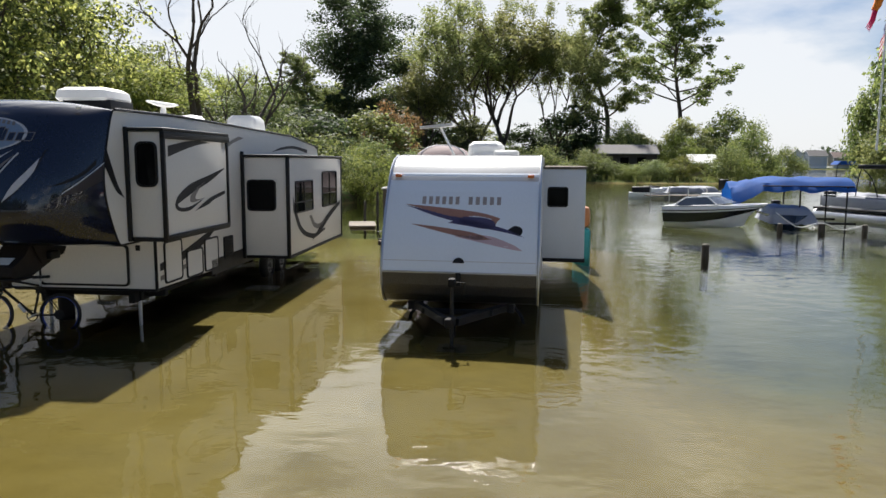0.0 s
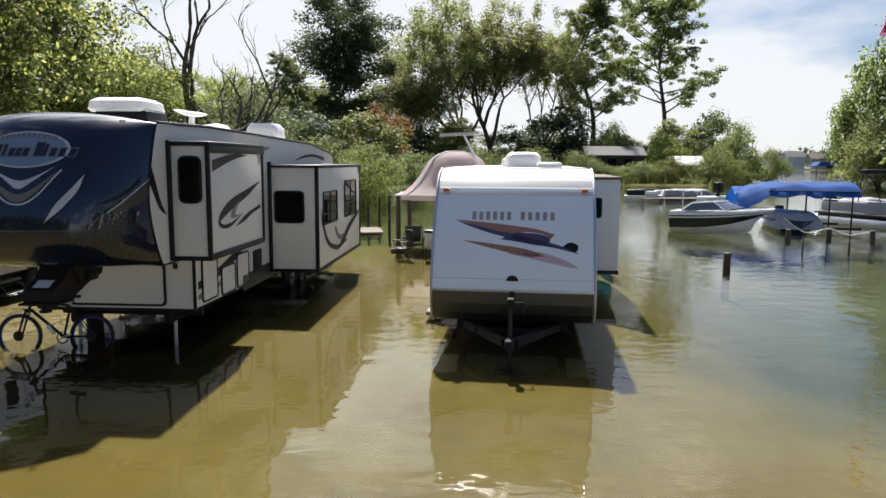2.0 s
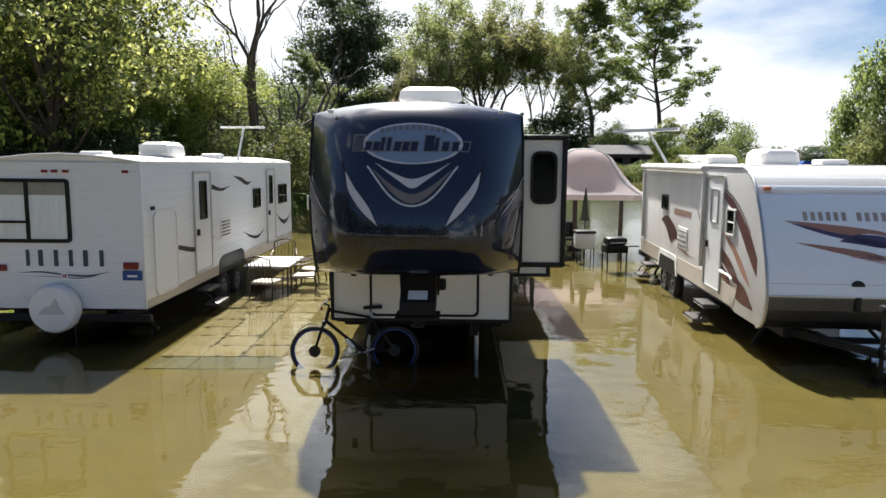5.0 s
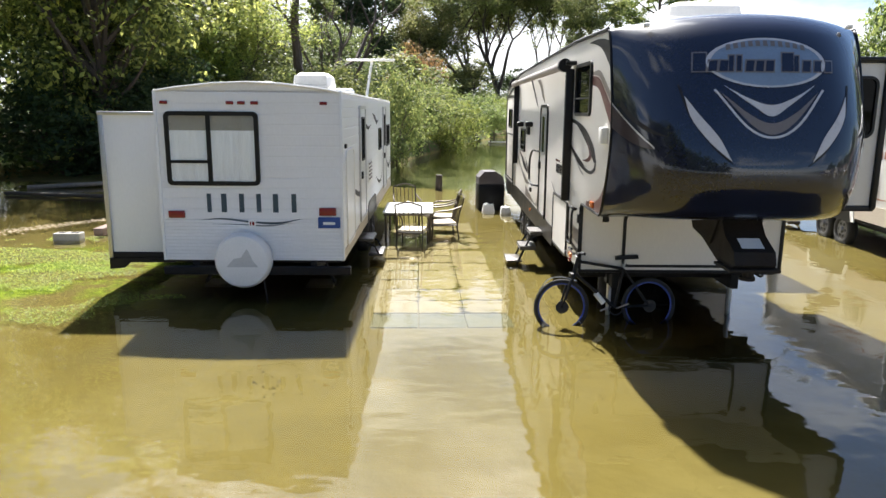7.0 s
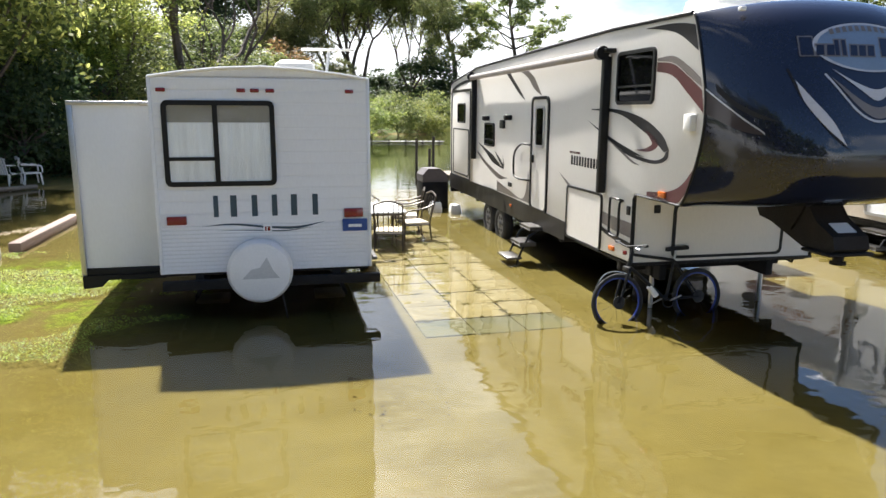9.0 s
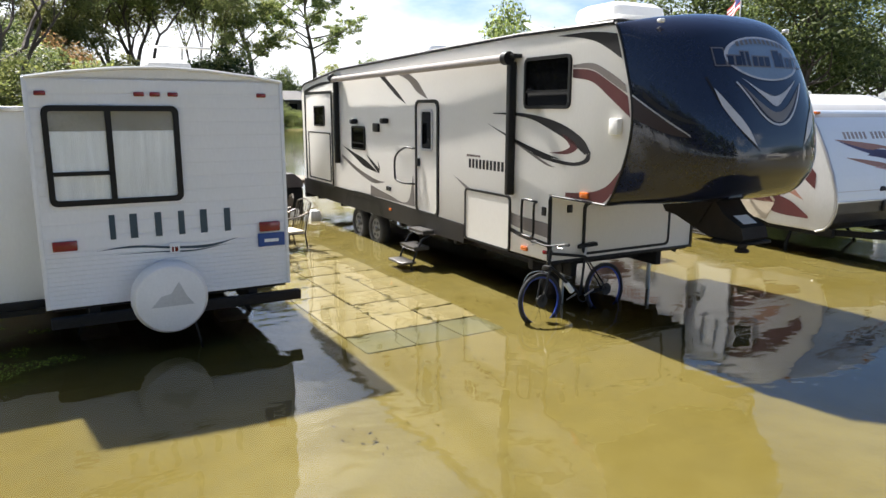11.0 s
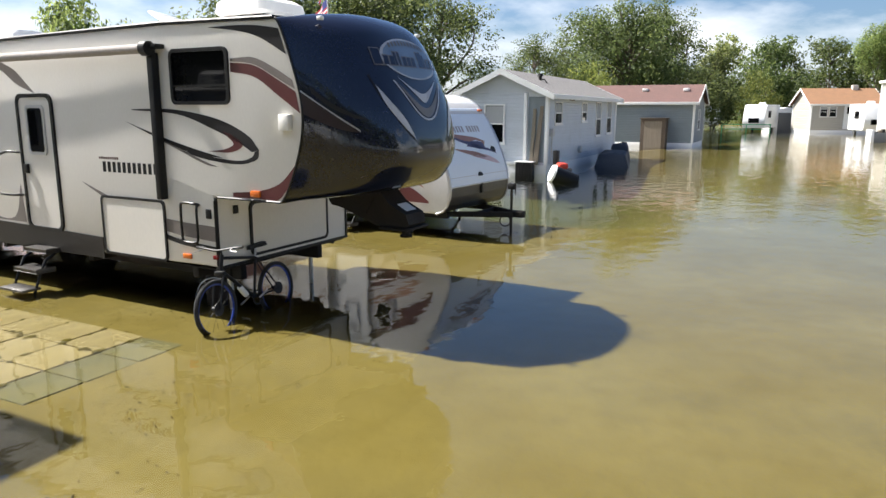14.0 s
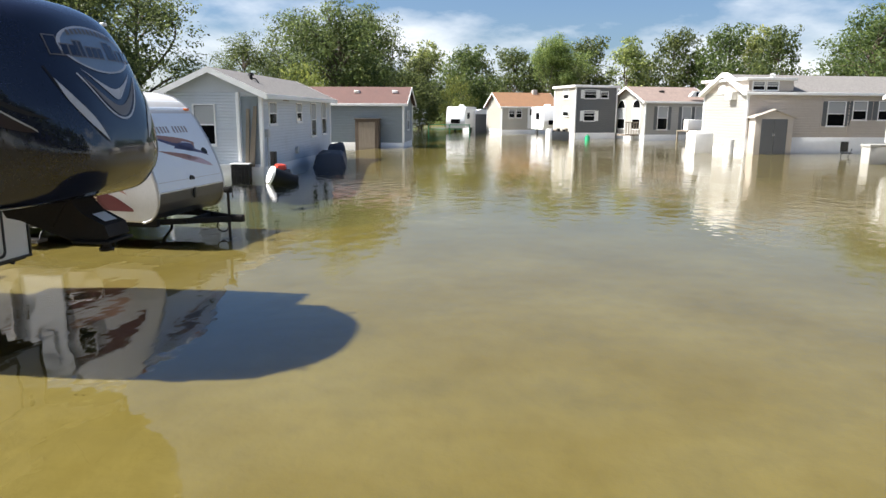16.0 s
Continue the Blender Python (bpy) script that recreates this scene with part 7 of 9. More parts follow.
solid("covered_boat", draped(3.4, 1.6, 0.72, 3.0, TARP), TARP, "heap under a dark slate tarpaulin beside the house", "tarpaulin", m=pose(18.0, 12.7, 0, 0, 0, 12))
solid("covered_grill", draped(1.7, 1.1, 0.95, 5.0, TARP), TARP, "grill under a dark cover beside the house", "grill cover", m=pose(21.2, 13.2, 0, 0, 0, 12))
bar = thing("barrel", pose(9.9, 12.3, 0.12, 70, 0, 215), "tipped black barrel with white lid in water", "barrel")
part("barrel_body", Shape().cyl((0, 0, -0.45), (0, 0, 0.45), 0.27, 0.3, 20), BLACK, bar)
part("lid", Shape().cyl((0, 0, 0.42), (0, 0, 0.5), 0.325, 0.3, 22), PLASTIC_W, bar, "white barrel lid")
solid("storage_tub", Shape().rbox(-0.45, 0.45, -0.3, 0.3, -0.25, 0.3, 0.06), BLACK, "black storage tub standing in water", "tub", m=pose(11.5, 12.9, 0, 0, 0, 10))
solid("fuel_can", Shape().rbox(-0.3, 0.3, -0.18, 0.18, 0.3, 0.52, 0.08), KAYAK_R, "red plastic container on a black tub", "container", m=pose(11.45, 12.9, 0, 0, 0, 30))
solid("power_pedestal", Shape().rbox(-0.12, 0.12, -0.1, 0.1, -0.3, 0.95, 0.02), BLACK, "black utility pedestal by the house", "pedestal", m=pose(11.9, 13.3, 0))

# ---- trees ----
def leaf_cloud(name, centres, leaf, rng, mat, flat=0.75):
    """Many small leaves round the given (centre, radius, count) clumps, as one mesh."""
    cs, outs = [], []
    for c, r, n in centres:
        d = rng.normal(size=(n, 3))
        d /= np.linalg.norm(d, axis=1)[:, None]
        rad = r * rng.uniform(0.08, 1.0, (n, 1)) ** 0.45 * rng.uniform(0.8, 1.18, (n, 1))
        cs.append(np.array(c) + d * rad * np.array((1, 1, flat)))
        outs.append(d)
    p = np.concatenate(cs)
    n = len(p)
    # leaves turn their faces out of their clump and up, each a little differently
    face = np.concatenate(outs) + np.array((0, 0, 0.4)) + rng.normal(size=(n, 3)) * 0.5
    a = np.cross(face, rng.normal(size=(n, 3)))
    a /= np.linalg.norm(a, axis=1)[:, None]
    b = np.cross(face, a)
    b /= np.linalg.norm(b, axis=1)[:, None]
    size = leaf * rng.uniform(0.55, 1.35, (n, 1))
    verts = np.stack([p - a * size, p + b * size * 0.5, p + a * size, p - b * size * 0.5], axis=1).reshape(-1, 3)
    me = bpy.data.meshes.new(name)
    me.vertices.add(4 * n)
    me.vertices.foreach_set("co", verts.ravel())
    me.loops.add(4 * n)
    me.loops.foreach_set("vertex_index", np.arange(4 * n))
    me.polygons.add(n)
    me.polygons.foreach_set("loop_start", np.arange(0, 4 * n, 4))
    me.update(calc_edges=True)
    me.materials.append(mat)
    return me


def tree_model(seed, height, crown_w, crown_from, mat, leaves=7000, leaf=0.2, clumps=34, size=0.16, label="leafy green tree", lean=0.0, droop=0.0, top=1.0):
    """A trunk with limbs that reach out to the clumps of an uneven crown. top: how narrow the crown gets upwards (1: an egg)."""
    rng = np.random.default_rng(seed)
    ob = thing("tree", pose(0, 0, -60), label, "tree")
    base = height * crown_from
    spots = []
    while len(spots) < clumps:
        q = rng.uniform(-1, 1, 3)
        r = np.linalg.norm(q)
        if 0.25 < r < 1.0 and (r > 0.55 or rng.random() < 0.35):
            k = 1.0 - 0.35 * top * max(0.0, q[2])
            spots.append(Vector((q[0] * crown_w * 0.42 * k + lean * (q[2] + 1) * height * 0.3, q[1] * crown_w * 0.42 * k, base + (q[2] + 1) / 2 * (height - base) * 0.93)))
    r0 = max(0.05, height * 0.019)
    spine = bezier_line([(0, 0, -0.8), (rng.normal() * 0.15, rng.normal() * 0.15, base * 0.6), (lean * height * 0.2 + rng.normal() * 0.3, rng.normal() * 0.3, base + (height - base) * 0.3), (lean * height * 0.42 + rng.normal() * 0.5, rng.normal() * 0.5, height * 0.86)], 5)
    wood = Shape().tube(spine, [r0 * (1.35 if i == 0 else 1 - 0.88 * i / (len(spine) - 1)) for i in range(len(spine))], 8)
    for i, c in enumerate(spots):
        if i % 2 and i > 12:
            continue
        low = [q for q in spine if q.z < c.z - 0.12 * height and q.z > base * 0.55] or [spine[4]]
        a = low[-1] if i % 3 else low[len(low) // 2]
        mid = a.lerp(c, 0.5) + Vector((rng.normal(), rng.normal(), rng.normal() + 0.6)) * 0.05 * height
        line = bezier_line([a, mid, c], 4)
        w = r0 * rng.uniform(0.28, 0.5)
        wood.tube(line, [w * (1 - 0.8 * k / (len(line) - 1)) for k in range(len(line))], 5)
    part("trunk", wood, BARK, ob)
    if leaves:
        cl = []
        for c in spots:
            cl.append((c, crown_w * size * rng.uniform(0.65, 1.2)))
            for _ in range(2):
                cl.append((c + Vector(rng.normal(size=3)) * crown_w * 0.1, crown_w * size * rng.uniform(0.35, 0.75)))
            if droop:
                for k in range(1, 4):
                    cl.append((c - Vector((0, 0, droop * k * 0.4)) + Vector(rng.normal(size=3)) * 0.25, crown_w * size * 0.45))
        weight = sum(r ** 2 for _, r in cl)
        part("crown", leaf_cloud("crown", [(tuple(c), r, max(8, int(leaves * r * r / weight))) for c, r in cl], leaf, rng, mat), mat, ob, smooth=False)
    return ob, height, crown_w


def bare_model(seed, height, width):
    rng = np.random.default_rng(seed)
    ob = thing("tree", pose(0, 0, -60), "bare dead tree with thin grey branches", "tree")
    wood = Shape()

    def limb(p, d, length, r, depth):
        pts, q = [p], p
        for k in range(5):
            d = (d + Vector(rng.normal(size=3)) * 0.14 + Vector((0, 0, 0.05))).normalized()
            q = q + d * length / 5
            pts.append(q)
        wood.tube(pts, [r * (1 - 0.55 * k / 5) for k in range(6)], 6 if depth < 2 else 4)
        if depth < 5:
            for k in range(2 if depth else 3):
                a = rng.uniform(0, 2 * math.pi) if depth else 0.6 + 2.094 * k
                nd = (d + Vector((math.cos(a), math.sin(a), 0.15)) * (rng.uniform(0.35, 0.75) if depth else 0.6)).normalized()
                limb(pts[-1 - (k % 2) * 2], nd, height * rng.uniform(0.26, 0.36) if depth == 0 else length * rng.uniform(0.5, 0.78), r * rng.uniform(0.5, 0.7), depth + 1)

    limb(Vector((0, 0, -0.5)), Vector((0.1, 0, 1)), height * 0.2, height * 0.017, 0)
    hi = max(q[2] for q in wood.v)
    wi = max(max(abs(q[0]), abs(q[1])) for q in wood.v)
    wood.v = [(q[0] * width / 2 / wi, q[1] * width / 2 / wi, q[2] * height / hi) for q in wood.v]
    part("trunk", wood, BARK, ob)
    return ob, height, width


def limbed_model(seed, height, width, mat, label, fork=0.25, limbs=4, spread=0.55, clump=0.07, leaves=11000, leaf=0.2, lean=(0, 0), droop=0.0, depth=4):
    """A tree whose trunk forks into limbs that branch again and again, with sprays of leaves at the ends."""
    rng = np.random.default_rng(seed)
    ob = thing("tree", pose(0, 0, -60), label, "tree")
    wood = Shape()
    tips = []

    def limb(p, d, length, r, level):
        pts, q = [p], p
        for k in range(5):
            d = (d + Vector(rng.normal(size=3)) * 0.13 + Vector((0, 0, 0.07 if level < 3 else -0.02))).normalized()
            q = q + d * length / 5
            pts.append(q)
        wood.tube(pts, [r * (1 - 0.5 * k / 5) for k in range(6)], 8 if level == 0 else (6 if level == 1 else 4))
        if level >= 2:
            tips.append((pts[3], 0.9))
            tips.append((pts[5], 0.9))
        if level >= depth:
            tips.append((pts[5], 1.0))
            tips.append((pts[4], 0.8))
            return
        n = limbs if level == 0 else (3 if level < 3 else 2)
        a0 = rng.uniform(0, 6.28)
        for k in range(n):
            a = a0 + 6.283 * (k + rng.uniform(-0.25, 0.25)) / n
            s = spread * rng.uniform(0.6, 1.3) * (1.0 if level else 0.8)
            nd = (d + Vector((math.cos(a) * s, math.sin(a) * s, 0.1)) + Vector((lean[0], lean[1], 0)) * 0.35).normalized()
            start = pts[-1] if k == 0 or level == 0 and k < 2 else pts[int(rng.integers(3, 6))]
            limb(start, nd, length * rng.uniform(0.62, 0.9) if level else height * (1 - fork) * rng.uniform(0.3, 0.42), r * rng.uniform(0.45, 0.62), level + 1)

    limb(Vector((0, 0, -0.6)), Vector((lean[0] * 0.5, lean[1] * 0.5, 1)).normalized(), height * fork, height * 0.021, 0)
    hi = max(q[2] for q in wood.v)
    xs, ys = [q[0] for q in wood.v], [q[1] for q in wood.v]
    wi = max(max(xs) - min(xs), max(ys) - min(ys))
    kx, kz = width * 0.9 / wi, height * 0.95 / hi
    wood.v = [(q[0] * kx, q[1] * kx, q[2] * kz) for q in wood.v]
    part("trunk", wood, BARK, ob)
    cl = []
    for c, f in tips:
        c = Vector((c.x * kx, c.y * kx, c.z * kz))
        cl.append((c, width * clump * f * rng.uniform(0.6, 1.3)))
        if droop:
            for k in range(1, 4):
                cl.append((c - Vector((rng.normal() * 0.2, rng.normal() * 0.2, droop * k * 0.35)), width * clump * 0.5))
    weight = sum(r ** 2 for _, r in cl)
    part("crown", leaf_cloud("crown", [(tuple(c), r, max(6, int(leaves * r * r / weight))) for c, r in cl], leaf, rng, mat, 0.8), mat, ob, smooth=False)
    return ob, height, width


def spire_model(seed, height, width, mat, label, crown_from=0.35, limbs=18, clump=0.09, leaves=15000, leaf=0.15):
    """A tree with one trunk up to its tip and rising side limbs, each with its own clumps of leaves and gaps between."""
    rng = np.random.default_rng(seed)
    ob = thing("tree", pose(0, 0, -60), label, "tree")
    r0 = height * 0.0125
    spine = bezier_line([(0, 0, -0.8), (rng.normal() * 0.3, rng.normal() * 0.3, height * 0.3), (rng.normal() * 0.6, rng.normal() * 0.6, height * 0.62), (rng.normal() * 0.7, rng.normal() * 0.7, height * 0.96)], 6)
    wood = Shape().tube(spine, [r0 * (1.3 if i == 0 else 1 - 0.9 * i / (len(spine) - 1)) for i in range(len(spine))], 8)
    cl = [(spine[-1], width * clump), (spine[-2], width * clump), (spine[-3], width * clump * 1.2)]
    for i in range(limbs):
        g = (i + 0.5) / limbs
        f = crown_from + (0.96 - crown_from) * g
        start = min(spine, key=lambda q: abs(q.z - height * f))
        a = i * 2.4 + rng.uniform(-0.4, 0.4)
        reach = width * 0.5 * rng.uniform(0.45, 1.0) * (1 - 0.7 * g * g)
        tip = start + Vector((math.cos(a) * reach, math.sin(a) * reach, reach * rng.uniform(0.45, 1.15)))
        line = bezier_line([start, start.lerp(tip, 0.5) + Vector((0, 0, -0.08 * reach)), tip], 5)
        w = r0 * rng.uniform(0.28, 0.45) * (1 - 0.4 * g)
        wood.tube(line, [w * (1 - 0.8 * k / (len(line) - 1)) for k in range(len(line))], 5)
        for share in (0.55, 0.8, 1.0):
            c = start.lerp(tip, share) + Vector(rng.normal(size=3)) * width * 0.025
            cl.append((c, width * clump * rng.uniform(0.55, 1.15)))
            for _ in range(2):
                cl.append((c + Vector(rng.normal(size=3)) * width * 0.06, width * clump * rng.uniform(0.3, 0.65)))
    part("trunk", wood, BARK, ob)
    weight = sum(r ** 2 for _, r in cl)
    part("crown", leaf_cloud("crown", [(tuple(c), r, max(6, int(leaves * r * r / weight))) for c, r in cl], leaf, rng, mat, 0.8), mat, ob, smooth=False)
    return ob, height, width


TREES = {
    "oak2": tree_model(21, 15, 11, 0.14, LEAF, 26000, 0.118, 46, 0.18, "broad tree with green leaves"),
    "mid": tree_model(11, 16, 12, 0.16, LEAF_DEEP, 17000, 0.15, 52, 0.17, "tall tree with green leaves"),
    "mid2": tree_model(12, 15, 11, 0.14, LEAF_DEEP, 17000, 0.15, 50, 0.18, "broad tree with green leaves"),
    "dark": limbed_model(2, 16, 12, LEAF_DARK, "tall tree with dark leaves", 0.28, 4, 0.85, 0.085, 26000, 0.12),
    "willow": limbed_model(3, 20, 17, LEAF_OLIVE, "tall airy willow tree with olive leaves", 0.22, 5, 1.0, 0.05, 30000, 0.12, droop=0.7),
    "lean": limbed_model(31, 18, 14, LEAF_OLIVE, "leaning willow with olive leaves", 0.3, 4, 0.9, 0.06, 22000, 0.13, lean=(0.9, 0), droop=0.9),
    "slim": spire_model(4, 22, 9, LEAF, "slim tall tree with a narrow crown", 0.26, 34, 0.085, 24000, 0.14),
    "slim2": spire_model(44, 22, 12, LEAF, "slim tall tree with open crown and bare lower trunk", 0.36, 30, 0.07, 24000, 0.14),
    "bush": tree_model(5, 5, 6, 0.04, LEAF, 8500, 0.1, 34, 0.19, "dense green waterside bush"),
    "pale": tree_model(51, 5, 6, 0.02, LEAF_YELLOW, 8500, 0.1, 34, 0.19, "bright yellow-green waterside bush"),
    "olive": tree_model(52, 9, 10, 0.05, LEAF_OLIVE, 9000, 0.17, 40, 0.18, "broad olive-green bushy tree", droop=0.8),
    "far": tree_model(8, 14, 13, 0.12, LEAF, 6000, 0.3, 34, 0.19, "leafy green tree at the far edge"),
    "far_dark": tree_model(81, 14, 12, 0.12, LEAF_DARK, 6000, 0.3, 34, 0.19, "dark leafy tree at the far edge"),
    "far_deep": tree_model(83, 14, 13, 0.1, LEAF_DEEP, 8000, 0.26, 40, 0.17, "leafy deep green tree behind the houses"),
    "far_olive": tree_model(82, 14, 12, 0.12, LEAF_OLIVE, 7000, 0.28, 40, 0.15, "olive-green tree at the far edge"),
    "rust": tree_model(57, 8, 8, 0.05, LEAF_RUST, 9000, 0.14, 36, 0.17, "bushy tree turning brown and orange"),
    "sunny": limbed_model(91, 12, 10, LEAF_SUN, "tree with sunlight painted into yellow-green leaves", 0.16, 5, 0.6, 0.11, 17000, 0.115),
    "sunny2": limbed_model(92, 12, 9, LEAF_SUN, "open tree with sunlight painted in yellow-green", 0.2, 4, 0.5, 0.1, 15000, 0.115),
    "open": limbed_model(93, 16, 11, LEAF, "tall leafy tree with gaps between its boughs", 0.18, 5, 0.6, 0.1, 24000, 0.13),
    # the shade under the woods is put into this bush's dark leaf colour
    "shade": tree_model(55, 5, 6, 0.02, LEAF_DARK, 7000, 0.115, 36, 0.19, "bush with the woods' shade painted into its leaves"),
    "sunoak": tree_model(61, 15, 11, 0.1, LEAF_GLINT, 17000, 0.125, 56, 0.115, "tall tree with glints painted into green leaves"),
    "cotton": limbed_model(94, 16, 11, LEAF_OLIVE, "open light-green tree on the far bank", 0.22, 5, 0.6, 0.09, 20000, 0.13),
    "bare": bare_model(7, 17, 9),
    "bare2": bare_model(71, 14, 4),
}


def plant(rows, group):
    for i, (key, x, y, h, w) in enumerate(rows):
        ob, h0, w0 = TREES[key]
        z = max(-0.5, ground_height(x, y))
        t = copy_thing(ob, pose(x, y, z, 0, 0, (x * 57 + y * 31) % 360) @ Matrix.Diagonal((w / w0, w / w0, (h - z) / h0, 1)))
        t["group"] = group


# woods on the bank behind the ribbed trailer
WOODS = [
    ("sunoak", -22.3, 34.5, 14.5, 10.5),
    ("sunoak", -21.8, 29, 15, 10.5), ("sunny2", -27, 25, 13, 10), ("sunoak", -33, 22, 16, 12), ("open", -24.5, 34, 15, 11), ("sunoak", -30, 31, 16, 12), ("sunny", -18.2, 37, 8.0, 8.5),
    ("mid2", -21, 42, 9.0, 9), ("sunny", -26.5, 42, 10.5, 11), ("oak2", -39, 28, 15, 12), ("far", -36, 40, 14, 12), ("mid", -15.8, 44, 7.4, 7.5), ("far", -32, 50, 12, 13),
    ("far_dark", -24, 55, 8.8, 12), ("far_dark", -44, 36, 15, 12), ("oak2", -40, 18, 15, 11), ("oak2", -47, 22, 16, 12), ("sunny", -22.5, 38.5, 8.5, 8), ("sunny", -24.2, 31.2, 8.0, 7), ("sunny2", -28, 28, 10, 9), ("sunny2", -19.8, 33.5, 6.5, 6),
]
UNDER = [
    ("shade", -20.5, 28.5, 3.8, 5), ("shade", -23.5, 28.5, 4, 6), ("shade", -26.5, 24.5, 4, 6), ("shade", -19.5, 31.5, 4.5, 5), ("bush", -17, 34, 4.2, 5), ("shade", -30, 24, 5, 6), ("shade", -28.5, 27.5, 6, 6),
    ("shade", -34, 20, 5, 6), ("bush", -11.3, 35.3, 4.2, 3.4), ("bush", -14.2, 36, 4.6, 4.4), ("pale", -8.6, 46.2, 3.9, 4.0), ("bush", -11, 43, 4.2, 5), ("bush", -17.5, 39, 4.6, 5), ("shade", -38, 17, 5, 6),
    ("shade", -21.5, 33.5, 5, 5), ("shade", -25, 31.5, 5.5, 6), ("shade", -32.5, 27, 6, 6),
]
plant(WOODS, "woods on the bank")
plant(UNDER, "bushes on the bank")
# tall trees across the lagoon
ACROSS = [
    ("dark", -24.0, 107, 29.5, 26), ("bare", -16.3, 37.2, 13, 15), ("bare2", -14.2, 40, 12, 7), ("rust", -11.5, 76, 9, 8), ("cotton", -11, 106, 20, 15),
    ("willow", -2.0, 116, 32, 34), ("lean", 1.0, 117, 29, 30), ("willow", 9.0, 124, 30, 22), ("slim", 19.3, 132, 34, 19), ("slim2", 35.5, 145, 37, 27), ("far_dark", 11.5, 122, 12, 14), ("far_dark", 4, 124, 9, 13), ("mid", -22, 98, 13, 14), ("mid2", -17, 100, 12, 12), ("slim", -20.5, 72, 13.5, 6.5), ("sunny2", -24, 66, 12, 8),
    ("far", -13, 72, 8, 10), ("far_dark", -18, 66, 8.0, 10), ("far_dark", -27, 64, 8.8, 12), ("far_olive", -4, 100, 9, 10), ("far", 22, 126, 8, 11), ("far", 38, 122, 12, 11), ("far_olive", 31, 120, 10, 10), ("far", -33, 112, 14, 16), ("far_olive", -28, 122, 16, 15), ("far", -20, 126, 17, 15), ("far_dark", -13, 124, 16, 14), ("far_olive", -5, 128, 10, 14), ("far", 14, 134, 8, 14), ("far_olive", 25, 136, 8, 14), ("far", -38, 118, 17, 16),
    ("bush", -6.3, 58, 3.6, 5), ("pale", -4.2, 66, 3.8, 5.5), ("bush", -1, 70.5, 4, 6), ("pale", 2.5, 75, 3.6, 6), ("bush", 5.5, 84, 4.5, 7), ("bush", -9.2, 52, 4.2, 5),
]
plant(ACROSS, "trees across the lagoon")
BANK = [
    ("bush", 12, 97, 4.4, 7), ("pale", 17, 97, 2.6, 6), ("bush", 14.5, 98.5, 3.2, 6), ("bush", 21, 97.5, 3.0, 6), ("pale", 24.5, 97, 4.0, 5), ("bush", 30.8, 98, 4.8, 6), ("pale", 34, 99, 3.6, 6), ("bush", 36, 104, 8.5, 8),
    ("bush", 42.5, 108, 5, 6), ("pale", 7, 97, 3.6, 6), ("bush", 2, 97, 5, 7), ("bush", -3, 95, 5, 7), ("bush", 19.5, 112, 9, 8), ("pale", 27.5, 109, 8, 7),
]
LAKE = [("far", 62, 334, 16, 34), ("far_dark", 88, 338, 15, 30), ("far", 112, 336, 9, 22), ("far_dark", 172, 340, 12, 34), ("far", 206, 336, 14, 36), ("far", 240, 340, 16, 40), ("far_dark", 30, 330, 17, 34)]
plant(LAKE, "woods across the lake")
plant(BANK, "bushes on the far bank")
EAST = [
    ("olive", 53.5, 99, 10, 10), ("olive", 57.5, 97, 15, 12), ("far", 54, 107, 15, 8), ("far", 56, 104, 21, 12), ("olive", 64, 94, 13, 14), ("far", 70, 98, 18, 14), ("far", 78, 92, 17, 14),
]
plant(EAST, "trees by the lake")
# behind the houses
LANE = [
    ("mid", 40, 40, 15.5, 14), ("mid2", 34, 36, 14, 12), ("mid", 48, 38, 14.5, 13), ("mid2", 28, 40, 13, 12), ("mid", 58, 32, 10.5, 8), ("pale", 52, 23.5, 7.5, 6.5), ("mid2", 62, 23, 14.5, 12),
    ("mid", 70, 22, 15, 12), ("mid2", 80, 24, 14.5, 10), ("mid", 66, 28, 14, 12), ("far_deep", 90, 20, 9, 11), ("far_deep", 116, 13, 14.5, 13), ("pale", 104, 13, 9, 7), ("far_deep", 106, 20, 12, 10),
]
plant(LANE, "trees behind the houses")
SOUTH = [
    ("far_deep", 130, 4, 15.6, 14), ("far_olive", 135, -4, 15.6, 14), ("open", 118, -3, 17, 12), ("far_deep", 128, -10, 17.0, 14), ("far_olive", 132, -18, 17.0, 14), ("far_deep", 126, -26, 18.5, 14), ("far_deep", 122, -34, 18.5, 15),
    ("far_olive", 128, -42, 18.5, 14), ("far_deep", 112, -40, 17.0, 12), ("mid2", 62, -32, 13, 12), ("mid", 58, -36, 15, 12), ("far_deep", 105, -52, 18.5, 14), ("far_deep", 140, 12, 15.6, 14), ("far_olive", 138, 22, 17.0, 14),
]
plant(SOUTH, "trees at the end of the lane")
# unseen trees added beyond the lot, to darken what the cap mirrors
plant([("far_deep", -34, -6, 16, 13), ("far_dark", -38, -16, 17, 14), ("far_deep", -36, -28, 16, 13), ("far_dark", -26, -38, 17, 14), ("far_deep", -14, -42, 16, 14), ("far_deep", -1, -44, 15, 14), ("far_dark", -44, 4, 15, 13),
       ("far_dark", -40, -10, 17, 13), ("far_dark", -32, -33, 17, 14), ("far_dark", -20, -41, 17, 13), ("far_dark", -8, -44, 16, 13), ("far_deep", -38, -22, 17, 13), ("far_dark", -40, -1, 16, 12)], "trees round the lot")

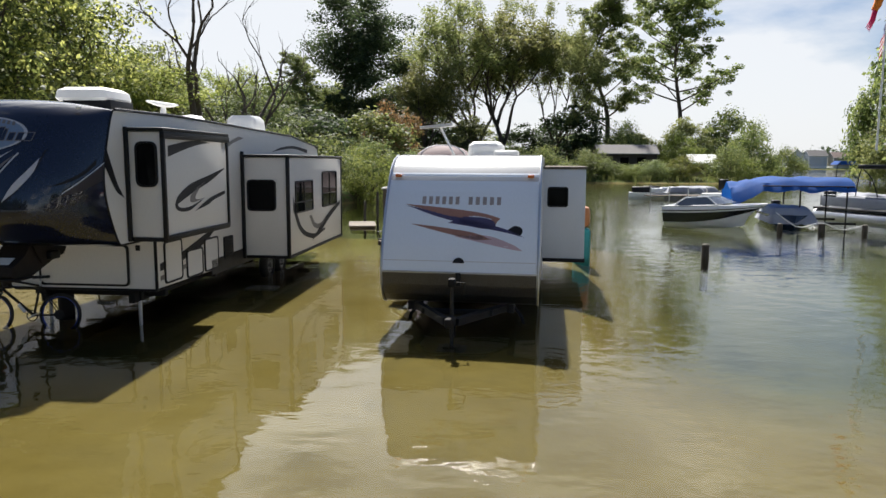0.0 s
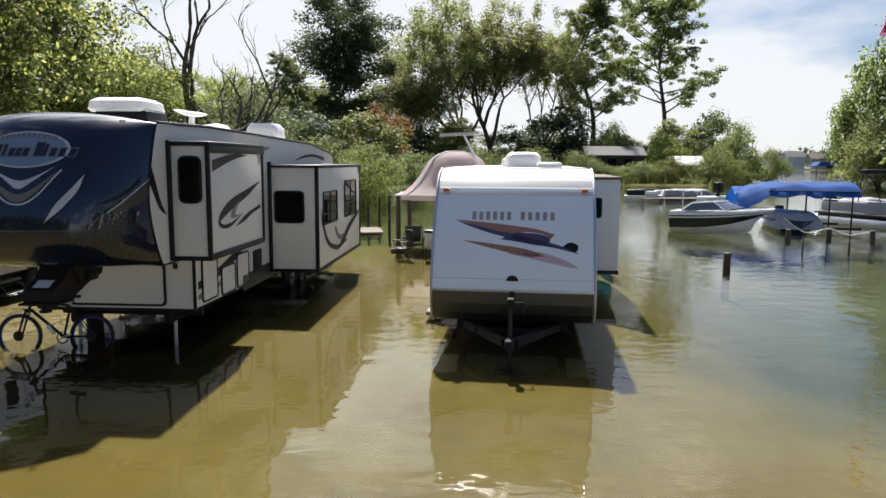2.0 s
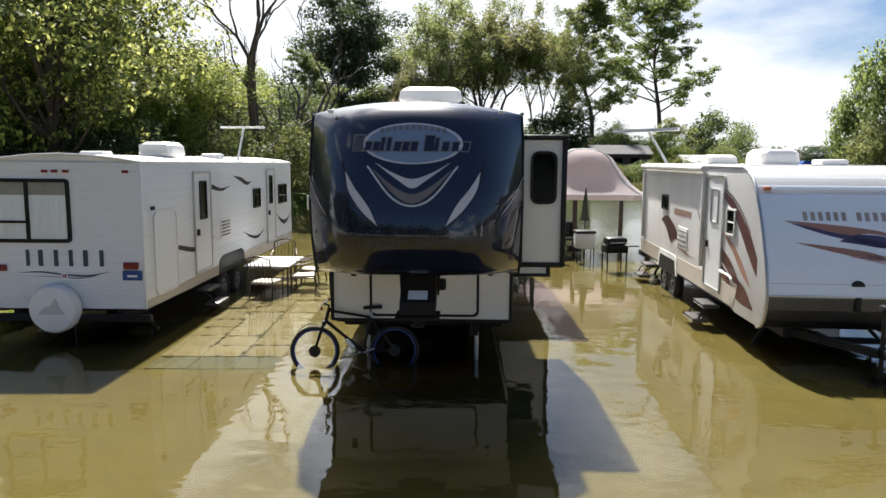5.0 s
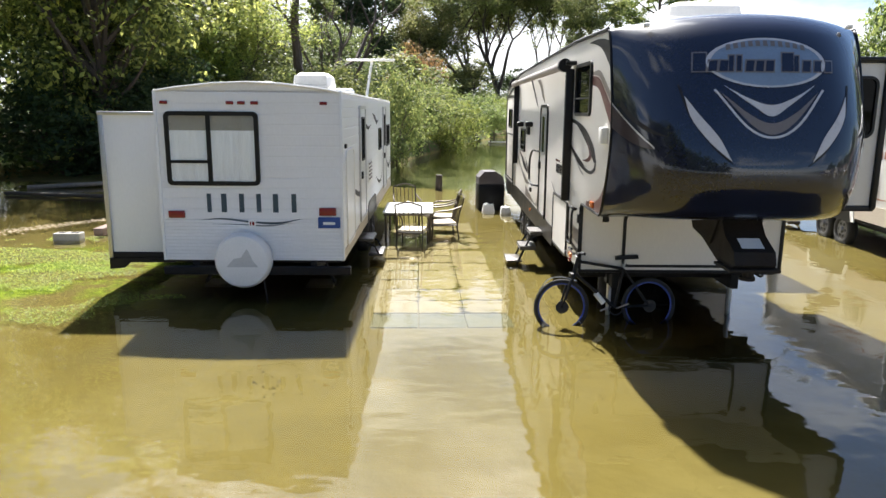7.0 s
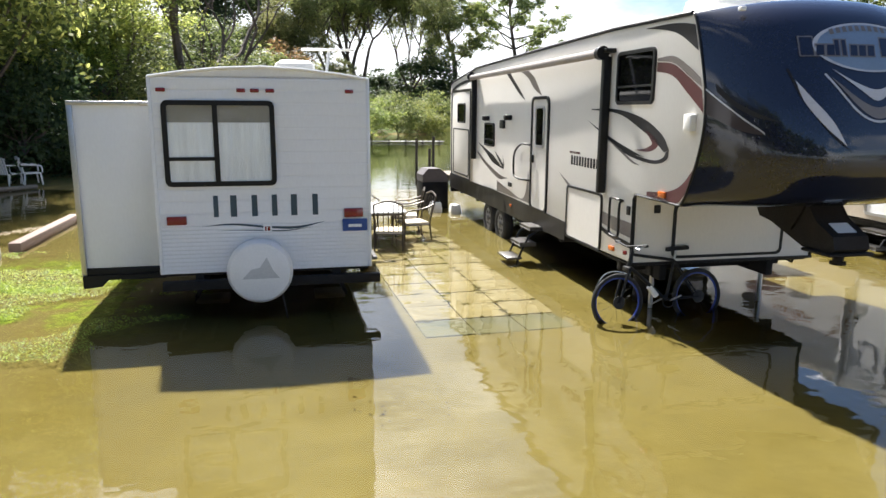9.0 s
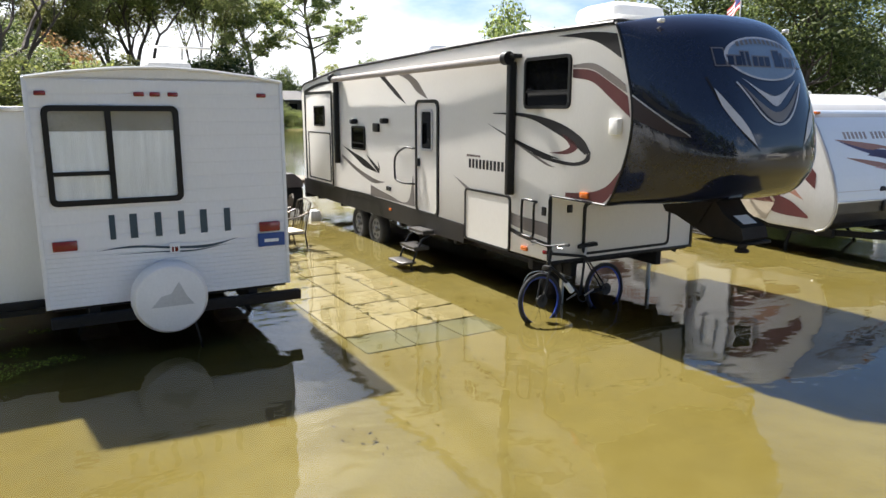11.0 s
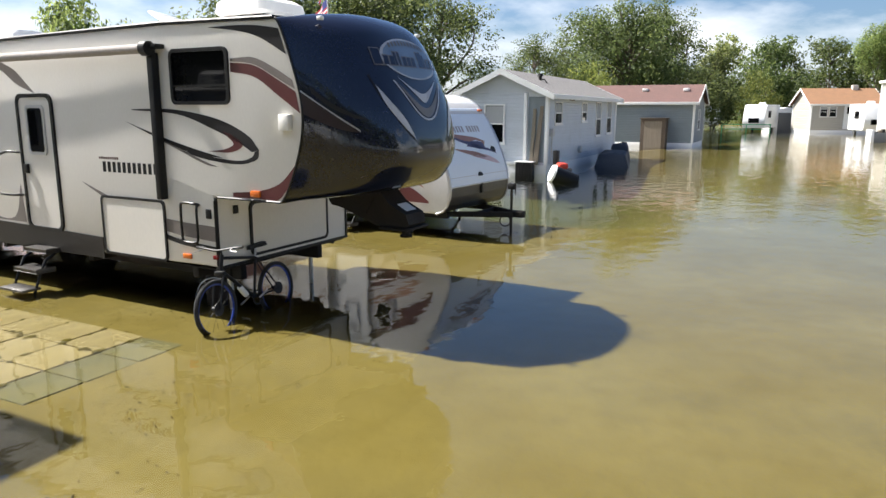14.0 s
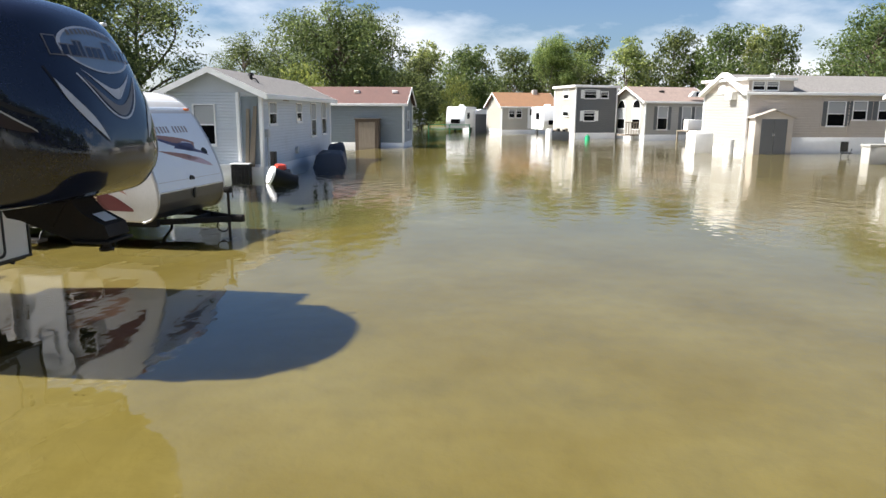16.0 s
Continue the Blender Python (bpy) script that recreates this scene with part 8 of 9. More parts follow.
# ---- bicycle in front of the fifth wheel ----
def mountain_bike():
    b = thing("bicycle", pose(-7.57, 10.5, 0.17, -5, 0, 4), "black mountain bike with blue rims, half under water", "bicycle")
    F, R = Vector((-0.55, 0, 0)), Vector((0.55, 0, 0))
    BLUE = material("blue_rim", (0.012, 0.04, 0.26), 0.4)
    for c, nm in ((F, "front_wheel"), (R, "rear_wheel")):
        w = part(nm, Shape().torus(c, (0, 1, 0), 0.318, 0.026, 36, 8), RUBBER, b)
        part("rim", Shape().torus(c, (0, 1, 0), 0.288, 0.012, 36, 6), BLUE, w)
        part("hub", Shape().cyl(c + Vector((0, -0.05, 0)), c + Vector((0, 0.05, 0)), 0.028, None, 10), BLACK, w)
        s = Shape()
        for k in range(16):
            a = 2 * math.pi * k / 16
            s.cyl(c + Vector((0, 0.03 * (-1) ** k, 0)), c + Vector((0.288 * math.cos(a), 0, 0.288 * math.sin(a))), 0.0016, None, 4, False)
        sp = part("spokes", s, SKIRT, w)
        part("brake_disc", Shape().cyl(c + Vector((0, -0.045, 0)), c + Vector((0, -0.04, 0)), 0.08, None, 18), SKIRT, w)
    head_t, head_b = Vector((-0.36, 0, 0.56)), Vector((-0.40, 0, 0.42))
    bb, seat_t = Vector((0.12, 0, -0.02)), Vector((0.22, 0, 0.46))
    frame_parts = [("top_tube", head_t, seat_t, 0.019), ("down_tube", head_b, bb, 0.023), ("seat_tube", bb, seat_t, 0.018), ("head_tube", head_t + Vector((0.01, 0, 0.04)), head_b, 0.024)]
    for nm, p, q, r in frame_parts:
        part(nm, Shape().cyl(p, q, r, None, 10), BLACK, b)
    for k in (-0.05, 0.05):
        o = Vector((0, k, 0))
        part("chain_stay", Shape().cyl(bb + o * 0.6, R + o, 0.011, None, 8), BLACK, b)
        part("seat_stay", Shape().cyl(seat_t + o * 0.4, R + o, 0.009, None, 8), BLACK, b)
        part("fork_leg", Shape().tube([head_b + o * 1.1, Vector((-0.46, k * 1.2, 0.3)), F + o * 1.2], [0.017, 0.019, 0.012]), BLACK, b)
    part("fork_crown", Shape().rbox(-0.45, -0.39, -0.07, 0.07, 0.36, 0.42, 0.015), BLACK, b)
    part("stem", Shape().tube([head_t + Vector((0, 0, 0.04)), Vector((-0.35, 0, 0.63)), Vector((-0.42, 0, 0.66))], 0.015), BLACK, b)
    hb = part("handlebar", Shape().tube(bezier_line([(-0.37, -0.33, 0.69), (-0.4, -0.18, 0.68), (-0.42, 0, 0.66), (-0.4, 0.18, 0.68), (-0.37, 0.33, 0.69)], 4), 0.012), BLACK, b)
    for k in (-1, 1):
        part("grip", Shape().cyl((-0.375, k * 0.22, 0.687), (-0.37, k * 0.34, 0.69), 0.018, None, 8), RUBBER, hb)
        part("brake_lever", Shape().tube([(-0.4, k * 0.2, 0.68), (-0.46, k * 0.23, 0.66), (-0.45, k * 0.31, 0.65)], 0.007), ALU, hb)
    part("seat_post", Shape().cyl(seat_t, seat_t + Vector((0.035, 0, 0.14)), 0.014, None, 8), ALU, b)
    s = Shape()
    for x, w, z in ((0.12, 0.03, 0.6), (0.2, 0.04, 0.61), (0.3, 0.075, 0.615), (0.38, 0.08, 0.62)):
        s.v += [(x, -w, z - 0.03), (x, w, z - 0.03), (x, w * 0.8, z + 0.015), (x, -w * 0.8, z + 0.015)]
    s.f = [(k * 4 + i, k * 4 + (i + 1) % 4, k * 4 + 4 + (i + 1) % 4, k * 4 + 4 + i) for k in range(3) for i in range(4)] + [(3, 2, 1, 0), (12, 13, 14, 15)]
    part("saddle", s, BLACK, b)
    part("chain_ring", Shape().torus(bb + Vector((0, -0.05, 0)), (0, 1, 0), 0.085, 0.008, 20, 5), BLACK, b)
    for k in (-1, 1):
        part("crank", Shape().cyl(bb + Vector((0, -0.08 * k, 0)), bb + Vector((0.15 * k, -0.09 * k, 0.06 * k)), 0.011, None, 6), ALU, b)
    part("front_fender", Shape().blade([(-0.83, 0.2), (-0.72, 0.34), (-0.55, 0.37), (-0.36, 0.32)], [(-0.82, 0.19), (-0.71, 0.33), (-0.55, 0.36), (-0.36, 0.31)], lambda u, v, w: (u, 0.02, v)), ALU, b)
    part("bottle", Shape().cyl((-0.12, 0, 0.16), (-0.02, 0, 0.04), 0.036, None, 10), PLASTIC_W, b)
    part("front_reflector", Shape().rbox(-0.47, -0.44, -0.03, 0.03, 0.56, 0.61, 0.01), RED_LENS, b)
    return b


mountain_bike()

# ---- table and chairs beside the ribbed trailer ----
IRON = material("bronze_metal_frame", (0.10, 0.085, 0.07), 0.45, metal=0.6)
CUSHION = material("striped_sling", (0.62, 0.55, 0.42), 0.8, vary=0.15, stretch=(1, 22, 1), fine=3)
GLASS_TOP = material("white_table_top", (0.72, 0.73, 0.72), 0.25, vary=0.06)
tb = thing("patio_table", pose(-10.2, 16.6, 0), "white-topped metal patio table standing in water", "table")
part("tabletop", Shape().rbox(-0.5, 0.5, -0.75, 0.75, 0.5, 0.535, 0.015), GLASS_TOP, tb)
part("apron", Shape().rbox(-0.48, 0.48, -0.73, 0.73, 0.46, 0.5, 0.01), IRON, tb)
for x in (-0.44, 0.44):
    for y in (-0.68, 0.68):
        part("leg", Shape().cyl((x, y, -0.15), (x, y, 0.48), 0.022, None, 8), IRON, tb)


def patio_chair(m, label):
    c = thing("patio_chair", m, label, "chair", "chairs round the patio table")
    part("seat", Shape().rbox(-0.24, 0.24, -0.24, 0.24, 0.24, 0.29, 0.02), CUSHION, c)
    part("seat_frame", Shape().tube([(-0.26, -0.26, 0.24), (0.26, -0.26, 0.24), (0.26, 0.26, 0.24), (-0.26, 0.26, 0.24), (-0.26, -0.26, 0.24)], 0.014), IRON, c)
    for x in (-0.25, 0.25):
        part("back_post", Shape().tube([(x, 0.24, 0.22), (x, 0.3, 0.5), (x, 0.38, 0.78)], 0.016), IRON, c)
        part("front_leg", Shape().tube([(x, -0.25, 0.26), (x, -0.28, -0.15)], 0.016), IRON, c)
        part("rear_leg", Shape().tube([(x, 0.24, 0.26), (x, 0.3, -0.15)], 0.016), IRON, c)
        part("armrest", Shape().tube(bezier_line([(x, 0.33, 0.62), (x * 1.15, 0.1, 0.55), (x * 1.2, -0.2, 0.52), (x * 1.05, -0.27, 0.4), (x, -0.26, 0.26)], 4), 0.016), IRON, c)
    for k in range(5):
        x = -0.18 + 0.09 * k
        part("back_slat", Shape().tube([(x, 0.25, 0.28), (x, 0.31, 0.52), (x, 0.38, 0.77)], 0.008), IRON, c)
    part("top_rail", Shape().tube(bezier_line([(-0.25, 0.38, 0.78), (0, 0.4, 0.84), (0.25, 0.38, 0.78)], 4), 0.016), IRON, c)
    return c


ch = patio_chair(pose(-9.5, 16.3, 0, 0, 0, -80), "bronze metal patio chair with striped seat, in water")
for x, y, r in ((-10.1, 15.45, 170), (-9.5, 17.2, -100), (-10.3, 17.9, 10)):
    copy_thing(ch, pose(x, y, 0, 0, 0, r))
# covered grill and loose things behind the fifth wheel's door side
GRILL_TOP = material("faded_grill_cover", (0.09, 0.08, 0.085), 0.8, vary=0.2, bump=0.4, bump_scale=8)
g = thing("covered_grill", pose(-8.2, 20.6, 0, 0, 0, 5), "grill under a black and faded grey cover, in water", "grill")
part("cover", Shape().rbox(-0.35, 0.35, -0.28, 0.28, -0.15, 0.62, 0.06), BLACK, g)
s = Shape().prism([(-0.34, 0.62), (0.34, 0.62), (0.28, 0.82), (0.1, 0.95), (-0.2, 0.95), (-0.34, 0.8)], lambda u, v, w: (u, -0.29 + w, v), 0.58)
part("cover_top", s, GRILL_TOP, g, "faded grey cover top")
solid("white_bag", draped(0.36, 0.3, 0.18, 9.0, PLASTIC_W), PLASTIC_W, "white plastic bag in the water by the grill", "bag", m=pose(-8.3, 19.8, 0.02))
solid("white_bag", draped(0.3, 0.28, 0.16, 11.0, PLASTIC_W), PLASTIC_W, "white plastic bag in the water by the camper", "bag", m=pose(-7.9, 19.4, 0.02))
solid("stump", Shape().cyl((0, 0, -0.5), (0.03, 0, 0.42), 0.13, 0.11, 12), WOOD_DARK, "dark wooden mooring stump in water", "stump", m=pose(-9.54, 25.0, 0))
for x, y, h in ((-6.0, 34.4, 1.15), (-5.4, 33.6, 1.25), (-6.05, 31.3, 0.85)):
    solid("mooring_post", Shape().cyl((0, 0, -1.2), (0.02, 0, h), 0.07, 0.06, 10), WOOD_DARK, "dark wooden mooring post in water", "post", "mooring posts", m=pose(x, y, 0))
dk = thing("floating_dock", pose(-5.5, 28.0, 0, 0, 0, 12), "small grey plank dock lying on the water", "dock")
for k in range(7):
    part("plank", Shape().rbox(-0.55, 0.55, -0.5 + k * 0.3, -0.22 + k * 0.3, 0.03, 0.09, 0.01), WOOD_GREY, dk)
part("float", Shape().rbox(-0.5, 0.5, -0.45, 1.6, -0.25, 0.03, 0.04), WOOD_DARK, dk)
for x, y in ((-3.9, 20.3), (-4.0, 21.2)):
    solid("mooring_post", Shape().cyl((0, 0, -0.5), (0, 0, 1.5), 0.05, None, 10), WOOD_DARK, "dark wooden mooring post in water", "post", "mooring posts", m=pose(x + 0.2, y + 2.4, 0))

# ---- canopy with furniture behind the sloping trailer ----
FABRIC = thin_cloth("faded_pink_fabric", (0.6, 0.5, 0.49), 0.45)
gz = thing("gazebo", pose(-1.9, 24.4, 0), "faded pink fabric gazebo on dark wooden posts", "gazebo")
s = Shape()
n = 16
prof = [(1.0, 1.78), (0.9, 1.9), (0.78, 2.1), (0.67, 2.38), (0.57, 2.68), (0.48, 2.94), (0.36, 3.1), (0.2, 3.18), (0.0, 3.2)]
sq = [(math.cos(a) / max(abs(math.cos(a)), abs(math.sin(a))), math.sin(a) / max(abs(math.cos(a)), abs(math.sin(a)))) for a in [2 * math.pi * (k + 0.5) / n for k in range(n)]]
for i, (r, z) in enumerate(prof):
    m_ = 0.06 * i
    for k, (a, b) in enumerate(sq):
        l = math.hypot(a, b)
        s.v.append((1.85 * r * (a * (1 - m_) + a / l * m_), 1.85 * r * (b * (1 - m_) + b / l * m_), z))
s.f = [(i * n + k, i * n + (k + 1) % n, (i + 1) * n + (k + 1) % n, (i + 1) * n + k) for i in range(len(prof) - 1) for k in range(n)]
canopy = part("canopy", s, FABRIC, gz, "faded pink fabric canopy")
for q in range(4):
    ridge = [Vector(s.v[i * n + 4 * q + 1]).lerp(Vector(s.v[i * n + 4 * q + 2]), 0.5) * 1.0 + Vector((0, 0, 0.015)) for i in range(len(prof))]
    ridge = [Vector((v.x * 1.015, v.y * 1.015, v.z)) for v in ridge]
    part("piping", Shape().tube(ridge, 0.026, 6), PLASTIC_W, canopy, "white piping on the canopy's ridge")
rim = [(1.875 * a, 1.875 * b, 1.785) for a, b in ((-1, -1), (1, -1), (1, 1), (-1, 1))]
for q in range(4):
    part("piping", Shape().tube([rim[q], rim[(q + 1) % 4]], 0.024, 6), PLASTIC_W, canopy)
s = Shape()
for k in range(n):
    a, b = sq[k], sq[(k + 1) % n]
    s.add([(1.85 * a[0], 1.85 * a[1], 1.78), (1.85 * b[0], 1.85 * b[1], 1.78), (1.86 * b[0], 1.86 * b[1], 1.62), (1.86 * a[0], 1.86 * a[1], 1.62)], [(0, 1, 2, 3)])
part("valance", s, FABRIC, gz)
for x, y in ((-1.78, -1.78), (1.78, -1.78), (-1.78, 1.78), (1.78, 1.78), (-0.3, -0.6)):
    p = part("post", Shape().rbox(x - 0.07, x + 0.07, y - 0.07, y + 0.07, -0.3, 1.8, 0.01), WOOD_DARK, gz)
    part("post_base", Shape().rbox(x - 0.22, x + 0.22, y - 0.22, y + 0.22, -0.3, 0.08, 0.02), WOOD_DARK, p)
def camp_chair(m, mat):
    c = thing("camp_chair", m, "black folding camp chair standing in water", "chair", "chairs under the gazebo")
    part("seat", Shape().rbox(-0.24, 0.24, -0.22, 0.22, 0.28, 0.32, 0.015), mat, c)
    part("backrest", Shape().rbox(-0.24, 0.24, 0.2, 0.24, 0.36, 0.85, 0.015), mat, c)
    for x in (-0.26, 0.26):
        part("leg", Shape().tube([(x, -0.25, -0.3), (x, 0.22, 0.88)], 0.013), BLACK, c)
        part("leg", Shape().tube([(x, 0.25, -0.3), (x, -0.22, 0.5)], 0.013), BLACK, c)
        part("armrest", Shape().rbox(x - 0.03, x + 0.03, -0.24, 0.2, 0.5, 0.53, 0.01), BLACK, c)
    return c


cc = camp_chair(pose(-3.1, 21.9, 0, 0, 0, 15), SKIRT)
copy_thing(cc, pose(-3.35, 20.9, 0, 0, 0, -60))
copy_thing(cc, pose(-2.3, 23.6, 0, 0, 0, 20))
# ---- boats in the lagoon ----
HULL_BLACK = material("black_gel_coat", (0.014, 0.014, 0.018), 0.15, coat=0.6)
HULL_WHITE = material("white_gel_coat", (0.72, 0.73, 0.74), 0.2, coat=0.5)
VINYL_GREY = material("grey_boat_cover", (0.28, 0.29, 0.32), 0.7, vary=0.15, bump=0.5, bump_scale=7)
BLUE_FABRIC = thin_cloth("blue_fabric", (0.012, 0.085, 0.33), 0.3)
HULL_NAVY = material("navy_gel_coat_boat", (0.03, 0.05, 0.11), 0.25, coat=0.4)


def hull_strip(L, W, levels, n=14, bow=0.42):
    """Hull skin between heights: levels of (z, share of the full width, how far the stem rakes)."""
    s = Shape()
    for k in range(n + 1):
        t = k / n
        for z, share, rake, *rise in levels:
            z += rise[0] * max(0.0, (t - 0.25) / 0.75) ** 1.4 if rise else 0.0
            w = W / 2 * share * (1 - max(0.0, (t - (1 - bow)) / bow) ** 2.2)
            s.v.append((t * (L - rake * 0.0) - rake * max(0, t - 0.6) / 0.4, w, z + 0.14 * max(0, t - 0.5) ** 2))
    m = len(levels)
    half = len(s.v)
    s.v += [(x, -y, z) for x, y, z in s.v]
    for off in (0, half):
        s.f += [(off + k * m + i, off + (k + 1) * m + i, off + (k + 1) * m + i + 1, off + k * m + i + 1) for k in range(n) for i in range(m - 1)]
    for i in range(m - 1):
        s.f.append((i, i + 1, half + i + 1, half + i))
    return s


def deck_sheet(L, W, z, rake, n=14, bow=0.42):
    s = Shape()
    for k in range(n + 1):
        t = k / n
        w = W / 2 * (1 - max(0.0, (t - (1 - bow)) / bow) ** 2.2)
        x = t * L - rake * max(0, t - 0.6) / 0.4
        s.v += [(x, w, z + 0.14 * max(0, t - 0.5) ** 2), (x, 0, z + 0.06 + 0.14 * max(0, t - 0.5) ** 2), (x, -w, z + 0.14 * max(0, t - 0.5) ** 2)]
    s.f = [(k * 3 + i, k * 3 + 3 + i, k * 3 + 4 + i, k * 3 + 1 + i) for k in range(n) for i in range(2)]
    return s


# closed umbrella, grill and cooler under the gazebo
UMB = material("olive_umbrella_cloth", (0.045, 0.05, 0.03), 0.85, vary=0.2)
um = thing("patio_umbrella", pose(-2.2, 22.0, 0), "closed olive patio umbrella under the gazebo", "umbrella")
part("pole", Shape().cyl((0, 0, -0.3), (0, 0, 2.0), 0.022, None, 8), SKIRT, um)
s = Shape()
for k in range(9):
    for i, (r, z) in enumerate(((0.03, 1.95), (0.09, 1.6), (0.13, 1.3), (0.17, 1.05))):
        q = r * (1.0 if k % 2 else 0.72)
        s.v.append((q * math.cos(k * 0.6981), q * math.sin(k * 0.6981), z))
s.f = [(k * 4 + i, ((k + 1) % 9) * 4 + i, ((k + 1) % 9) * 4 + i + 1, k * 4 + i + 1) for k in range(9) for i in range(3)]
part("folded_canopy", s, UMB, um)
gr = thing("barbecue_grill", pose(-1.9, 19.4, 0, 0, 0, 8), "black barbecue grill standing in water", "grill")
part("firebox", Shape().rbox(-0.3, 0.3, -0.22, 0.22, 0.42, 0.62, 0.04), BLACK, gr)
part("hood", Shape().rbox(-0.29, 0.29, -0.21, 0.21, 0.62, 0.84, 0.1), BLACK, gr)
part("hood_handle", Shape().tube([(-0.2, -0.22, 0.68), (-0.2, -0.27, 0.7), (0.2, -0.27, 0.7), (0.2, -0.22, 0.68)], 0.012), ALU, gr)
part("side_shelf", Shape().rbox(0.3, 0.6, -0.2, 0.2, 0.58, 0.61, 0.01), SKIRT, gr)
for x in (-0.26, 0.26):
    for y in (-0.18, 0.18):
        part("leg", Shape().cyl((x, y, -0.3), (x, y, 0.45), 0.016, None, 6), BLACK, gr)
cl_ = thing("cooler_cart", pose(-2.42, 20.9, 0, 0, 0, 3), "grey cooler on a dark metal cart", "cooler")
part("cooler_body", Shape().rbox(-0.27, 0.27, -0.2, 0.2, 0.35, 0.78, 0.04), PRINT_GREY, cl_)
part("lid", Shape().rbox(-0.29, 0.29, -0.22, 0.22, 0.78, 0.86, 0.03), SKIRT, cl_)
for x in (-0.24, 0.24):
    for y in (-0.17, 0.17):
        part("leg", Shape().cyl((x, y, -0.3), (x, y, 0.36), 0.014, None, 6), BLACK, cl_)

SCREEN = material("smoked_screen", (0.1, 0.11, 0.125), 0.06, spec=0.9, coat=1.0)
b1 = thing("speedboat", pose(7.75, 31.9, -0.02, 0, -2.5, -38), "black and white speedboat with raked windscreen, moored", "boat")
part("lower_hull", hull_strip(4.1, 1.9, [(-0.2, 0.45, 0.95, 0.12), (-0.04, 0.72, 0.75, 0.34), (0.1, 0.86, 0.5, 0.44)]), HULL_WHITE, b1)
part("hull_band", hull_strip(4.1, 1.9, [(0.1, 0.86, 0.5, 0.44), (0.3, 0.94, 0.34, 0.3), (0.52, 0.985, 0.16, 0.14)]), HULL_BLACK, b1)
part("stripe", hull_strip(4.1, 1.9, [(0.52, 0.985, 0.16, 0.14), (0.58, 1.0, 0.12, 0.12)]), HULL_WHITE, b1, "white stripe")
part("rub_rail", hull_strip(4.1, 1.94, [(0.58, 1.0, 0.12, 0.12), (0.63, 1.01, 0.08, 0.1)]), HULL_BLACK, b1)
part("gunwale", hull_strip(4.1, 1.9, [(0.63, 1.01, 0.08, 0.1), (0.7, 1.01, 0.04, 0.08), (0.76, 0.98, 0.0, 0.06)]), HULL_WHITE, b1)
part("deck", deck_sheet(4.1, 1.86, 0.8, 0.0), HULL_WHITE, b1)
ws = Shape()
for (xa, ya, za), (xb, yb, zb) in (((0.5, 0.8, 0.82), (0.95, 0.68, 1.14)), ((2.3, 0.76, 0.86), (1.85, 0.6, 1.17)), ((2.9, 0.0, 0.92), (2.2, 0.0, 1.19))):
    ws.v += [(xa, ya, za), (xb, yb, zb)]
ws.v += [(x, -y, z) for x, y, z in ws.v[:4]]
ws.f = [(0, 2, 3, 1), (2, 4, 5, 3), (4, 8, 9, 5), (8, 6, 7, 9)]
part("windscreen", ws, SCREEN, b1, "smoked raked windscreen")
part("windscreen_rail", Shape().tube([(0.5, 0.8, 0.84), (0.95, 0.68, 1.15), (1.85, 0.6, 1.18), (2.2, 0, 1.2), (1.85, -0.6, 1.18), (0.95, -0.68, 1.15), (0.5, -0.8, 0.84)], 0.03), HULL_WHITE, b1)
part("windscreen_post", Shape().tube([(2.3, -0.76, 0.87), (1.85, -0.6, 1.18)], 0.026), HULL_WHITE, b1)
part("deck_stripe", Shape().box(2.95, 3.7, -0.3, -0.2, 0.93, 0.955), HULL_BLACK, b1)
for y in (-0.45, 0.45):
    part("seat", Shape().rbox(0.6, 1.1, y - 0.25, y + 0.25, 0.7, 0.98, 0.06), VINYL_GREY, b1)
part("bow_eye", Shape().torus((3.98, 0, 0.62), (0, 1, 0), 0.05, 0.012, 10, 5), ALU, b1)

b2 = thing("motorboat", pose(12.9, 33.6, 0, 0, 0, -100), "small navy motorboat under a blue canopy", "boat")
part("lower_hull", hull_strip(4.2, 1.8, [(-0.35, 0.35, 0.8), (0.1, 0.85, 0.45), (0.5, 1.0, 0.1)]), HULL_NAVY, b2)
part("cover", draped(3.6, 1.9, 0.42, 4.0, HULL_NAVY), VINYL_GREY, b2).location = (2.0, 0, 0.45)
part("motor", Shape().rbox(-0.4, 0.0, -0.18, 0.18, -0.2, 0.95, 0.06), BLACK, b2)
cn = thing("boat_canopy", pose(12.6, 32.0, 0, 0, 0, -8), "bright blue fabric boat canopy on grey posts", "canopy")
s = Shape()
nx, ny = 24, 10
for j in range(ny + 1):
    for i in range(nx + 1):
        u, v = i / nx, j / ny * 2 - 1
        arch = 0.35 * (1 - v * v)
        sag = 0.1 * noise.noise((u * 5, v * 2, 1.0)) + 0.06 * math.sin(u * 21 + v * 3) * (1 - u)
        edge = -0.32 * smooth_step(0.82, 1.0, abs(v)) * (0.75 + 0.4 * noise.noise((u * 7, v, 4.0)))
        drop = -0.62 * (1 - smooth_step(0.0, 0.34, u)) * (0.55 + 0.45 * abs(v)) * (0.85 + 0.5 * noise.noise((u * 9, v * 4, 6.0)))
        s.v.append((-2.4 + 4.8 * u, 1.5 * v, 1.72 + arch + sag + edge + drop))
s.f = [(j * (nx + 1) + i, j * (nx + 1) + i + 1, (j + 1) * (nx + 1) + i + 1, (j + 1) * (nx + 1) + i) for j in range(ny) for i in range(nx)]
part("fabric", s, BLUE_FABRIC, cn)
for x in (0.3, 2.1):
    for y in (-1.35, 1.35):
        part("post", Shape().cyl((x, y, -1.2), (x, y, 1.7), 0.034, None, 10), SKIRT, cn)
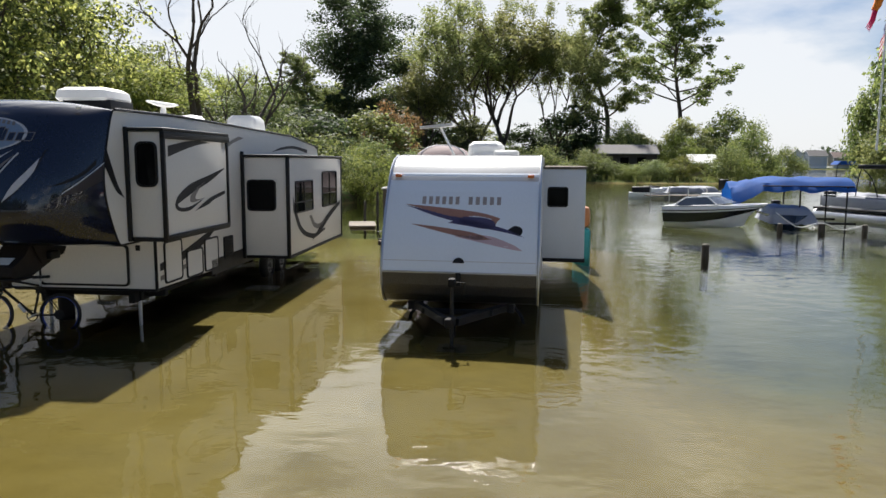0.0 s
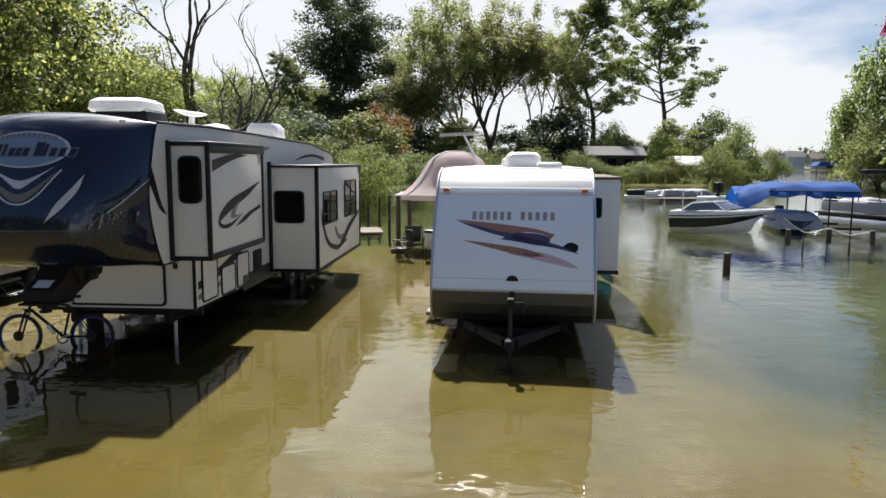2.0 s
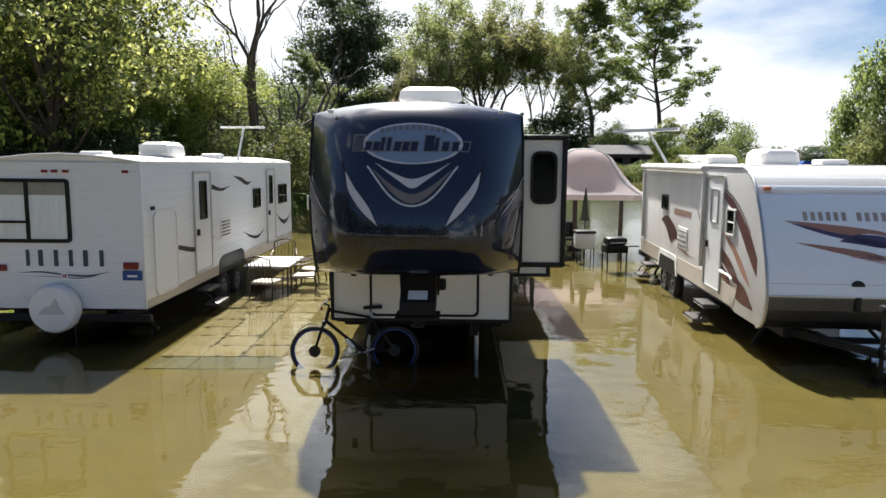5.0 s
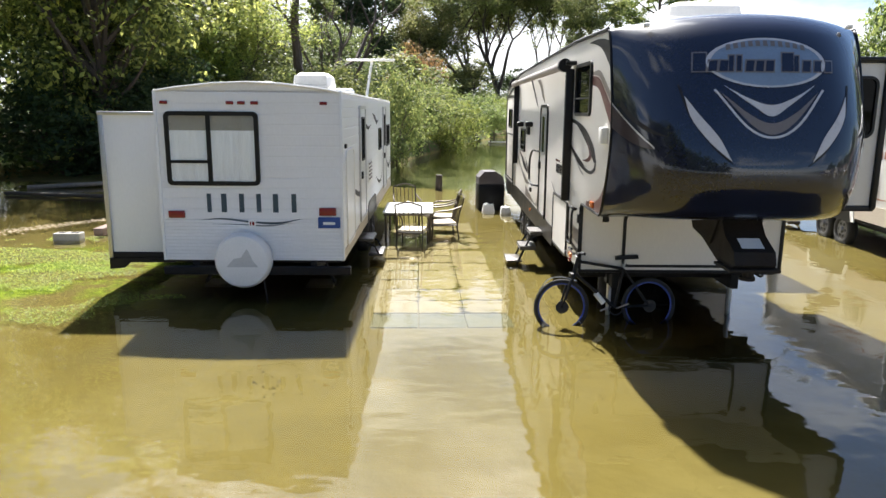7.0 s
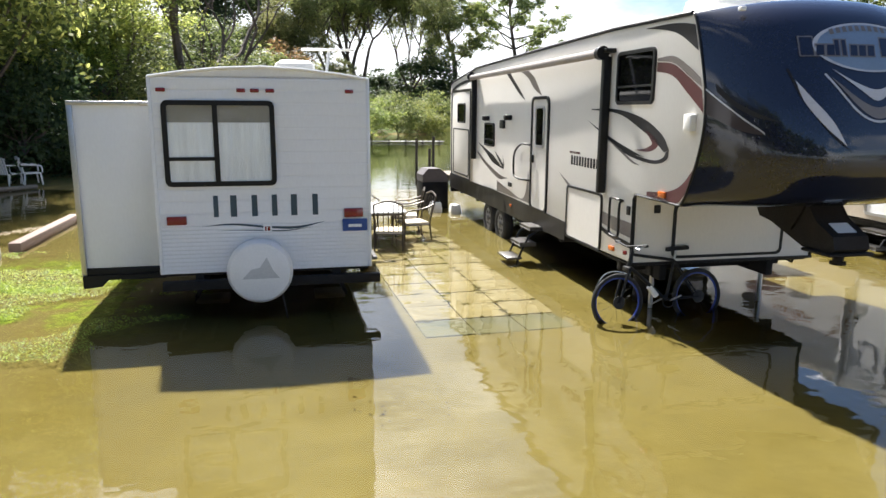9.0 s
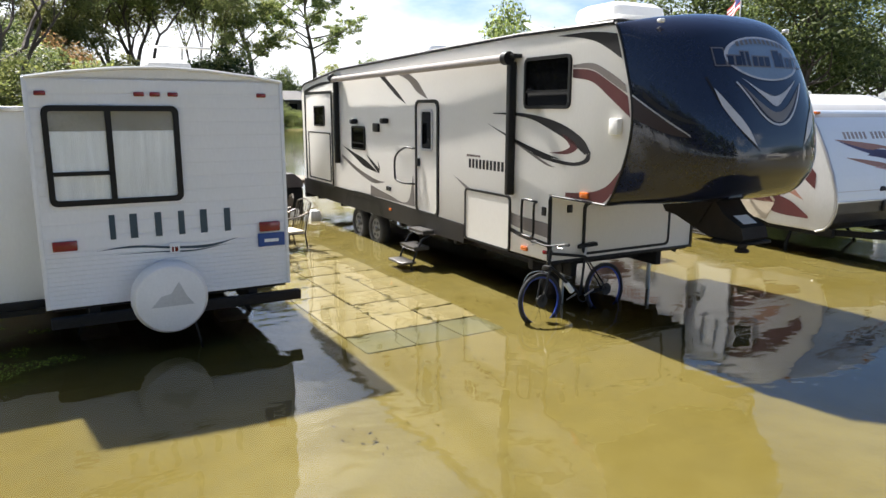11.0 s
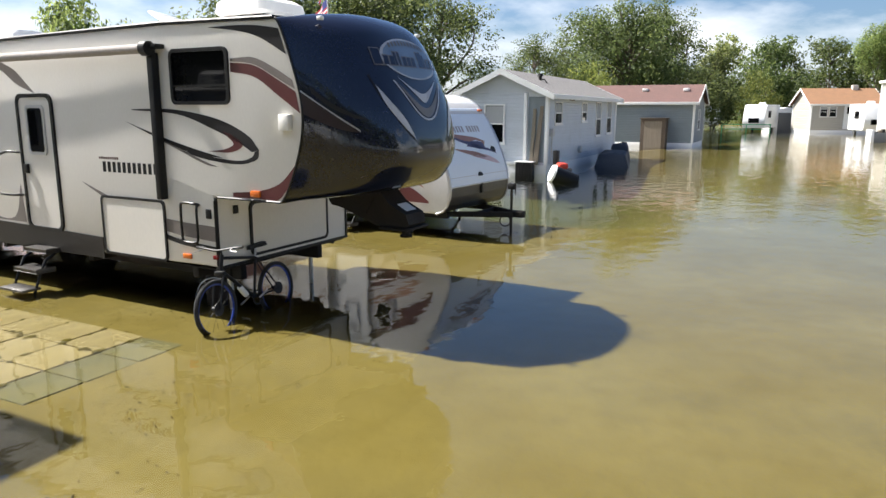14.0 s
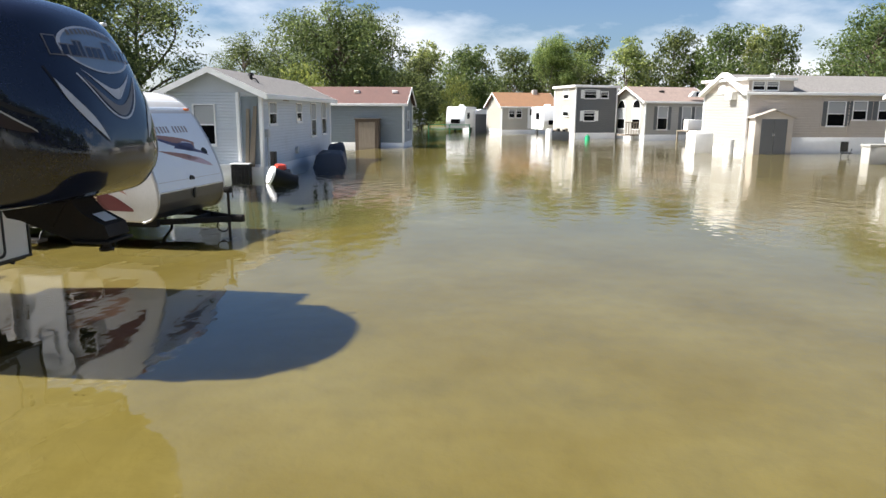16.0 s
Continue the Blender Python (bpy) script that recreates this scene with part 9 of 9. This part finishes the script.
for y in (-1.35, 1.35):
    part("rail", Shape().cyl((-1.2, y, 1.7), (2.35, y, 1.7), 0.025, None, 8), SKIRT, cn)
    part("lift_beam", Shape().rbox(-0.2, 2.5, y - 0.05, y + 0.05, 0.1, 0.2, 0.01), SKIRT, cn)
pt = thing("pontoon_boat", pose(17.6, 33.2, 0, 0, 0, -70), "grey pontoon boat with railings and folded canopy", "boat")
for y in (-0.95, 0.95):
    s = Shape().cyl((-3.0, y, 0.15), (2.4, y, 0.15), 0.33, None, 16).cyl((2.4, y, 0.15), (3.1, y, 0.35), 0.33, 0.03, 16)
    part("pontoon", s, ALU, pt)
part("deck", Shape().rbox(-3.0, 2.7, -1.25, 1.25, 0.48, 0.58, 0.02), SKIRT, pt)
for y in (-1.2, 1.2):
    part("fence_panel", Shape().rbox(-2.6, 2.3, y - 0.02, y + 0.02, 0.66, 1.1, 0.01), VINYL_GREY, pt)
    part("railing", Shape().tube([(-2.6, y, 0.58), (-2.6, y, 1.18), (2.3, y, 1.18), (2.5, y, 0.58)], 0.022), ALU, pt)
    part("canopy_frame", Shape().tube(bezier_line([(0.6, y, 1.15), (0.2, y, 2.0), (-0.4, y, 2.5)], 5), 0.022), BLACK, pt)
    part("canopy_frame", Shape().tube(bezier_line([(-0.6, y, 1.15), (-0.5, y, 2.0), (-0.35, y, 2.5)], 5), 0.022), BLACK, pt)
part("folded_canopy", Shape().rbox(-0.55, -0.15, -1.3, 1.3, 2.42, 2.62, 0.08), BLACK, pt)
part("covered_seat", draped(2.2, 2.2, 0.6, 6.0, VINYL_GREY), VINYL_GREY, pt).location = (-1.2, 0, 0.75)
part("motor", Shape().rbox(-3.5, -3.05, -0.22, 0.22, 0.0, 1.3, 0.08), BLACK, pt)
def covered_boat(x, y, rot, L, label):
    c = thing("covered_boat", pose(x, y, 0, 0, 0, rot), label, "boat", "covered boats at the far dock")
    part("hull", hull_strip(L, 1.9, [(-0.35, 0.4, 0.7), (0.1, 0.85, 0.4), (0.45, 1.0, 0.0)]), VINYL_GREY, c)
    part("cover", draped(L * 0.95, 1.9, 0.45, L, VINYL_GREY), VINYL_GREY, c).location = (L * 0.48, 0, 0.42)
    return c


covered_boat(12.6, 55.6, 10, 3.6, "white boat under a grey cover at the dock")
covered_boat(13.6, 57.5, -15, 4.2, "white boat under a wrinkled grey cover at the dock")


def jet_ski(x, y, rot, label):
    j = thing("jet_ski", pose(x, y, 0, 0, 0, rot), label, "jet ski", "jet skis at the dock")
    part("hull", hull_strip(2.9, 1.15, [(-0.15, 0.6, 0.5), (0.15, 0.95, 0.2), (0.4, 1.0, 0.0)], 12, 0.55), HULL_WHITE, j)
    part("deck", deck_sheet(2.9, 1.12, 0.41, 0.0, 12, 0.55), HULL_WHITE, j)
    part("hood", Shape().rbox(1.5, 2.5, -0.3, 0.3, 0.42, 0.78, 0.14), HULL_WHITE, j)
    part("seat", Shape().rbox(0.2, 1.55, -0.2, 0.2, 0.42, 0.86, 0.1), BLACK, j, "black saddle")
    part("handlebar", Shape().tube([(1.5, -0.36, 0.98), (1.68, -0.1, 0.95), (1.68, 0.1, 0.95), (1.5, 0.36, 0.98)], 0.025), BLACK, j)
    return j


jet_ski(9.9, 54.2, -12, "white jet ski with a black saddle at the dock")
jet_ski(11.0, 55.4, 12, "white jet ski with a black saddle beside covered boats")
fd = thing("floating_dock", pose(13.9, 53.4, 0, 0, 0, 8), "pale wooden floating dock with railing posts", "dock")
for k in range(8):
    part("plank", Shape().rbox(-3 + k * 0.75, -2.3 + k * 0.75, -0.7, 0.7, 0.2, 0.28, 0.01), WOOD_GREY, fd)
for k in range(5):
    part("post", Shape().cyl((-2.9 + k * 1.4, -0.7, -1.2), (-2.9 + k * 1.4, -0.7, 0.9), 0.05, None, 8), ALU, fd)
ob_ = thing("outboard_motor", pose(16.2, 52.0, 0, 0, 0, 30), "black outboard motor on a small float", "motor")
part("cowl", Shape().rbox(-0.3, 0.3, -0.25, 0.25, 0.7, 1.5, 0.1), BLACK, ob_)
part("leg", Shape().rbox(-0.12, 0.12, -0.1, 0.1, -0.6, 0.7, 0.03), BLACK, ob_)
part("float", Shape().rbox(-1.6, 1.0, -0.6, 0.6, -0.2, 0.5, 0.08), PLASTIC_W, ob_)
for x, y, h in ((5.85, 20.1, 0.36), (11.0, 28.2, 0.3), (12.6, 28.3, 0.3), (14.1, 28.0, 0.3)):
    solid("mooring_post", Shape().cyl((0, 0, -1.3), (0.01, 0, h), 0.11, 0.1, 12).cyl((0.01, 0, h), (0.01, 0, h + 0.03), 0.1, 0.06, 12), WOOD_DARK, "dark wooden mooring post in the lagoon", "post", "mooring posts", m=pose(x, y, 0))
solid("mooring_rope", Shape().tube(bezier_line([(11.1, 28.9, 0.7), (11.9, 28.7, 0.15), (12.6, 28.3, 0.35), (13.4, 28.3, 0.1), (14.1, 28.0, 0.3)], 6), 0.018), PLASTIC_W, "pale mooring rope between the posts", "rope")
PEDAL_T = material("teal_plastic", (0.03, 0.28, 0.28), 0.45)
pb = thing("paddle_boat", pose(2.35, 19.6, 0, 0, 0, -4), "teal and orange paddle boat standing on end behind the trailer", "boat")
part("hull", Shape().rbox(-0.25, 0.22, -0.2, 0.25, -0.3, 0.85, 0.12), PEDAL_T, pb)
part("top_shell", Shape().rbox(-0.25, 0.2, -0.2, 0.25, 0.85, 1.45, 0.14), material("orange_plastic", (0.42, 0.17, 0.06), 0.45), pb)

# ---- sheds on the far bank and houses over the lake ----
def far_shed(x, y, w, d, z0, z1, rise, wall_mat, roof_mat, label):
    sd = thing("boat_shed", pose(x, y, 0), label, "shed")
    part("wall", Shape().box(0, w, 0, d, z0, z1), wall_mat, sd)
    part("roof", Shape().prism([(-0.4, z1 - 0.1), (d / 2, z1 + rise), (d + 0.4, z1 - 0.1), (d + 0.4, z1 + 0.05), (d / 2, z1 + rise + 0.18), (-0.4, z1 + 0.05)], lambda u, v, q: (-0.3 + q, u, v), w + 0.6), roof_mat, sd)
    for k in range(int(w // 2.4)):
        part("window", Shape().box(0.6 + k * 2.4, 1.8 + k * 2.4, -0.03, 0.0, z0 + 1.2, z1 - 0.5), WINDOW, sd)
    return sd


far_shed(14.4, 103.0, 8.2, 5.0, 0.6, 3.9, 1.2, WOOD_DARK, ROOF_GREY, "long dark boat shed with a grey roof on the bank")
far_shed(27.0, 101.0, 3.4, 4.0, 0.4, 2.6, 1.1, WOOD_GREY, PLASTIC_W, "small shed with a white roof on the bank")
house(pose(134, 338, 0), "pale grey house with a dark roof across the lake", 7.0, 7.0, 1.4, 6.2, 9.2, "y", SIDING_BLUE, ROOF_GREY, 0.4)
house(pose(144, 340, 0), "pale blue house with a grey roof across the lake", 8.0, 7.0, 1.4, 6.4, 8.8, "x", SIDING_BLUE, ROOF_GREY, 0.4)
house(pose(156, 342, 0), "tan house with a brown roof across the lake", 7.0, 7.0, 1.4, 5.6, 8.0, "x", SIDING_BEIGE, ROOF_BROWN, 0.4)
pr = thing("pier", pose(-5.6, 55.2, 0, 0, 0, -6), "pale wooden pier on thin posts over the water", "pier")
for k in range(9):
    part("plank", Shape().rbox(k * 0.62, k * 0.62 + 0.58, -0.5, 0.5, 0.06, 0.12, 0.01), CONCRETE, pr)
for k in range(5):
    for y in (-0.45, 0.45):
        part("post", Shape().cyl((0.2 + k * 1.25, y, -1.3), (0.2 + k * 1.25, y, 0.2), 0.05, None, 8), WOOD_DARK, pr)

# ---- flagpole and windsock by the pale blue home ----
fp = thing("flagpole", pose(12.35, 24.2, 0), "white flagpole with a small striped flag", "flagpole")
part("pole", Shape().cyl((0, 0, 3.1), (0, 0, 8.4), 0.035, 0.025, 10), PLASTIC_W, fp)
FLAG_RED, FLAG_BLUE = material("red_cloth", (0.42, 0.02, 0.03), 0.8), material("blue_cloth", (0.02, 0.03, 0.16), 0.8)


def cloth_band(v0, v1, u0, u1):
    s = Shape()
    n = 8
    for k in range(n + 1):
        u = u0 + (u1 - u0) * k / n
        for v in (v0, v1):
            s.v.append((0.04 + u * 0.25, 0.06 + u * 0.8 + 0.05 * math.sin(u * 7), 7.25 - 0.55 * u - 0.6 * v))
    s.f = [(2 * k, 2 * k + 2, 2 * k + 3, 2 * k + 1) for k in range(n)]
    return s


for k in range(7):
    part("flag_stripe", cloth_band(k / 7, (k + 1) / 7, 0.42 if k < 4 else 0.0, 1.0), WHITE_PAINT if k % 2 else FLAG_RED, fp)
part("flag_canton", cloth_band(0.0, 4 / 7, 0.0, 0.42), FLAG_BLUE, fp)
wk = thing("windsock", pose(12.0, 24.2, 0), "orange and pink windsock with ribbon tails", "windsock")
part("sleeve", Shape().tube([(0.12, 0, 8.25), (0.1, 0, 8.0), (0.02, 0, 7.7), (-0.06, 0, 7.55)], [0.1, 0.13, 0.12, 0.1], 10), material("orange_cloth", (0.7, 0.2, 0.02), 0.8), wk)
for k in range(4):
    x = -0.12 + 0.06 * k
    part("ribbon", Shape().tube([(x, 0.05 * (k - 1.5), 7.55), (x - 0.06, 0.05 * (k - 1.5), 7.25), (x - 0.2, 0.05 * (k - 1.5), 6.98 - 0.03 * k)], [0.028, 0.03, 0.012], 4), material("pink_cloth", (0.5, 0.02, 0.1), 0.8), wk)

# ---- bank, planks and blocks behind the ribbed trailer ----
solid("plank", Shape().rbox(-0.1, 0.1, -1.75, 1.75, -0.03, 0.13, 0.012), PLANK_RED, "long reddish timber plank lying in shallow water", "plank", m=pose(-16.42, 17.9, 0, 0, 0, -0.8))
bk = thing("concrete_block", pose(-16.75, 15.6, 0, 0, 0, 3), "pale concrete block lying in shallow water", "block")
s = Shape().rbox(-0.25, 0.25, -0.12, 0.12, -0.12, 0.14, 0.012)
part("block_body", s, CONCRETE, bk)
# dark pads on top stand for the shade in the two holes
for x in (-0.12, 0.12):
    part("hollow", Shape().rbox(x - 0.08, x + 0.08, -0.07, 0.07, 0.135, 0.144, 0.004), CHASSIS, bk)
solid("plank", Shape().rbox(-0.12, 0.12, -1.6, 1.6, 0.0, 0.08, 0.01), WOOD_DARK, "long dark plank lying on the bank", "plank", m=pose(-20.5, 22.2, 0.02, 0, 0, 78))
def garden_chair(m):
    """A moulded plastic chair: bucket seat, fanned backrest, four splayed legs."""
    c = thing("garden_chair", m, "white moulded plastic garden chair at the edge of the woods", "chair", "white garden chairs")
    part("seat", Shape().rbox(-0.24, 0.24, -0.24, 0.22, 0.36, 0.4, 0.015), PLASTIC_W, c)
    for k in range(5):
        x = -0.18 + 0.09 * k
        part("back_slat", Shape().add([(x - 0.028, 0.2, 0.38), (x + 0.028, 0.2, 0.38), (x * 1.25 + 0.034, 0.34, 0.86), (x * 1.25 - 0.034, 0.34, 0.86), (x - 0.028, 0.23, 0.38), (x + 0.028, 0.23, 0.38), (x * 1.25 + 0.034, 0.36, 0.86), (x * 1.25 - 0.034, 0.36, 0.86)],
             [(0, 1, 2, 3), (7, 6, 5, 4), (0, 4, 5, 1), (1, 5, 6, 2), (2, 6, 7, 3), (3, 7, 4, 0)]), PLASTIC_W, c)
    part("top_rail", Shape().tube(bezier_line([(-0.27, 0.33, 0.84), (0, 0.37, 0.9), (0.27, 0.33, 0.84)], 4), 0.022), PLASTIC_W, c)
    for x in (-0.23, 0.23):
        part("armrest", Shape().tube(bezier_line([(x, 0.3, 0.66), (x * 1.2, 0.0, 0.64), (x * 1.15, -0.24, 0.6), (x * 1.1, -0.27, 0.4)], 4), 0.022), PLASTIC_W, c)
        for y in (-0.22, 0.22):
            part("leg", Shape().cyl((x, y, 0.37), (x * 1.15, y * 1.2, -0.12), 0.028, 0.02, 8), PLASTIC_W, c)
    return c


gc = garden_chair(pose(-20.15, 27.1, 0.02, 0, 0, 150))
copy_thing(gc, pose(-19.6, 27.3, 0.02, 0, 0, 120))


def floating_weed():
    """Thin rafts of duckweed and drowned grass, flat on the water by the ribbed trailer."""
    rng = np.random.default_rng(5)
    s = Shape()
    n = 0
    while n < 24000:
        x, y = rng.uniform(-19.5, -12.9), rng.uniform(10.0, 16.6)
        away = math.hypot((x + 15.6) * 0.85, y - 13.2)
        if noise.noise((x * 0.8, y * 1.1, 9.0)) + 0.4 * noise.noise((x * 2.6, y * 3.2, 3.0)) < -0.28 + 0.2 * away:
            continue
        r = rng.uniform(0.004, 0.012)
        a0 = rng.uniform(0, 6.28)
        s.add([(x + r * math.cos(a0 + k * 1.2566), y + r * 0.8 * math.sin(a0 + k * 1.2566), 0.005 + 0.4 * r * math.sin(a0 * 3 + k)) for k in range(5)], [(0, 1, 2, 3, 4)])
        n += 1
    me = bpy.data.meshes.new("weed")
    me.from_pydata(s.v, [], s.f)
    return me


solid("floating_weed", floating_weed(), LEAF_WEED, "floating green duckweed on shallow water", "weed", kind="stuff", smooth=False)


CHAFF = material("pale_chaff", (0.3, 0.24, 0.15), 0.9, vary=0.3)


def foam_line():
    """A line of pale drift that the water has left along the edge of the woods."""
    rng = np.random.default_rng(15)
    s = Shape()
    for _ in range(800):
        k = rng.uniform(0, 1)
        x, y = -18.6 + 2.0 * k + rng.normal() * 0.1, 16.2 + 2.6 * k + rng.normal() * (0.26 - 0.2 * k)
        r = rng.uniform(0.01, 0.035)
        s.add([(x + r * math.cos(q * 1.2566), y + r * 0.8 * math.sin(q * 1.2566 + k), 0.006 + rng.uniform(0, 0.012)) for q in range(5)], [(0, 1, 2, 3, 4)])
    me = bpy.data.meshes.new("drift_line")
    me.from_pydata(s.v, [], s.f)
    return me


solid("drift_line", foam_line(), CHAFF, "pale line of floating chaff and foam", "drift", kind="stuff", smooth=False)
solid("log", Shape().tube(bezier_line([(-22.3, 24.0, 0.05), (-20.6, 24.6, 0.1), (-19.2, 26.4, 0.06)], 8), 0.07, 8), WOOD_GREY, "pale curved log lying at the edge of the woods", "log")


SILT_DARK = material("rotted_leaves", (0.045, 0.033, 0.012), 1.0, vary=0.3, spec=0.0)


def drift():
    """Leaves, twigs and debris on the silt."""
    rng = np.random.default_rng(8)
    s = Shape()
    for _ in range(900):
        x, y = rng.uniform(-11.5, -6.5), rng.uniform(8.2, 12.5)
        if noise.noise((x * 0.9, y * 0.9, 21.0)) < 0.12:
            continue
        z = ground_height(x, y) + 0.006
        a, l, w = rng.uniform(0, 6.28), rng.uniform(0.006, 0.02), rng.uniform(0.003, 0.008)
        c, d = math.cos(a), math.sin(a)
        s.add([(x - c * l - d * w, y - d * l + c * w, z), (x + c * l - d * w, y + d * l + c * w, z), (x + c * l + d * w, y + d * l - c * w, z + 0.003), (x - c * l + d * w, y - d * l - c * w, z)], [(0, 1, 2, 3)])
    return s


solid("debris", drift(), SILT_DARK, "dark leaves and twigs lying on the silt", "debris", kind="stuff", smooth=False)

# ---- far side of the lagoon ----
lb = thing("boat_canopy", pose(93, 190, 0), "blue boat canopy far out on the lake", "canopy")
part("fabric", Shape().prism([(-5.5, 2.4), (-4.5, 3.4), (4.5, 3.4), (5.5, 2.4)], on_y(0.0, 1), 4.0), BLUE_FABRIC, lb)
for x in (-4.5, 4.5):
    part("post", Shape().cyl((x, 2, -1.2), (x, 2, 2.6), 0.12, None, 8), SKIRT, lb)


def far_woods():
    """The wooded horizon, too far to tell trees apart."""
    rng = np.random.default_rng(77)
    cl = []
    for k in range(230):
        a = radians(rng.uniform(-35, 200))
        r = rng.uniform(340, 460)
        h = rng.uniform(6, 15)
        cl.append(((r * math.cos(a), r * math.sin(a), h * 0.45), h * 0.75, 150))
    return leaf_cloud("far_woods", cl, 1.6, rng, LEAF_DARK, 0.62)


solid("far_woods", far_woods(), LEAF_DARK, "dark wooded skyline beyond the lake", "woods", kind="stuff", smooth=False)


def reeds():
    rng = np.random.default_rng(31)
    s = Shape()
    for _ in range(1300):
        x, y = rng.uniform(-4, 33), rng.normal(95.5, 1.0)
        h, w = rng.uniform(0.4, 1.5), 0.05
        lx, ly = rng.normal() * 0.25, rng.normal() * 0.25
        s.add([(x - w, y, -0.1), (x + w, y, -0.1), (x + lx, y + ly, h)], [(0, 1, 2)])
    me = bpy.data.meshes.new("reeds")
    me.from_pydata(s.v, [], s.f)
    return me


solid("reeds", reeds(), LEAF, "tall green reeds along the bank", "reeds", kind="stuff", smooth=False)

# ---- concrete pavers under water between the two trailers ----
PAVER = material("silted_paver", (0.225, 0.178, 0.082), 0.95, vary=0.2, scale=1.5, fine=9, bump=0.15, by_object=0.07, stain=(0.13, 0.098, 0.03), stain_amount=0.55, stain_scale=1.8)
PAVER_MOSS = material("algae_covered_paver", (0.085, 0.078, 0.03), 0.95, vary=0.3, scale=2.0, fine=12, bump=0.2, by_object=0.1, stain=(0.15, 0.12, 0.035), stain_amount=0.5, stain_scale=2.2)
pav = thing("patio", pose(-9.59, 10.95, 0, 0, 0, 1.3), "square silted concrete patio under shallow water", "patio")
pav["kind"] = "structure"
pm = Shape().rbox(-0.294, 0.294, -0.294, 0.294, -0.11, -0.058, 0.014, 2).mesh("paver")
pm.materials.append(PAVER)
pm2 = Shape().rbox(-0.294, 0.294, -0.3, 0.3, -0.12, -0.064, 0.014, 2).mesh("paver")
pm2.materials.append(PAVER_MOSS)
for j in range(-1, 12):
    for i in range(3):
        o = new("paver", pm2 if j < 0 else pm)
        o.parent = pav
        sunk = -0.012 * abs(noise.noise((i * 0.9, j * 0.7, 5.0)))
        o.location = (-0.6 + i * 0.6 + random.uniform(-0.008, 0.008), 0.3 + j * 0.6 + random.uniform(-0.01, 0.01), sunk + random.uniform(-0.003, 0.002))
        o.rotation_euler = (random.uniform(-0.012, 0.012), random.uniform(-0.012, 0.012), random.uniform(-0.02, 0.02))


ALGAE = material("brown_algae", (0.095, 0.077, 0.022), 1.0, vary=0.3, spec=0.0)


def joint_weed():
    """Dark tufts of algae and silt along the joints of the patio."""
    rng = np.random.default_rng(63)
    s = Shape()
    for _ in range(110):
        if rng.random() < 0.5:
            x, y = -0.3 + 0.6 * rng.integers(0, 2) + rng.normal() * 0.02, rng.uniform(0, 7.0)
        else:
            x, y = rng.uniform(-0.9, 0.9), 0.6 * rng.integers(0, 12) + rng.normal() * 0.02
        r = rng.uniform(0.02, 0.07)
        k0 = len(s.v)
        n = 8
        s.v += [(x + r * rng.uniform(0.5, 1.6) * math.cos(6.283 * i / n), y + r * rng.uniform(0.4, 0.9) * math.sin(6.283 * i / n), -0.056) for i in range(n)] + [(x, y, -0.046)]
        s.f += [(k0 + i, k0 + (i + 1) % n, k0 + n) for i in range(n)]
    me = bpy.data.meshes.new("joint_weed")
    me.from_pydata(s.v, [], s.f)
    return me


solid("joint_weed", joint_weed(), ALGAE, "dark algae along the joints of the patio", "algae", kind="stuff", m=pose(-9.59, 10.95, 0, 0, 0, 1.3), smooth=False)

for model, _, _ in TREES.values():
    for o in [*model.children_recursive, model]:
        bpy.data.objects.remove(o)
